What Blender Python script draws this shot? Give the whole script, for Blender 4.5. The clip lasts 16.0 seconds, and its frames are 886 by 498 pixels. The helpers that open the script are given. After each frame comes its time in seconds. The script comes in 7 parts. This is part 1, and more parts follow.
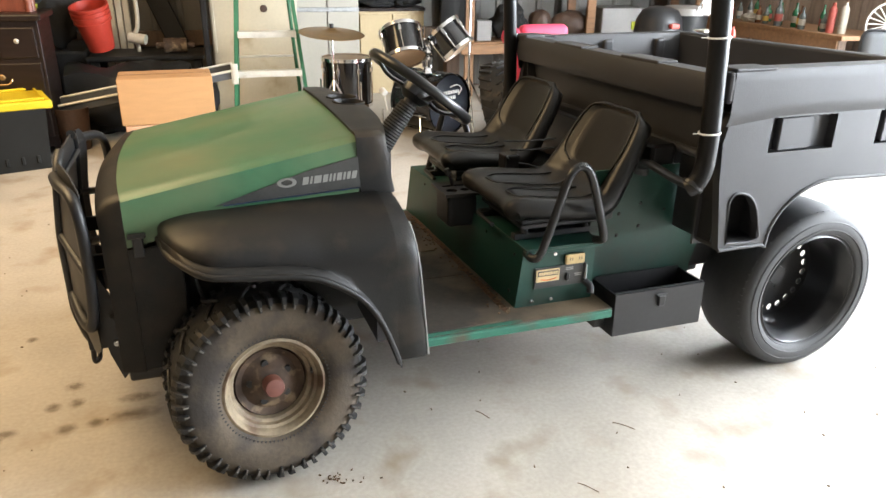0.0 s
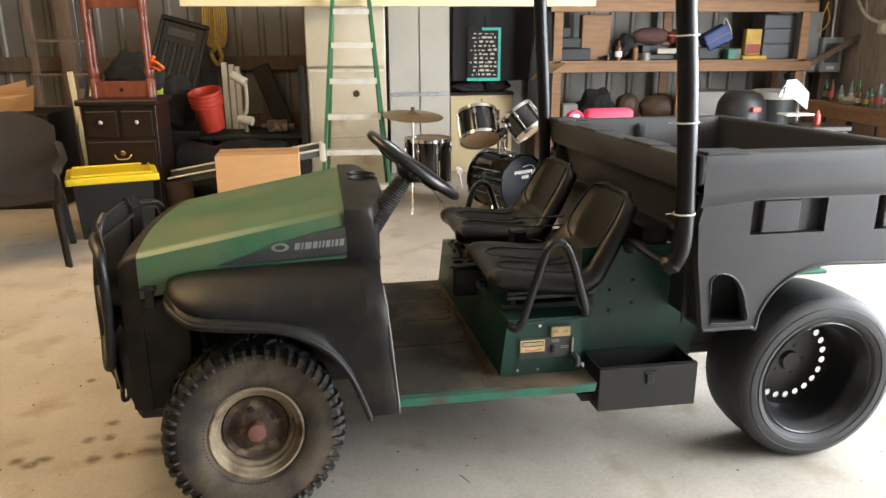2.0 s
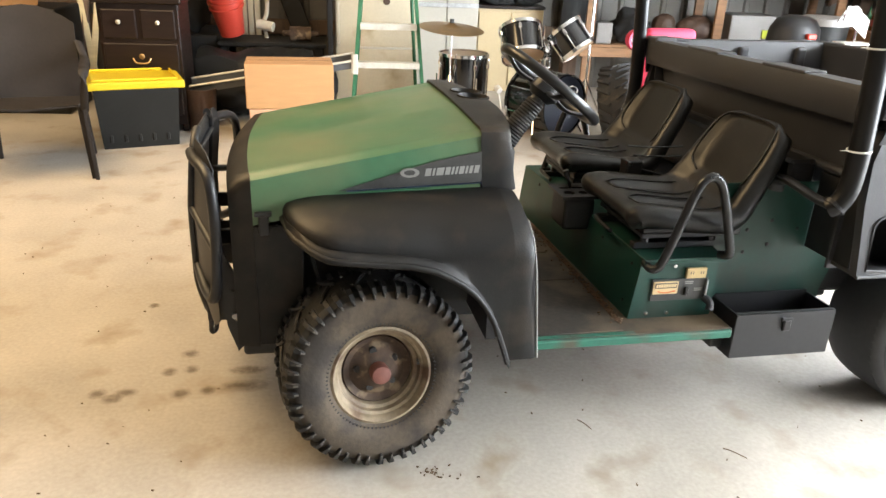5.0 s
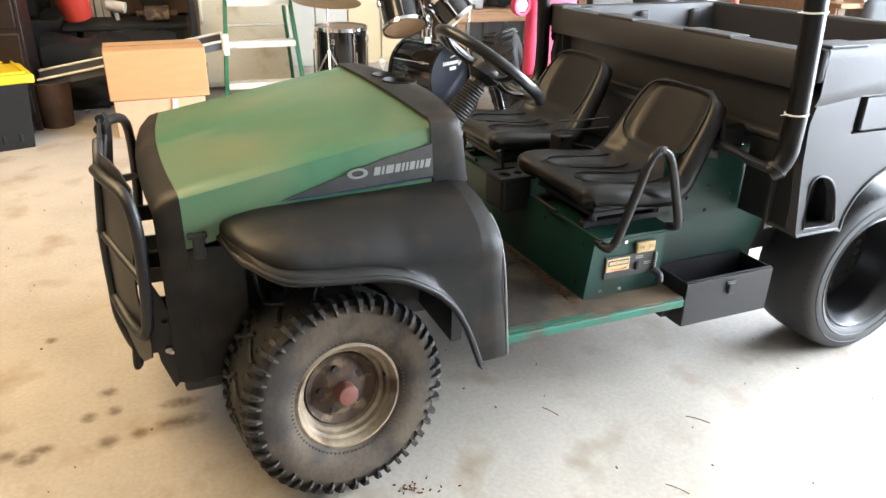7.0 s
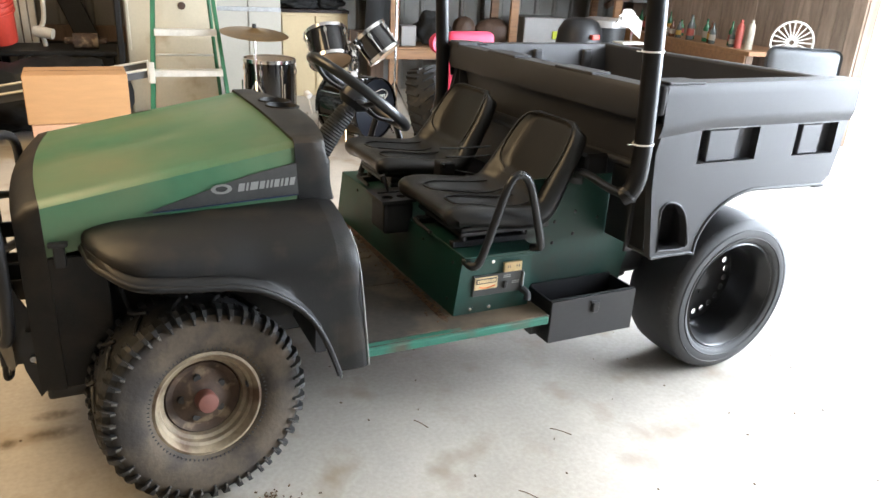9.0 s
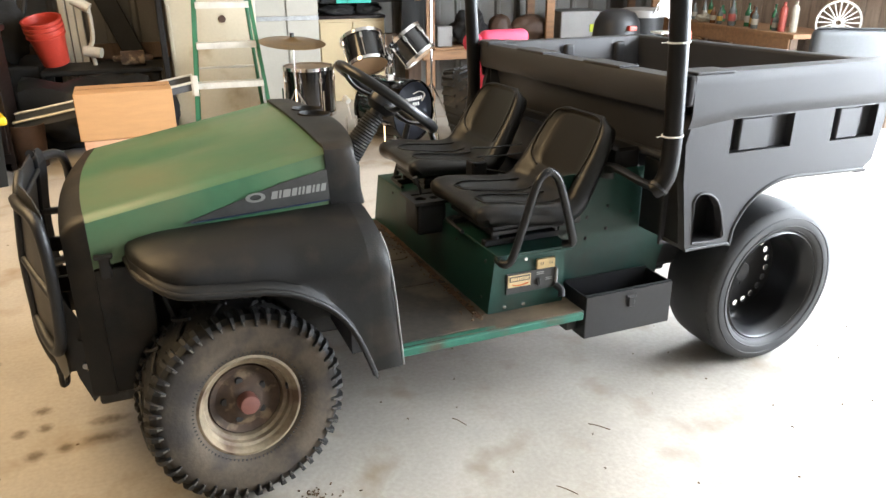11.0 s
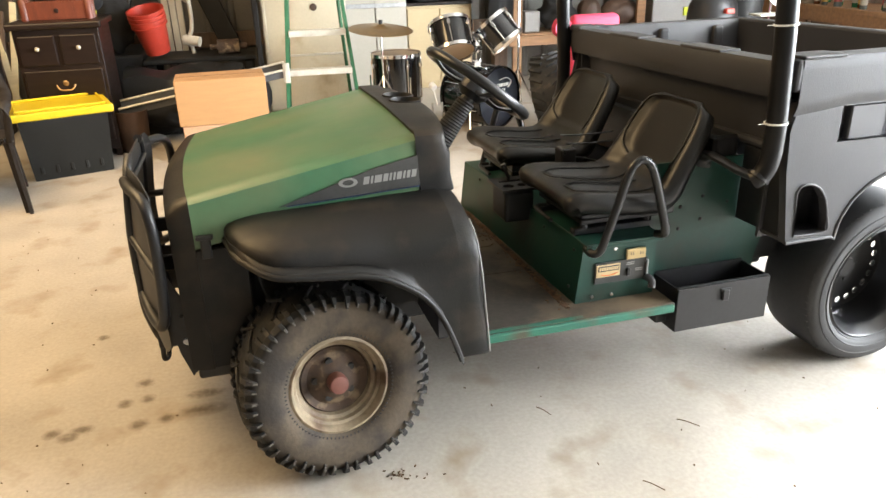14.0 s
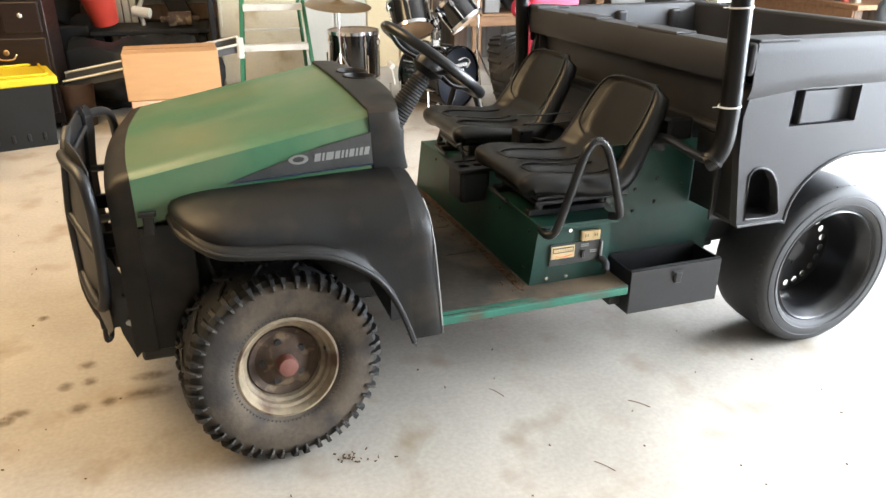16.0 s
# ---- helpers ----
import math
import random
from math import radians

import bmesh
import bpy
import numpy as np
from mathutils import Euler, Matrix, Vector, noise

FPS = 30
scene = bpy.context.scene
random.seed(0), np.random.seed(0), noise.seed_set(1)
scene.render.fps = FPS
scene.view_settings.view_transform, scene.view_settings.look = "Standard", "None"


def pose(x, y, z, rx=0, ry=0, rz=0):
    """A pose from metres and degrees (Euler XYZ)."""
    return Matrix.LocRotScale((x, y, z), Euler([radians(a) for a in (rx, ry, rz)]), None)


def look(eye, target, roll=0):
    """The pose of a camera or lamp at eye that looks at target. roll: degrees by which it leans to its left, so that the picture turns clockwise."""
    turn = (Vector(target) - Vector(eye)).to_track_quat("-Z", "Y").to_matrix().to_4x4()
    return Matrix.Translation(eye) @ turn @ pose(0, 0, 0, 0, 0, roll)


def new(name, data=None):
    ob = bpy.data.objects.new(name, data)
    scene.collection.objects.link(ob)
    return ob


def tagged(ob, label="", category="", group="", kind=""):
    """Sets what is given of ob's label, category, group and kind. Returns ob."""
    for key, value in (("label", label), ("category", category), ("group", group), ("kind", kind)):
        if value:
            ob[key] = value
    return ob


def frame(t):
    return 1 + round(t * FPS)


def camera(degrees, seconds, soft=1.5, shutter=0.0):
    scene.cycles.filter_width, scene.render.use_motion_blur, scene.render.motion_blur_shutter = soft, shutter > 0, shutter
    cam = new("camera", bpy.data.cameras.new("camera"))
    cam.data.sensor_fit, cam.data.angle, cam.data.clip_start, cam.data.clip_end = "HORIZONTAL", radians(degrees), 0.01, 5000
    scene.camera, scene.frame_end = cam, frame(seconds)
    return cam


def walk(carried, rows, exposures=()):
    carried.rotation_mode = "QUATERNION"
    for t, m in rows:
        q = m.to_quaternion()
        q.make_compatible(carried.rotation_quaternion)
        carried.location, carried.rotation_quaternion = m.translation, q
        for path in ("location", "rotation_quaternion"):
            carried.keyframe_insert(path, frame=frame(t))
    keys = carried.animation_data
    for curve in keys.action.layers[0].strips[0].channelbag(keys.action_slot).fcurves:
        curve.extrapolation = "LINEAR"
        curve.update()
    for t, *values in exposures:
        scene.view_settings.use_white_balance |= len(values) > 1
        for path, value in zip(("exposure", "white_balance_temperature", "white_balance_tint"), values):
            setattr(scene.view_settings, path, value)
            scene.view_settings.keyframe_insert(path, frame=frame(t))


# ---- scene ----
cam = camera(62.6, 16.0)
PATH = [
    (0, (-0.034, -1.746, 1.382), (0.477, 0.03, 0.618), 0.8),
    (0.5, (0.192, -1.826, 1.39), (0.541, -0.01, 0.63), 1.7),
    (1, (0.238, -1.892, 1.402), (0.702, -0.094, 0.659), 0.9),
    (1.5, (0.302, -1.938, 1.406), (0.658, -0.062, 0.811), 0.6),
    (2, (0.357, -1.976, 1.409), (0.55, -0.067, 0.843), -0.2),
    (2.5, (0.376, -1.988, 1.402), (0.54, -0.092, 0.789), 0.2),
    (3, (0.371, -1.985, 1.403), (0.613, -0.116, 0.733), 1.2),
    (3.5, (0.297, -1.962, 1.423), (0.601, -0.075, 0.834), 2.3),
    (4, (0.157, -1.929, 1.421), (0.527, -0.046, 0.858), 1.7),
    (4.5, (0.018, -1.834, 1.387), (0.383, 0.001, 0.683), 2.7),
    (4.7, (-0.03, -1.779, 1.366), (0.215, 0.06, 0.62), 2.4),
    (6.8, (-0.271, -1.522, 1.381), (0.308, 0.195, 0.533), 1.3),
    (7, (-0.283, -1.502, 1.385), (0.317, 0.209, 0.541), 1.2),
    (7.5, (-0.284, -1.496, 1.379), (0.356, 0.21, 0.554), 4.4),
    (8, (-0.247, -1.531, 1.378), (0.502, 0.13, 0.554), 2.0),
    (8.5, (-0.148, -1.635, 1.384), (0.555, 0.071, 0.611), 2.7),
    (8.7, (-0.108, -1.679, 1.383), (0.617, 0.027, 0.633), 3.4),
    (10.8, (-0.048, -1.74, 1.39), (0.578, 0.001, 0.63), 0.2),
    (11, (-0.047, -1.741, 1.397), (0.552, 0.012, 0.644), -0.1),
    (11.5, (-0.04, -1.756, 1.409), (0.595, 0.012, 0.721), -0.2),
    (12, (-0.018, -1.78, 1.41), (0.707, -0.047, 0.726), -0.9),
    (12.5, (0.0, -1.795, 1.411), (0.858, -0.128, 0.715), 0.5),
    (13, (-0.066, -1.751, 1.396), (0.537, 0.013, 0.671), -0.2),
    (13.5, (-0.082, -1.741, 1.4), (0.302, 0.073, 0.649), -1.3),
    (14, (-0.07, -1.733, 1.396), (0.315, 0.067, 0.613), -1.5),
    (14.5, (-0.066, -1.731, 1.391), (0.404, 0.053, 0.62), 0.6),
    (15, (-0.06, -1.727, 1.387), (0.399, 0.052, 0.596), 0.9),
    (15.5, (-0.062, -1.718, 1.384), (0.394, 0.062, 0.593), 0.6),
    (16, (-0.048, -1.708, 1.377), (0.441, 0.046, 0.548), 0.4),
]
EXPOSURES = [(0, 0.2, 6350, 10), (1.5, -0.1, 6500, 10), (2, -0.3, 6600, 10), (3.5, -0.25, 6550, 10), (4.5, 0.12, 6500, 10), (7, 0.5, 6050, 10), (8.5, 0.12, 6050, 10), (11, 0.15, 6250, 10), (11.5, -0.03, 6300, 10), (12, -0.45, 6250, 10), (12.5, -1.25, 6250, 10), (13, 0.08, 6600, 10), (13.5, 0.3, 6900, 10), (14.5, 0.30, 6250, 10), (16, 0.3, 6200, 10)]
walk(cam, [(t, look(eye, target, roll)) for t, eye, target, roll in PATH], EXPOSURES)

# ---- world and light ----
world = bpy.data.worlds.new("world")
scene.world = world
world.use_nodes = True
wn = world.node_tree
sky = wn.nodes.new("ShaderNodeTexSky")
sky.sky_type = "NISHITA"
sky.sun_disc = False
sky.sun_elevation, sky.sun_rotation = radians(66), radians(172)
wn.links.new(sky.outputs[0], wn.nodes["Background"].inputs[0])
wn.nodes["Background"].inputs[1].default_value = 0.14


def lamp(name, kind, energy, color, m, **more):
    d = bpy.data.lights.new(name, kind)
    d.energy, d.color = energy, color
    if kind == "SUN":
        d.angle = more["angle"]
    else:
        d.shape, d.size, d.size_y = "RECTANGLE", more["size"], more["size_y"]
    ob = new(name, d)
    ob.matrix_world = m
    return ob


lamp("sun", "SUN", 4.0, (1.0, 0.95, 0.86), look((1.0, -16, 16), (0, -9, 0)), angle=0.009)
lamp("door_daylight", "AREA", 1300, (0.86, 0.93, 1.0), look((5.45, -0.2, 1.55), (0.0, -0.2, 0.9)), size=5.6, size_y=2.9)
# Added warm fill from above the left bay; no source for it is seen.
lamp("warm_overhead_fill", "AREA", 190, (1.0, 0.70, 0.36), look((-2.25, 1.5, 3.25), (-2.25, 1.501, 0)), size=2.7, size_y=2.6)


# ---- materials ----
def mat(name, color, rough=0.6, metal=0.0, vary=0.15, scale=8.0, bump=0.1, grain=60.0, dirt=None, dirt_at=0.55, spread=0.12, dirt_scale=3.0, per_object=0.0, stretch=(1, 1, 1), coat=0.0, spec=0.5):
    m = bpy.data.materials.new(name)
    m.use_nodes = True
    nt = m.node_tree
    bsdf = nt.nodes["Principled BSDF"]
    N, Lk = nt.nodes.new, nt.links.new
    tc = N("ShaderNodeTexCoord")
    mp = N("ShaderNodeMapping")
    mp.inputs["Scale"].default_value = stretch
    Lk(tc.outputs["Object"], mp.inputs[0])

    def noise_at(s, detail=5.0):
        n = N("ShaderNodeTexNoise")
        n.inputs["Scale"].default_value, n.inputs["Detail"].default_value = s, detail
        Lk(mp.outputs[0], n.inputs["Vector"])
        return n
    big, fine = noise_at(scale), noise_at(grain, 3.0)
    mix = N("ShaderNodeMix")
    mix.data_type = "RGBA"
    lo = tuple(max(0.0, c * (1 - vary)) for c in color)
    hi = tuple(min(1.0, c * (1 + vary)) for c in color)
    mix.inputs["A"].default_value, mix.inputs["B"].default_value = (*lo, 1), (*hi, 1)
    add = N("ShaderNodeMath")
    add.operation = "MULTIPLY_ADD"
    add.inputs[1].default_value, add.inputs[2].default_value = 0.35, 0.0
    Lk(fine.outputs["Fac"], add.inputs[0])
    add2 = N("ShaderNodeMath")
    add2.operation = "MULTIPLY_ADD"
    add2.inputs[1].default_value = 0.65
    Lk(big.outputs["Fac"], add2.inputs[0])
    Lk(add.outputs[0], add2.inputs[2])
    st = N("ShaderNodeMapRange")
    st.inputs["From Min"].default_value, st.inputs["From Max"].default_value = 0.32, 0.68
    Lk(add2.outputs[0], st.inputs[0])
    Lk(st.outputs[0], mix.inputs["Factor"])
    out = mix.outputs["Result"]
    if dirt:
        dn = noise_at(dirt_scale, 8.0)
        dr = N("ShaderNodeMapRange")
        dr.inputs["From Min"].default_value, dr.inputs["From Max"].default_value = dirt_at, dirt_at + spread
        Lk(dn.outputs["Fac"], dr.inputs[0])
        dm = N("ShaderNodeMix")
        dm.data_type = "RGBA"
        dm.inputs["B"].default_value = (*dirt, 1)
        Lk(dr.outputs[0], dm.inputs["Factor"])
        Lk(out, dm.inputs["A"])
        out = dm.outputs["Result"]
    if per_object:
        oi = N("ShaderNodeObjectInfo")
        mr = N("ShaderNodeMapRange")
        mr.inputs["To Min"].default_value, mr.inputs["To Max"].default_value = 1 - per_object, 1 + per_object
        Lk(oi.outputs["Random"], mr.inputs[0])
        hs = N("ShaderNodeHueSaturation")
        Lk(mr.outputs[0], hs.inputs["Value"])
        Lk(out, hs.inputs["Color"])
        out = hs.outputs[0]
    Lk(out, bsdf.inputs["Base Color"])
    rr = N("ShaderNodeMapRange")
    rr.inputs["To Min"].default_value, rr.inputs["To Max"].default_value = max(0.02, rough - 0.08), min(1.0, rough + 0.1)
    Lk(big.outputs["Fac"], rr.inputs[0])
    Lk(rr.outputs[0], bsdf.inputs["Roughness"])
    bsdf.inputs["Metallic"].default_value = metal
    bsdf.inputs["Specular IOR Level"].default_value = spec
    bsdf.inputs["Coat Weight"].default_value = coat
    if bump:
        bp = N("ShaderNodeBump")
        bp.inputs["Strength"].default_value, bp.inputs["Distance"].default_value = bump, 0.004
        Lk(fine.outputs["Fac"], bp.inputs["Height"])
        Lk(bp.outputs[0], bsdf.inputs["Normal"])
    return m


def glow(name, color, strength):
    m = bpy.data.materials.new(name)
    m.use_nodes = True
    b = m.node_tree.nodes["Principled BSDF"]
    b.inputs["Base Color"].default_value = (*color, 1)
    b.inputs["Emission Color"].default_value = (*color, 1)
    b.inputs["Emission Strength"].default_value = strength
    return m


CONCRETE = mat("concrete", (0.380, 0.347, 0.300), 0.60, vary=0.20, scale=2.4, grain=70, bump=0.14, dirt=(0.27, 0.215, 0.150), dirt_at=0.55, spread=0.20, dirt_scale=4.5)
GREEN = mat("green_paint", (0.040, 0.134, 0.066), 0.42, vary=0.14, scale=4, grain=30, bump=0.03, dirt=(0.20, 0.172, 0.080), dirt_at=0.36, spread=0.62, dirt_scale=2.6, coat=0.1)
GREEN_DARK = mat("green_body_paint", (0.006, 0.042, 0.030), 0.45, vary=0.18, scale=6, bump=0.03, dirt=(0.028, 0.028, 0.02), dirt_at=0.55, spread=0.2, dirt_scale=4)
GREEN_EDGE = mat("green_sill_paint", (0.020, 0.125, 0.082), 0.5, vary=0.2, scale=8, bump=0.03, dirt=(0.07, 0.06, 0.04), dirt_at=0.54, spread=0.14, dirt_scale=6)
PLASTIC = mat("black_plastic", (0.008, 0.0076, 0.0072), 0.48, vary=0.25, scale=5, grain=220, bump=0.12, dirt=(0.034, 0.026, 0.018), dirt_at=0.50, spread=0.22, dirt_scale=6.5, spec=0.28)
BED_PLASTIC = mat("bed_plastic", (0.031, 0.031, 0.034), 0.5, vary=0.18, scale=5, grain=260, bump=0.15)
VINYL = mat("black_vinyl", (0.008, 0.0076, 0.0072), 0.37, vary=0.25, scale=12, grain=320, bump=0.10, dirt=(0.015, 0.013, 0.011), dirt_at=0.5, spread=0.3, dirt_scale=5, spec=0.36)
BLACK_PAINT = mat("black_paint", (0.010, 0.010, 0.011), 0.3, vary=0.2, scale=9, bump=0.02)
BLACK_STEEL = mat("black_steel", (0.010, 0.010, 0.011), 0.45, vary=0.3, scale=7, bump=0.05, dirt=(0.03, 0.027, 0.024), dirt_at=0.6, dirt_scale=5)
RUBBER = mat("rubber", (0.013, 0.0125, 0.012), 0.62, vary=0.3, scale=10, bump=0.2, dirt=(0.045, 0.036, 0.026), dirt_at=0.56, spread=0.15, dirt_scale=22)
SIDEWALL = mat("dusty_sidewall", (0.070, 0.052, 0.034), 0.8, vary=0.35, scale=7, grain=90, bump=0.25, dirt=(0.022, 0.017, 0.013), dirt_at=0.44, spread=0.20, dirt_scale=9)
# Paler than the tread for scuffing, with the sheen on it painted in.
WORN_SHEEN_RUBBER = mat("scuffed_sheen_rubber", (0.085, 0.077, 0.066), 0.6, vary=0.5, scale=25, bump=0.2)
REAR_RUBBER = mat("smooth_rubber", (0.026, 0.026, 0.027), 0.62, vary=0.2, scale=6, bump=0.1)
RIM = mat("rusty_silver_rim", (0.235, 0.185, 0.120), 0.6, 0.1, vary=0.35, scale=16, bump=0.15, dirt=(0.085, 0.048, 0.026), dirt_at=0.50, spread=0.15, dirt_scale=10)
RUST = mat("rusted_steel", (0.060, 0.036, 0.022), 0.75, 0.1, vary=0.5, scale=18, bump=0.3, dirt=(0.20, 0.145, 0.088), dirt_at=0.53, spread=0.10, dirt_scale=17)
RED_HUB = mat("red_hub", (0.14, 0.05, 0.036), 0.6, vary=0.3, scale=20, bump=0.1)
DECK = mat("deck_mat", (0.042, 0.034, 0.026), 0.75, vary=0.40, scale=6, bump=0.2, dirt=(0.15, 0.110, 0.068), dirt_at=0.46, spread=0.22, dirt_scale=5)
SEAM = mat("rust_seam", (0.10, 0.050, 0.024), 0.9, vary=0.5, scale=30, bump=0.4, dirt=(0.03, 0.02, 0.014), dirt_at=0.5, dirt_scale=24)
CHROME = mat("chrome", (0.75, 0.75, 0.76), 0.12, 1.0, vary=0.05, bump=0)
STEEL = mat("galvanised_steel", (0.42, 0.43, 0.44), 0.4, 0.8, vary=0.2, scale=15, bump=0.05)
WHITE_BAND = mat("white_band", (0.75, 0.75, 0.73), 0.5, vary=0.05, bump=0)
DECAL = mat("dark_decal", (0.042, 0.042, 0.040), 0.45, vary=0.3, scale=10, bump=0.02)
DECAL_BLUE = mat("blue_stripe", (0.018, 0.035, 0.09), 0.45, vary=0.2, bump=0)
SILVER = mat("silver_lettering", (0.24, 0.24, 0.225), 0.5, vary=0.15, bump=0)
TAN = mat("tan_outlet", (0.50, 0.36, 0.17), 0.5, vary=0.1, bump=0)
LABEL = mat("tan_label", (0.60, 0.45, 0.24), 0.55, vary=0.1, bump=0)
CARDBOARD = mat("cardboard", (0.42, 0.235, 0.105), 0.85, vary=0.10, scale=5, grain=90, bump=0.06, stretch=(1, 1, 6))
CARDBOARD_PALE = mat("pale_cardboard", (0.50, 0.30, 0.19), 0.85, vary=0.10, scale=5, bump=0.05)
YELLOW = mat("yellow_lid", (0.58, 0.42, 0.012), 0.4, vary=0.08, bump=0.02)
TOTE = mat("tote_black", (0.010, 0.011, 0.011), 0.45, vary=0.2, scale=5, bump=0.05, spec=0.3)
DARK_WOOD = mat("dark_wood", (0.014, 0.008, 0.006), 0.35, vary=0.4, scale=5, bump=0.05, stretch=(1, 1, 8), spec=0.3)
RED_WOOD = mat("red_wood", (0.13, 0.032, 0.015), 0.4, vary=0.35, scale=6, bump=0.05, stretch=(6, 6, 1))
PINE = mat("pine_board", (0.23, 0.122, 0.058), 0.7, vary=0.25, scale=4, bump=0.12, stretch=(1, 8, 8), per_object=0.12)
POST_WOOD = mat("weathered_board", (0.12, 0.078, 0.052), 0.8, vary=0.35, scale=4, bump=0.2, stretch=(6, 6, 1), per_object=0.2)
TRIM_YELLOW = mat("pale_board", (0.66, 0.55, 0.33), 0.7, vary=0.12, bump=0.08, stretch=(1, 8, 8))
METAL_WALL = mat("wall_metal", (0.15, 0.14, 0.122), 0.5, 0.25, vary=0.16, scale=2.5, bump=0.05, dirt=(0.11, 0.09, 0.065), dirt_at=0.5, spread=0.25, dirt_scale=2)
CEILING = mat("ceiling_metal", (0.42, 0.40, 0.36), 0.6, 0.2, vary=0.15, scale=3)
WHITE_ENAMEL = mat("white_enamel", (0.40, 0.375, 0.32), 0.35, vary=0.06, scale=3, bump=0.02)
CREAM = mat("cream_enamel", (0.52, 0.46, 0.34), 0.4, vary=0.08, scale=3, bump=0.02, dirt=(0.38, 0.30, 0.19), dirt_at=0.6, dirt_scale=3)
CREAM_YELLOW = mat("cream_cabinet", (0.42, 0.33, 0.19), 0.5, vary=0.08, scale=3, bump=0.02)
LADDER = mat("green_fibreglass", (0.016, 0.11, 0.045), 0.5, vary=0.2, scale=8, bump=0.05)
ALUMINIUM = mat("aluminium", (0.62, 0.60, 0.54), 0.4, 0.4, vary=0.12, scale=12, bump=0.05, dirt=(0.40, 0.33, 0.22), dirt_at=0.6, dirt_scale=8)
RED_PLASTIC = mat("red_plastic", (0.38, 0.036, 0.02), 0.4, vary=0.15, bump=0.02)
PINK = mat("pink_fabric", (0.46, 0.030, 0.075), 0.7, vary=0.12, scale=20, bump=0.1)
PVC = mat("white_pvc", (0.52, 0.48, 0.39), 0.4, vary=0.1, bump=0.02)
DRUM_BLACK = mat("drum_wrap", (0.005, 0.005, 0.006), 0.12, vary=0.2, bump=0, coat=0.5)
DRUM_HEAD = mat("drum_head", (0.36, 0.24, 0.14), 0.5, vary=0.1, scale=4, bump=0.03)
DRUM_BLUE = mat("bass_head", (0.008, 0.010, 0.016), 0.3, vary=0.3, scale=3, bump=0.02)
BRONZE = mat("cymbal_bronze", (0.27, 0.17, 0.075), 0.35, 0.7, vary=0.25, scale=14, bump=0.03)
DARK_CLOTH = mat("dark_cloth", (0.008, 0.0078, 0.0078), 0.9, vary=0.4, scale=9, bump=0.3)
DARK_PLASTIC = mat("dark_scrap_plastic", (0.009, 0.0088, 0.0085), 0.5, vary=0.4, scale=6, bump=0.15, spec=0.3)
BROWN_CHAIR = mat("brown_resin", (0.018, 0.015, 0.014), 0.55, vary=0.2, scale=9, bump=0.15, spec=0.3)
LEATHER = mat("brown_leather", (0.06, 0.033, 0.02), 0.6, vary=0.35, scale=9, bump=0.2)
TEAL = mat("teal_cloth", (0.05, 0.36, 0.30), 0.8, vary=0.1, bump=0.05)
BLUE = mat("blue_plastic", (0.02, 0.07, 0.32), 0.45, vary=0.15, bump=0.03)
ORANGE = mat("orange_plastic", (0.75, 0.13, 0.02), 0.5, vary=0.1, bump=0.03)
HI_VIS = mat("yellow_green_cloth", (0.34, 0.38, 0.03), 0.8, vary=0.1, bump=0.05)
ROPE = mat("yellow_rope", (0.55, 0.34, 0.06), 0.8, vary=0.2, scale=30, bump=0.1)
CLEAR_BIN = mat("cloudy_bin", (0.17, 0.158, 0.145), 0.35, vary=0.1, scale=6, bump=0.03)
GREY_BOX = mat("grey_enamel", (0.075, 0.078, 0.082), 0.5, vary=0.12, scale=5, bump=0.04)
BONE = mat("antler_bone", (0.60, 0.53, 0.42), 0.7, vary=0.2, scale=18, bump=0.2)
BOTTLE_GREEN = mat("green_glass", (0.02, 0.10, 0.04), 0.12, vary=0.2, bump=0)
BOTTLE_BROWN = mat("brown_glass", (0.10, 0.035, 0.012), 0.12, vary=0.2, bump=0)
BOTTLE_CLEAR = mat("pale_glass", (0.09, 0.10, 0.095), 0.12, vary=0.2, bump=0)
WHITE_PAPER = mat("white_paper", (0.72, 0.70, 0.66), 0.7, vary=0.1, bump=0.02)
GROUND = mat("gravel_ground", (0.50, 0.47, 0.42), 0.9, vary=0.2, scale=3, bump=0.3)
LEAF = mat("dry_leaf", (0.11, 0.065, 0.03), 0.8, vary=0.4, scale=40, bump=0.1)
ROLL_PAINT = mat("roll_bar_paint", (0.005, 0.005, 0.0055), 0.36, vary=0.2, scale=9, bump=0.02, spec=0.3)
DUSTY_RED = mat("dusty_red", (0.26, 0.045, 0.03), 0.6, vary=0.2, scale=12, bump=0.08)
DUSTY_BLUE = mat("dusty_blue", (0.025, 0.05, 0.16), 0.6, vary=0.2, scale=9, bump=0.05)
DUSTY_YELLOW = mat("dusty_yellow", (0.42, 0.26, 0.04), 0.6, vary=0.2, scale=12, bump=0.05)
OLD_PAPER = mat("old_paper", (0.36, 0.32, 0.26), 0.8, vary=0.2, scale=20, bump=0.04)
EAST_BOARD = mat("grey_brown_board", (0.33, 0.26, 0.21), 0.85, vary=0.3, scale=4, bump=0.2, stretch=(6, 6, 1), per_object=0.18)
PANEL_GREY = mat("panel_grey", (0.30, 0.305, 0.30), 0.5, vary=0.1, scale=5, bump=0.04)
MAROON = mat("maroon_canvas", (0.070, 0.030, 0.026), 0.85, vary=0.3, scale=12, bump=0.2)
OUTSIDE = glow("outdoor_glare", (1.0, 1.0, 1.0), 4.0)


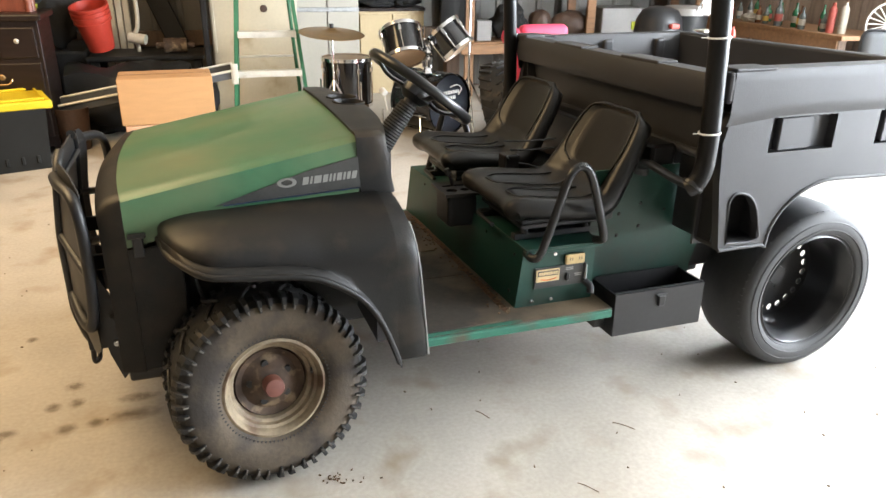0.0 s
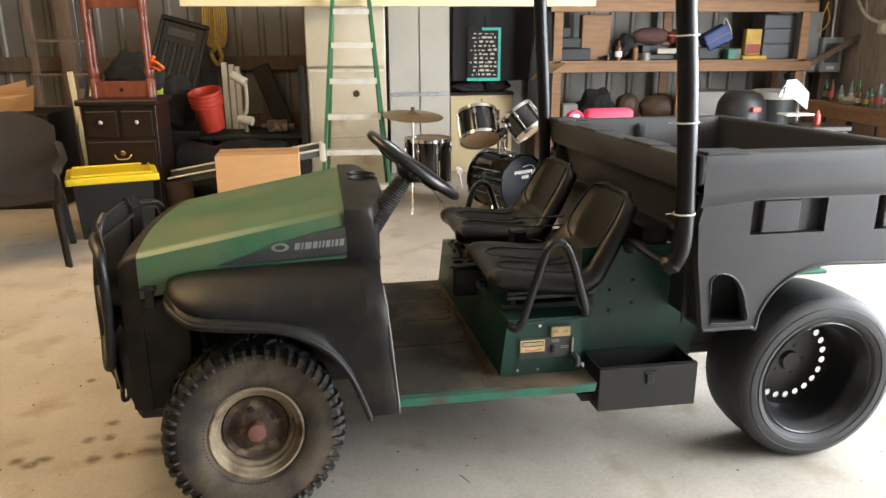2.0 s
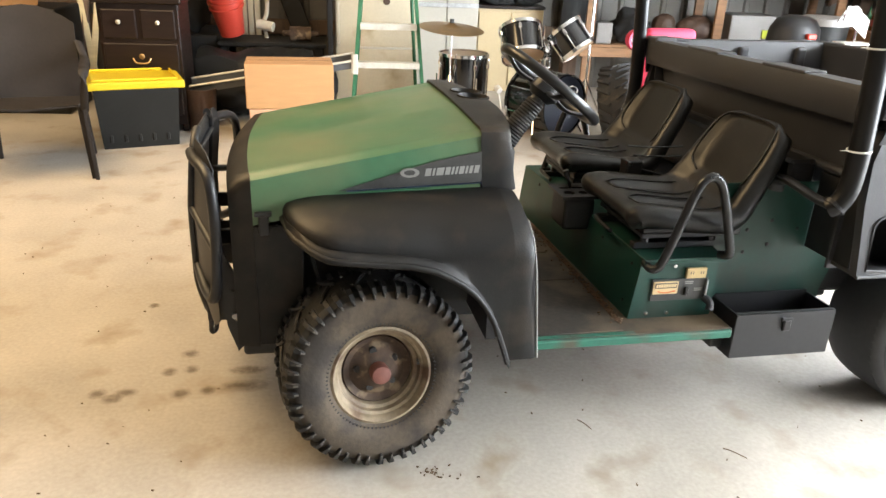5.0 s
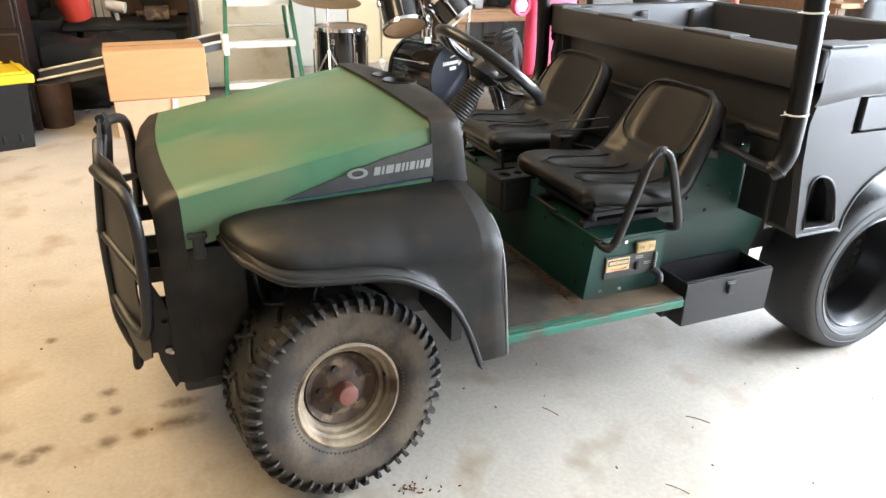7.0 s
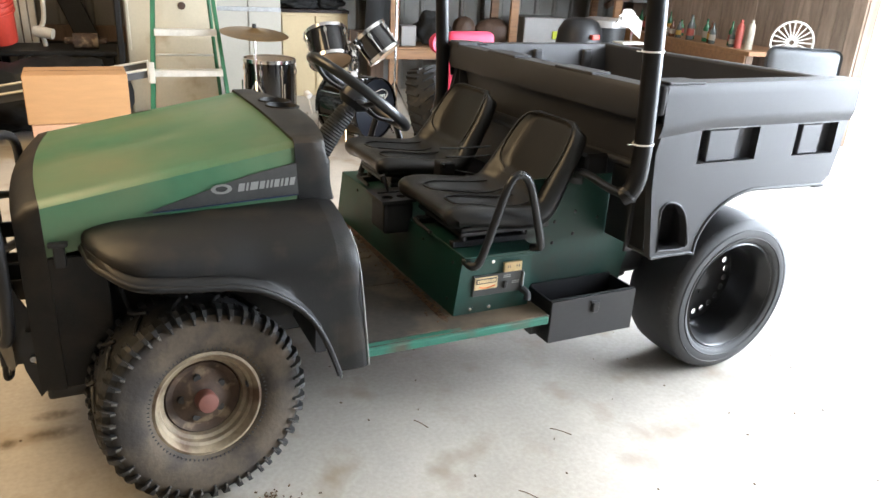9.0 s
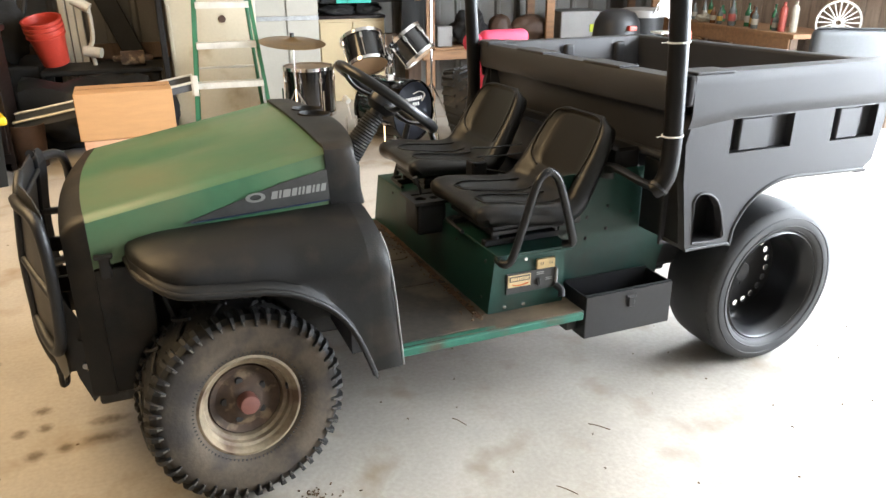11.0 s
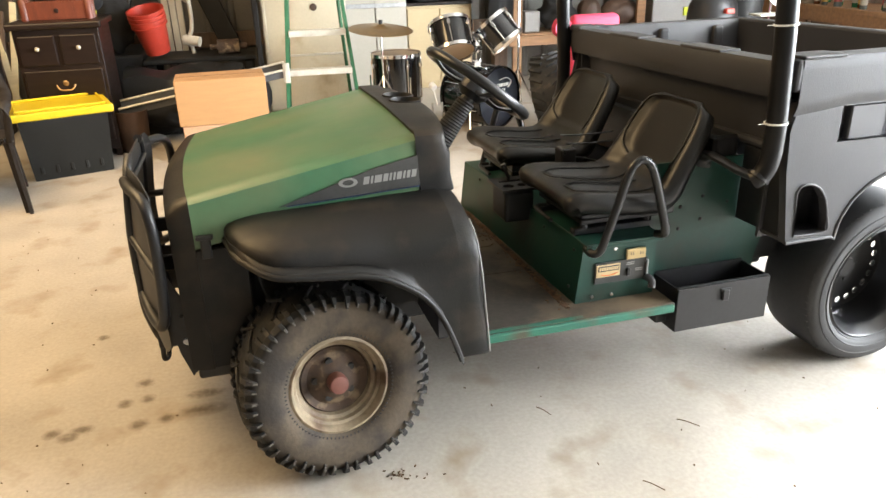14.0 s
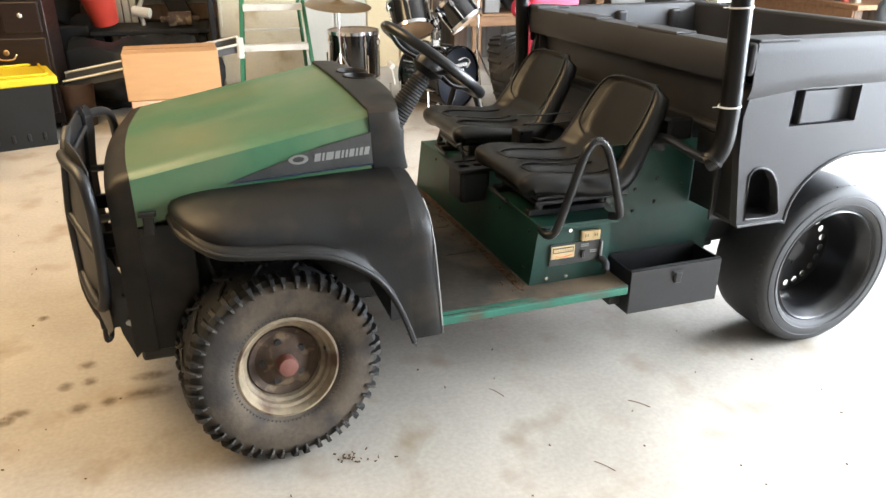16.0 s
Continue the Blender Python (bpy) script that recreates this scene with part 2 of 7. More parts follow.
# ---- mesh helpers ----
def part(name, bm, material, parent=None, label="", smooth=None):
    me = bpy.data.meshes.new(name)
    bmesh.ops.recalc_face_normals(bm, faces=bm.faces)
    bm.to_mesh(me)
    bm.free()
    me.materials.append(material)
    if smooth is not None:
        me.shade_smooth()
        me.set_sharp_from_angle(angle=radians(smooth))
    ob = new(name, me)
    ob.parent = parent
    if label:
        ob["label"] = label
    return ob


def thing(name, place, turn=0.0, label="", category="", group="", kind=""):
    ob = new(name)
    ob.empty_display_size = 0.1
    ob.matrix_basis = pose(*place, 0, 0, turn)
    return tagged(ob, label, category, group, kind)


def box(lo, hi, bevel=0.0, seg=2, bm=None, m=None):
    own = bmesh.new()
    bmesh.ops.create_cube(own, size=1.0)
    lo, hi = Vector(lo), Vector(hi)
    for v in own.verts:
        v.co = Vector((lo[i] + (v.co[i] + 0.5) * (hi[i] - lo[i]) for i in range(3)))
    if bevel:
        bmesh.ops.bevel(own, geom=own.edges[:], offset=bevel, segments=seg, affect="EDGES", profile=0.5)
    if m is not None:
        own.transform(m)
    return join(bm, own)


def join(bm, own):
    if bm is None:
        return own
    me = bpy.data.meshes.new("tmp")
    own.to_mesh(me)
    own.free()
    bm.from_mesh(me)
    bpy.data.meshes.remove(me)
    return bm


def rod(a, b, r, r2=None, seg=12, bm=None):
    a, b = Vector(a), Vector(b)
    own = bmesh.new()
    bmesh.ops.create_cone(own, cap_ends=True, segments=seg, radius1=r, radius2=r if r2 is None else r2, depth=(b - a).length)
    own.transform(Matrix.Translation((a + b) / 2) @ (b - a).to_track_quat("Z", "Y").to_matrix().to_4x4())
    return join(bm, own)


def smooth_path(pts, n=6):
    pts = [Vector(p) for p in pts]
    out = []
    for i in range(len(pts) - 1):
        p0, p1, p2, p3 = pts[max(i - 1, 0)], pts[i], pts[i + 1], pts[min(i + 2, len(pts) - 1)]
        for k in range(n):
            t = k / n
            out.append(0.5 * (2 * p1 + (p2 - p0) * t + (2 * p0 - 5 * p1 + 4 * p2 - p3) * t * t + (3 * p1 - p0 - 3 * p2 + p3) * t ** 3))
    return out + [pts[-1]]


def tube(pts, r, seg=10, n=6, bm=None, curved=True, closed=False, flat=1.0):
    path = smooth_path(pts, n) if curved else [Vector(p) for p in pts]
    own = bmesh.new()
    rings, up = [], Vector((0.31, 0.17, 0.93)).normalized()
    for i, p in enumerate(path):
        d = (path[min(i + 1, len(path) - 1)] - path[max(i - 1, 0)]).normalized()
        a = d.cross(up)
        a = a.normalized() if a.length > 1e-4 else Vector((1, 0, 0))
        b = d.cross(a).normalized()
        rings.append([own.verts.new(p + (a * math.cos(2 * math.pi * k / seg) + b * math.sin(2 * math.pi * k / seg) * flat) * r) for k in range(seg)])
    for i in range(len(rings) - 1):
        for k in range(seg):
            own.faces.new((rings[i][k], rings[i][(k + 1) % seg], rings[i + 1][(k + 1) % seg], rings[i + 1][k]))
    if closed:
        for k in range(seg):
            own.faces.new((rings[-1][k], rings[-1][(k + 1) % seg], rings[0][(k + 1) % seg], rings[0][k]))
    else:
        own.faces.new(rings[0][::-1]), own.faces.new(rings[-1])
    return join(bm, own)


def lathe(profile, seg=48, m=None, bm=None, closed=False):
    """profile: (radius, height) pairs, spun round the z axis."""
    own = bmesh.new()
    rings = [[own.verts.new((max(r, 1e-4) * math.cos(2 * math.pi * k / seg), max(r, 1e-4) * math.sin(2 * math.pi * k / seg), h)) for k in range(seg)] for r, h in profile]
    pairs = list(zip(rings, rings[1:])) + ([(rings[-1], rings[0])] if closed else [])
    for a, b in pairs:
        for k in range(seg):
            own.faces.new((a[k], a[(k + 1) % seg], b[(k + 1) % seg], b[k]))
    if m is not None:
        own.transform(m)
    return join(bm, own)


def loft(sections, bm=None, cap=True):
    own = bmesh.new()
    rows = [[own.verts.new(p) for p in s] for s in sections]
    n = len(rows[0])
    for a, b in zip(rows, rows[1:]):
        for k in range(n - 1):
            own.faces.new((a[k], a[k + 1], b[k + 1], b[k]))
    return join(bm, own)


def thick(bm, depth):
    bmesh.ops.recalc_face_normals(bm, faces=bm.faces)
    bmesh.ops.solidify(bm, geom=bm.faces[:], thickness=depth)
    return bm


def plate(outline, depth, axis="y", at=0.0, holes=(), bevel=0.0):
    """A flat plate with an outline of (a, b) pairs and round or polygonal holes through it."""
    own = bmesh.new()
    edges = []
    for loop in (outline, *holes):
        vs = [own.verts.new((a, 0, b)) for a, b in loop]
        edges += [own.edges.new((vs[i], vs[(i + 1) % len(vs)])) for i in range(len(vs))]
    bmesh.ops.triangle_fill(own, use_beauty=True, edges=edges)
    geom = bmesh.ops.extrude_face_region(own, geom=own.faces[:])
    bmesh.ops.translate(own, vec=(0, depth, 0), verts=[g for g in geom["geom"] if isinstance(g, bmesh.types.BMVert)])
    if axis == "x":
        own.transform(Matrix.Rotation(radians(90), 4, "Z"))
        own.transform(Matrix.Translation((at, 0, 0)))
    elif axis == "z":
        own.transform(Matrix.Rotation(radians(-90), 4, "X"))
        own.transform(Matrix.Translation((0, 0, at)))
    else:
        own.transform(Matrix.Translation((0, at, 0)))
    return own


def mark_bars(widths, height, m, material, parent, slant=0.0, gap=0.25, depth=0.0012):
    """A row of plain slanted bars standing for a printed mark, centred on m."""
    total = sum(widths) + gap * height * (len(widths) - 1)
    bm, x = bmesh.new(), -total / 2
    for w in widths:
        lo = [bm.verts.new((x + dx + slant * y, y, 0.0)) for dx, y in ((0, -height / 2), (w, -height / 2), (w, height / 2), (0, height / 2))]
        hi = [bm.verts.new((v.co.x, v.co.y, depth)) for v in lo]
        bm.faces.new(lo), bm.faces.new(hi)
        for e in range(4):
            bm.faces.new((lo[e], lo[(e + 1) % 4], hi[(e + 1) % 4], hi[e]))
        x += w + gap * height
    bm.transform(m)
    return part("mark_bar", bm, material, parent)


def circle(cx, cy, r, n=20, start=0.0):
    return [(cx + r * math.cos(start + 2 * math.pi * k / n), cy + r * math.sin(start + 2 * math.pi * k / n)) for k in range(n)]


# ---- setting ----
def ease(a, b, x):
    k = max(0.0, min(1.0, (x - a) / (b - a)))
    return k * k * (3 - 2 * k)


def floor_z(x, y):
    """The slab sags a little under the rear wheels."""
    return -0.024 * ease(0.9, 1.6, x) * (1 - ease(2.2, 3.0, x)) * ease(-1.6, -0.6, y) * (1 - ease(1.7, 2.4, y))


slab = box((-6.5, -6.5, -0.15), (5.6, 6.1, -0.03))
nodes = [[slab.verts.new((-6.5 + 0.11 * i, -6.5 + 0.112 * j, floor_z(-6.5 + 0.11 * i, -6.5 + 0.112 * j))) for j in range(113)] for i in range(111)]
for p, q in zip(nodes, nodes[1:]):
    for j in range(112):
        slab.faces.new((p[j], q[j], q[j + 1], p[j + 1]))
floor = tagged(part("floor", slab, CONCRETE, smooth=30), "worn pale concrete garage floor with brown stains", "floor", kind="structure")
ground = tagged(part("ground", box((-80, -80, -0.30), (80, 80, -0.16)), GROUND), "pale gravel yard outside the garage", "ground", kind="structure")


def ribbed_wall(name, a, b, height, label, inward, holes=()):
    """Steel cladding with a rib every 0.23 m on a flat backing, from a to b on the plan."""
    a, b = Vector((*a, 0)), Vector((*b, 0))
    d, n = (b - a).normalized(), Vector((*inward, 0))
    length = (b - a).length
    bm = bmesh.new()
    k, pts = 0.0, []
    while k < length:
        for off, h in ((0, 0), (0.145, 0), (0.165, 0.018), (0.20, 0.018), (0.22, 0)):
            if k + off <= length:
                pts.append((k + off, h))
        k += 0.23
    pts.append((length, 0))
    low = [bm.verts.new(a + d * s + n * h) for s, h in pts]
    top = [bm.verts.new(a + d * s + n * h + Vector((0, 0, height))) for s, h in pts]
    for i in range(len(pts) - 1):
        bm.faces.new((low[i], low[i + 1], top[i + 1], top[i]))
    base = a - n * 0.10
    quad = [base, base + d * length, a + d * length - n * 0.004, a - n * 0.004]
    lo = [bm.verts.new(p) for p in quad]
    hi = [bm.verts.new(p + Vector((0, 0, height))) for p in quad]
    for i in range(4):
        bm.faces.new((lo[i], lo[(i + 1) % 4], hi[(i + 1) % 4], hi[i]))
    bm.faces.new(lo), bm.faces.new(hi)
    return tagged(part(name, bm, METAL_WALL), label, "wall", kind="structure")


WALL_H, BACK_Y, RIGHT_X = 3.2, 5.95, 5.5
ribbed_wall("wall_north", (-6.4, BACK_Y), (RIGHT_X, BACK_Y), WALL_H, "ribbed galvanised steel cladding behind the stored things", (0, -1))
ribbed_wall("wall_west", (-6.4, -6.3), (-6.4, BACK_Y), WALL_H, "ribbed steel side wall", (1, 0))
ribbed_wall("wall_south", (-6.4, -5.0), (RIGHT_X, -5.0), WALL_H, "ribbed steel wall closing the garage", (0, 1))
# The roof opening is added for the overhead fill lamp.
tagged(part("ceiling", plate([(-6.5, -5.2), (5.7, -5.2), (5.7, 6.1), (-6.5, 6.1)], 0.1, "z", WALL_H + 0.1, [[(-3.6, 0.2), (-0.9, 0.2), (-0.9, 2.8), (-3.6, 2.8)]]), CEILING), "plain steel roof underside with an opening for the added fill lamp", "ceiling", kind="structure")
# Unseen opaque cover, added so that no sun falls through the opening.
tagged(part("skylight", box((-3.62, 0.18, 3.301), (-0.88, 2.82, 3.315)), PVC), "opaque white panel added over the unseen roof opening to block the sun", "skylight", kind="structure")
east = tagged(part("wall_east", box((RIGHT_X + 0.03, 2.85, 0), (RIGHT_X + 0.15, 6.05, WALL_H)), EAST_BOARD), "vertical brown board wall beside the bright doorway", "wall", kind="structure")
tagged(part("wall_east_header", box((RIGHT_X + 0.03, -3.0, 3.05), (RIGHT_X + 0.15, 2.85, WALL_H)), EAST_BOARD), "board header over the wide doorway", "wall", kind="structure")
tagged(part("wall_east_end", box((RIGHT_X + 0.03, -5.0, 0), (RIGHT_X + 0.15, -3.0, WALL_H)), EAST_BOARD), "board wall at the doorway's far jamb", "wall", kind="structure")
tagged(part("backdrop", box((5.95, -14, -0.155), (6.05, 12, 7)), OUTSIDE), "white overexposed daylight beyond the doorway", "backdrop", kind="structure")

# girts and posts on the back wall
for i, z in enumerate((0.55, 1.13, 1.95)):
    tagged(part("trim", box((-6.3, BACK_Y - 0.075, z - 0.07), (2.2, BACK_Y - 0.021, z + 0.07), 0.004, 1), POST_WOOD), "weathered horizontal wall girt", "girt", kind="structure")
for x in (-4.4, -2.55, 0.1, 2.2, 5.35):
    tagged(part("trim", box((x - 0.07, BACK_Y - 0.22, 0), (x + 0.07, BACK_Y - 0.078, WALL_H), 0.005, 1), POST_WOOD), "weathered upright wall post", "post", kind="structure")
tagged(part("trim", box((-1.15, 4.50, 1.635), (2.35, 4.55, 1.76), 0.004, 1), TRIM_YELLOW), "pale timber loft edge across the bay", "beam", kind="structure")

# ---- utility vehicle ----
car = thing("utility_vehicle", (0, 0, 0), 3.5, "old green and black utility vehicle with a black dump bed", "utility vehicle")
VC = 0.64


def hood_z(u, edge):
    k = (u + 0.36) / 0.66
    return (0.778 + 0.124 * k, 0.786 + 0.124 * k)[edge]


def hood_section(u0, n=9, inset=0.0, drop=0.0):
    """Half profile from the near side's lower edge over the ridge to the far lower edge, at station u0 of the sides."""
    zc, zt = hood_z(u0, 0), hood_z(u0, 1)
    k = (u0 + 0.36) / 0.66
    low = 0.645 + 0.10 * max(0.0, min(1.0, k * 1.25)) - drop
    near = [(0.180 + inset, low), (0.181 + inset, (low + zc) / 2), (0.184 + inset, zc - 0.035), (0.189 + inset, zc - 0.010), (0.205 + inset, zc + 0.001)]
    for j in range(1, n):
        t = j / n
        near.append((0.205 + inset + (VC - 0.205 - inset) * t, zc + (zt - zc) * math.sin(t * math.pi / 2)))
    prof = near + [(VC, zt)] + [(2 * VC - v, z) for v, z in reversed(near)]
    out = []
    for v, z in prof:
        bow = 1 - ((v - VC) / (VC - 0.18)) ** 2
        out.append((u0 - 0.028 * bow * (1 - k), v, z - inset * 0.6))
    return out


hood = part("hood", thick(loft([hood_section(-0.330 + 0.620 * i / 14) for i in range(15)]), 0.006), GREEN, car, "faded green painted hood with rusty scratches", 40)
part("hood_latch", box((-0.315, 0.165, 0.625), (-0.288, 0.182, 0.685), 0.005, 2, box((-0.325, 0.160, 0.680), (-0.280, 0.181, 0.692), 0.004)), BLACK_STEEL, hood, "black rubber hood latch")
# dark decal band with the printed mark on the near side
band = bmesh.new()
b0 = [band.verts.new(p) for p in ((-0.10, 0.1765, 0.744), (0.292, 0.1765, 0.760), (0.288, 0.1765, 0.850), (0.16, 0.1765, 0.824))]
band.faces.new(b0)
bmesh.ops.extrude_face_region(band, geom=band.faces[:])
for v in band.verts[:4]:
    v.co.y += 0.003
part("decal", band, DECAL, hood, "dark side decal")
part("stripe", tube([(-0.08, 0.1755, 0.744), (0.10, 0.1755, 0.752), (0.290, 0.1755, 0.761)], 0.007, 6, 4, flat=0.25), DECAL_BLUE, hood, "blue stripe under the decal")
mark_bars((0.016, 0.006, 0.020, 0.013, 0.006, 0.006, 0.013, 0.006, 0.009, 0.013), 0.021, pose(0.208, 0.1757, 0.797, 90, -3, 0), SILVER, hood, 0.25, 0.22)
part("emblem", lathe([(0.013, 0), (0.022, 0), (0.022, 0.002), (0.013, 0.002)], 24, pose(0.090, 0.1745, 0.793, 90, 0, 0) @ Matrix.Diagonal((1.2, 0.6, 1, 1)), closed=True), SILVER, hood, "silver oval emblem")

# black nose in front of the hood
ns = []
for u, inset, dz in ((-0.330, -0.002, 0.0), (-0.360, 0.002, -0.006), (-0.39, 0.016, -0.028)):
    sec = [(p[0] + (u + 0.330), p[1], p[2] + dz) for p in hood_section(-0.330, inset=inset)]
    sec[0] = (sec[0][0], sec[0][1], 0.28)
    sec[-1] = (sec[-1][0], sec[-1][1], 0.28)
    sec[1] = (sec[1][0], sec[1][1], 0.55)
    sec[-2] = (sec[-2][0], sec[-2][1], 0.55)
    ns.append(sec)
last = [(p[0] + 0.02, VC + (p[1] - VC) * 0.92, p[2] - 0.06 if p[2] > 0.3 else p[2]) for p in ns[-1]]
ns.append(last)
nose = part("front_cowl", thick(loft(ns), 0.006), PLASTIC, car, "black plastic nose round the grille", 45)
part("grille", box((-0.375, 0.26, 0.28), (-0.34, 1.02, 0.74), 0.01), PLASTIC, nose)
for k in range(7):
    part("grille_slat", box((-0.392, 0.28, 0.36 + 0.05 * k), (-0.372, 1.0, 0.38 + 0.05 * k), 0.004, 1), BLACK_STEEL, nose)
part("cheek", box((-0.345, 0.183, 0.28), (-0.20, 0.195, 0.648), 0.004, 1), PLASTIC, nose)
part("cheek", box((-0.345, 2 * VC - 0.195, 0.28), (-0.20, 2 * VC - 0.183, 0.648), 0.004, 1), PLASTIC, nose)
part("apron", box((-0.38, 0.20, 0.24), (-0.20, 1.08, 0.30), 0.01), BLACK_STEEL, nose)
tow = plate([(-0.452, 0.50), (-0.425, 0.54), (-0.398, 0.47), (-0.380, 0.36), (-0.368, 0.250), (-0.402, 0.214), (-0.428, 0.30)], 0.008, "y", 0.278, [circle(-0.405, 0.42, 0.008, 10), circle(-0.398, 0.32, 0.008, 10)])
part("tow_plate", tow, BLACK_STEEL, nose, "black steel bracket for the guard")
part("tow_pin", rod((-0.405, 0.27, 0.335), (-0.405, 0.30, 0.335), 0.009, seg=8), STEEL, nose)

# dash cowl behind the hood
secs = []
for u, out, dz, ins in ((0.286, 0.0, 0.006, -0.004), (0.330, 0.030, 0.006, -0.004), (0.358, 0.050, 0.003, -0.004), (0.368, 0.061, -0.006, -0.001), (0.370, 0.067, -0.032, 0.012)):
    sec = []
    for p in hood_section(0.30, inset=ins):
        bow = max(0.0, 1 - ((p[1] - VC) / 0.46) ** 2)
        sec.append((u + out * bow + (0.15 * (0.9 - p[2]) if u > 0.30 else 0.0), p[1], p[2] + dz))
    sec[0] = (sec[1][0] + 0.010, sec[0][1], 0.738)
    sec[-1] = (sec[-2][0] + 0.010, sec[-1][1], 0.738)
    secs.append(sec)
cowl = part("dash_cowl", thick(loft(secs), 0.008), PLASTIC, car, "dusty black plastic dash top with two cup holders", 40)
part("dash_panel", box((0.365, 0.21, 0.36), (0.395, 1.07, 0.85), 0.012), PLASTIC, cowl)
part("ignition_switch", rod((0.395, 0.50, 0.80), (0.425, 0.50, 0.805), 0.014), CHROME, cowl)
CUPS = [pose(0.371, v, 0.9180 - 0.009 * (v - 0.665), 0, 3, 0) for v in (0.665, 0.775)]
cut = bmesh.new()
for mc in CUPS:
    join(cut, lathe([(0.0, -0.03), (0.0505, -0.03), (0.0505, 0.03), (0.0, 0.03)], 36, mc))
cutter = part("cup_cut", cut, PLASTIC, car)
mod = cowl.modifiers.new("cups", "BOOLEAN")
mod.object, mod.operation, mod.solver = cutter, "DIFFERENCE", "EXACT"
bpy.context.view_layer.update()
cowl_mesh = bpy.data.meshes.new_from_object(cowl.evaluated_get(bpy.context.evaluated_depsgraph_get()))
cowl.modifiers.clear()
cowl.data = cowl_mesh
bpy.data.objects.remove(cutter)
for mc in CUPS:
    cup = part("cup_holder", lathe([(0.055, -0.003), (0.0545, 0.0022), (0.0515, 0.0030), (0.0500, 0.0005), (0.0490, -0.030)], 36, mc), PLASTIC, cowl, "moulded cup holder", smooth=40)
    part("well", lathe([(0.0492, -0.028), (0.046, -0.085), (0.0, -0.087)], 36, mc), BLACK_STEEL, cup, "dark cup well", smooth=40)


def arch(u):
    """Height of the front wheel opening's lip."""
    pts = ((-0.27, 0.672), (-0.215, 0.664), (-0.155, 0.640), (-0.02, 0.624), (0.06, 0.617), (0.12, 0.603), (0.17, 0.578), (0.215, 0.545), (0.25, 0.510), (0.29, 0.445), (0.335, 0.312))
    return float(np.interp(u, [p[0] for p in pts], [p[1] for p in pts]))


def round_top(out, tin, drop=0.125):
    """Quarter-round shoulder from the hood's foot to the fender's side."""
    return [(0.205 + (out + 0.006 - 0.205) * math.sin(a), tin - drop * (1 - math.cos(a))) for a in (0.0, 0.28, 0.56, 0.84, 1.12, 1.36, math.pi / 2)]


def fender(side):
    """side -1: near, +1: far."""
    def at(u, v, z):
        return (u, v if side < 0 else 2 * VC - v, z)
    rows = []
    for i in range(25):
        u = -0.265 + 0.60 * i / 24
        k = max(0.0, min(1.0, (u + 0.265) / 0.16))
        out = 0.27 - 0.315 * math.sqrt(1 - (1 - k) ** 2) - 0.012 * max(0.0, (u - 0.1) / 0.3)
        tin = 0.690 + 0.045 * math.sqrt(1 - (1 - k) ** 2) + 0.018 * max(0.0, (u + 0.10) / 0.5)
        lip = min(arch(u), tin - 0.030)
        drop = max(0.004, min(0.125, tin - lip - 0.026))
        inner = 0.31
        rows.append([at(u, *p) for p in ((inner, tin - 0.01), *round_top(out, tin, drop), (out + 0.006, lip + 0.02 + 0.5 * max(0.0, tin - drop - 0.026 - lip)), (out, lip + 0.02), (out - 0.020, lip + 0.006), (out - 0.022, lip - 0.006), (out + 0.015, lip - 0.008))])
    f = part("front_fender", thick(loft(rows), 0.006), PLASTIC, car, "dusty black plastic front fender with a flared lip", 50)
    rear = []
    for u in (0.333, 0.37, 0.405, 0.420):
        out = -0.052 if u < 0.41 else -0.045
        tin = 0.748 - 0.10 * max(0.0, u - 0.333)
        rear.append([at(u - 0.09 * (p[1] - 0.318) * (u - 0.333) / 0.087, *p) for p in ((0.31, tin - 0.01), *round_top(out, tin), (out + 0.006, 0.52), (out, 0.40), (out, 0.36), (out, 0.335), (out, 0.318))])
    part("fender_panel", thick(loft(rear), 0.006), PLASTIC, f, "", 50)
    edge = [at(0.423 - 0.09 * (z - 0.318), v, z) for v, z in ((-0.046, 0.318), (-0.046, 0.45), (-0.044, 0.56), (-0.032, 0.630), (-0.010, 0.668), (0.030, 0.697))]
    part("edge_line", tube(edge, 0.0024, 6), SILVER, f, "thin pale line along the rear edge of the fender")
    lip = [at(-0.262 + 0.595 * i / 20, (0.27 - 0.315 * math.sqrt(1 - (1 - max(0.0, min(1.0, (i / 20 * 0.595) / 0.16))) ** 2)) - 0.022, arch(-0.262 + 0.595 * i / 20)) for i in range(21)]
    part("lip_trim", tube(lip, 0.0085, 8, 2), PLASTIC, f, "rounded lip of the wheel opening", 60)
    part("inner_liner", box(at(0.30, 0.05, 0.33), at(0.33, 0.34, 0.70)) if side < 0 else box((0.30, 2 * VC - 0.34, 0.33), (0.33, 2 * VC - 0.05, 0.70)), BLACK_STEEL, f)
    return f


fender(-1)
fender(1)

# brush guard on the nose: a bent plate with tubular wings
def guard_u(z):
    return float(np.interp(z, (0.24, 0.40, 0.62, 0.84), (-0.492, -0.522, -0.522, -0.500)))


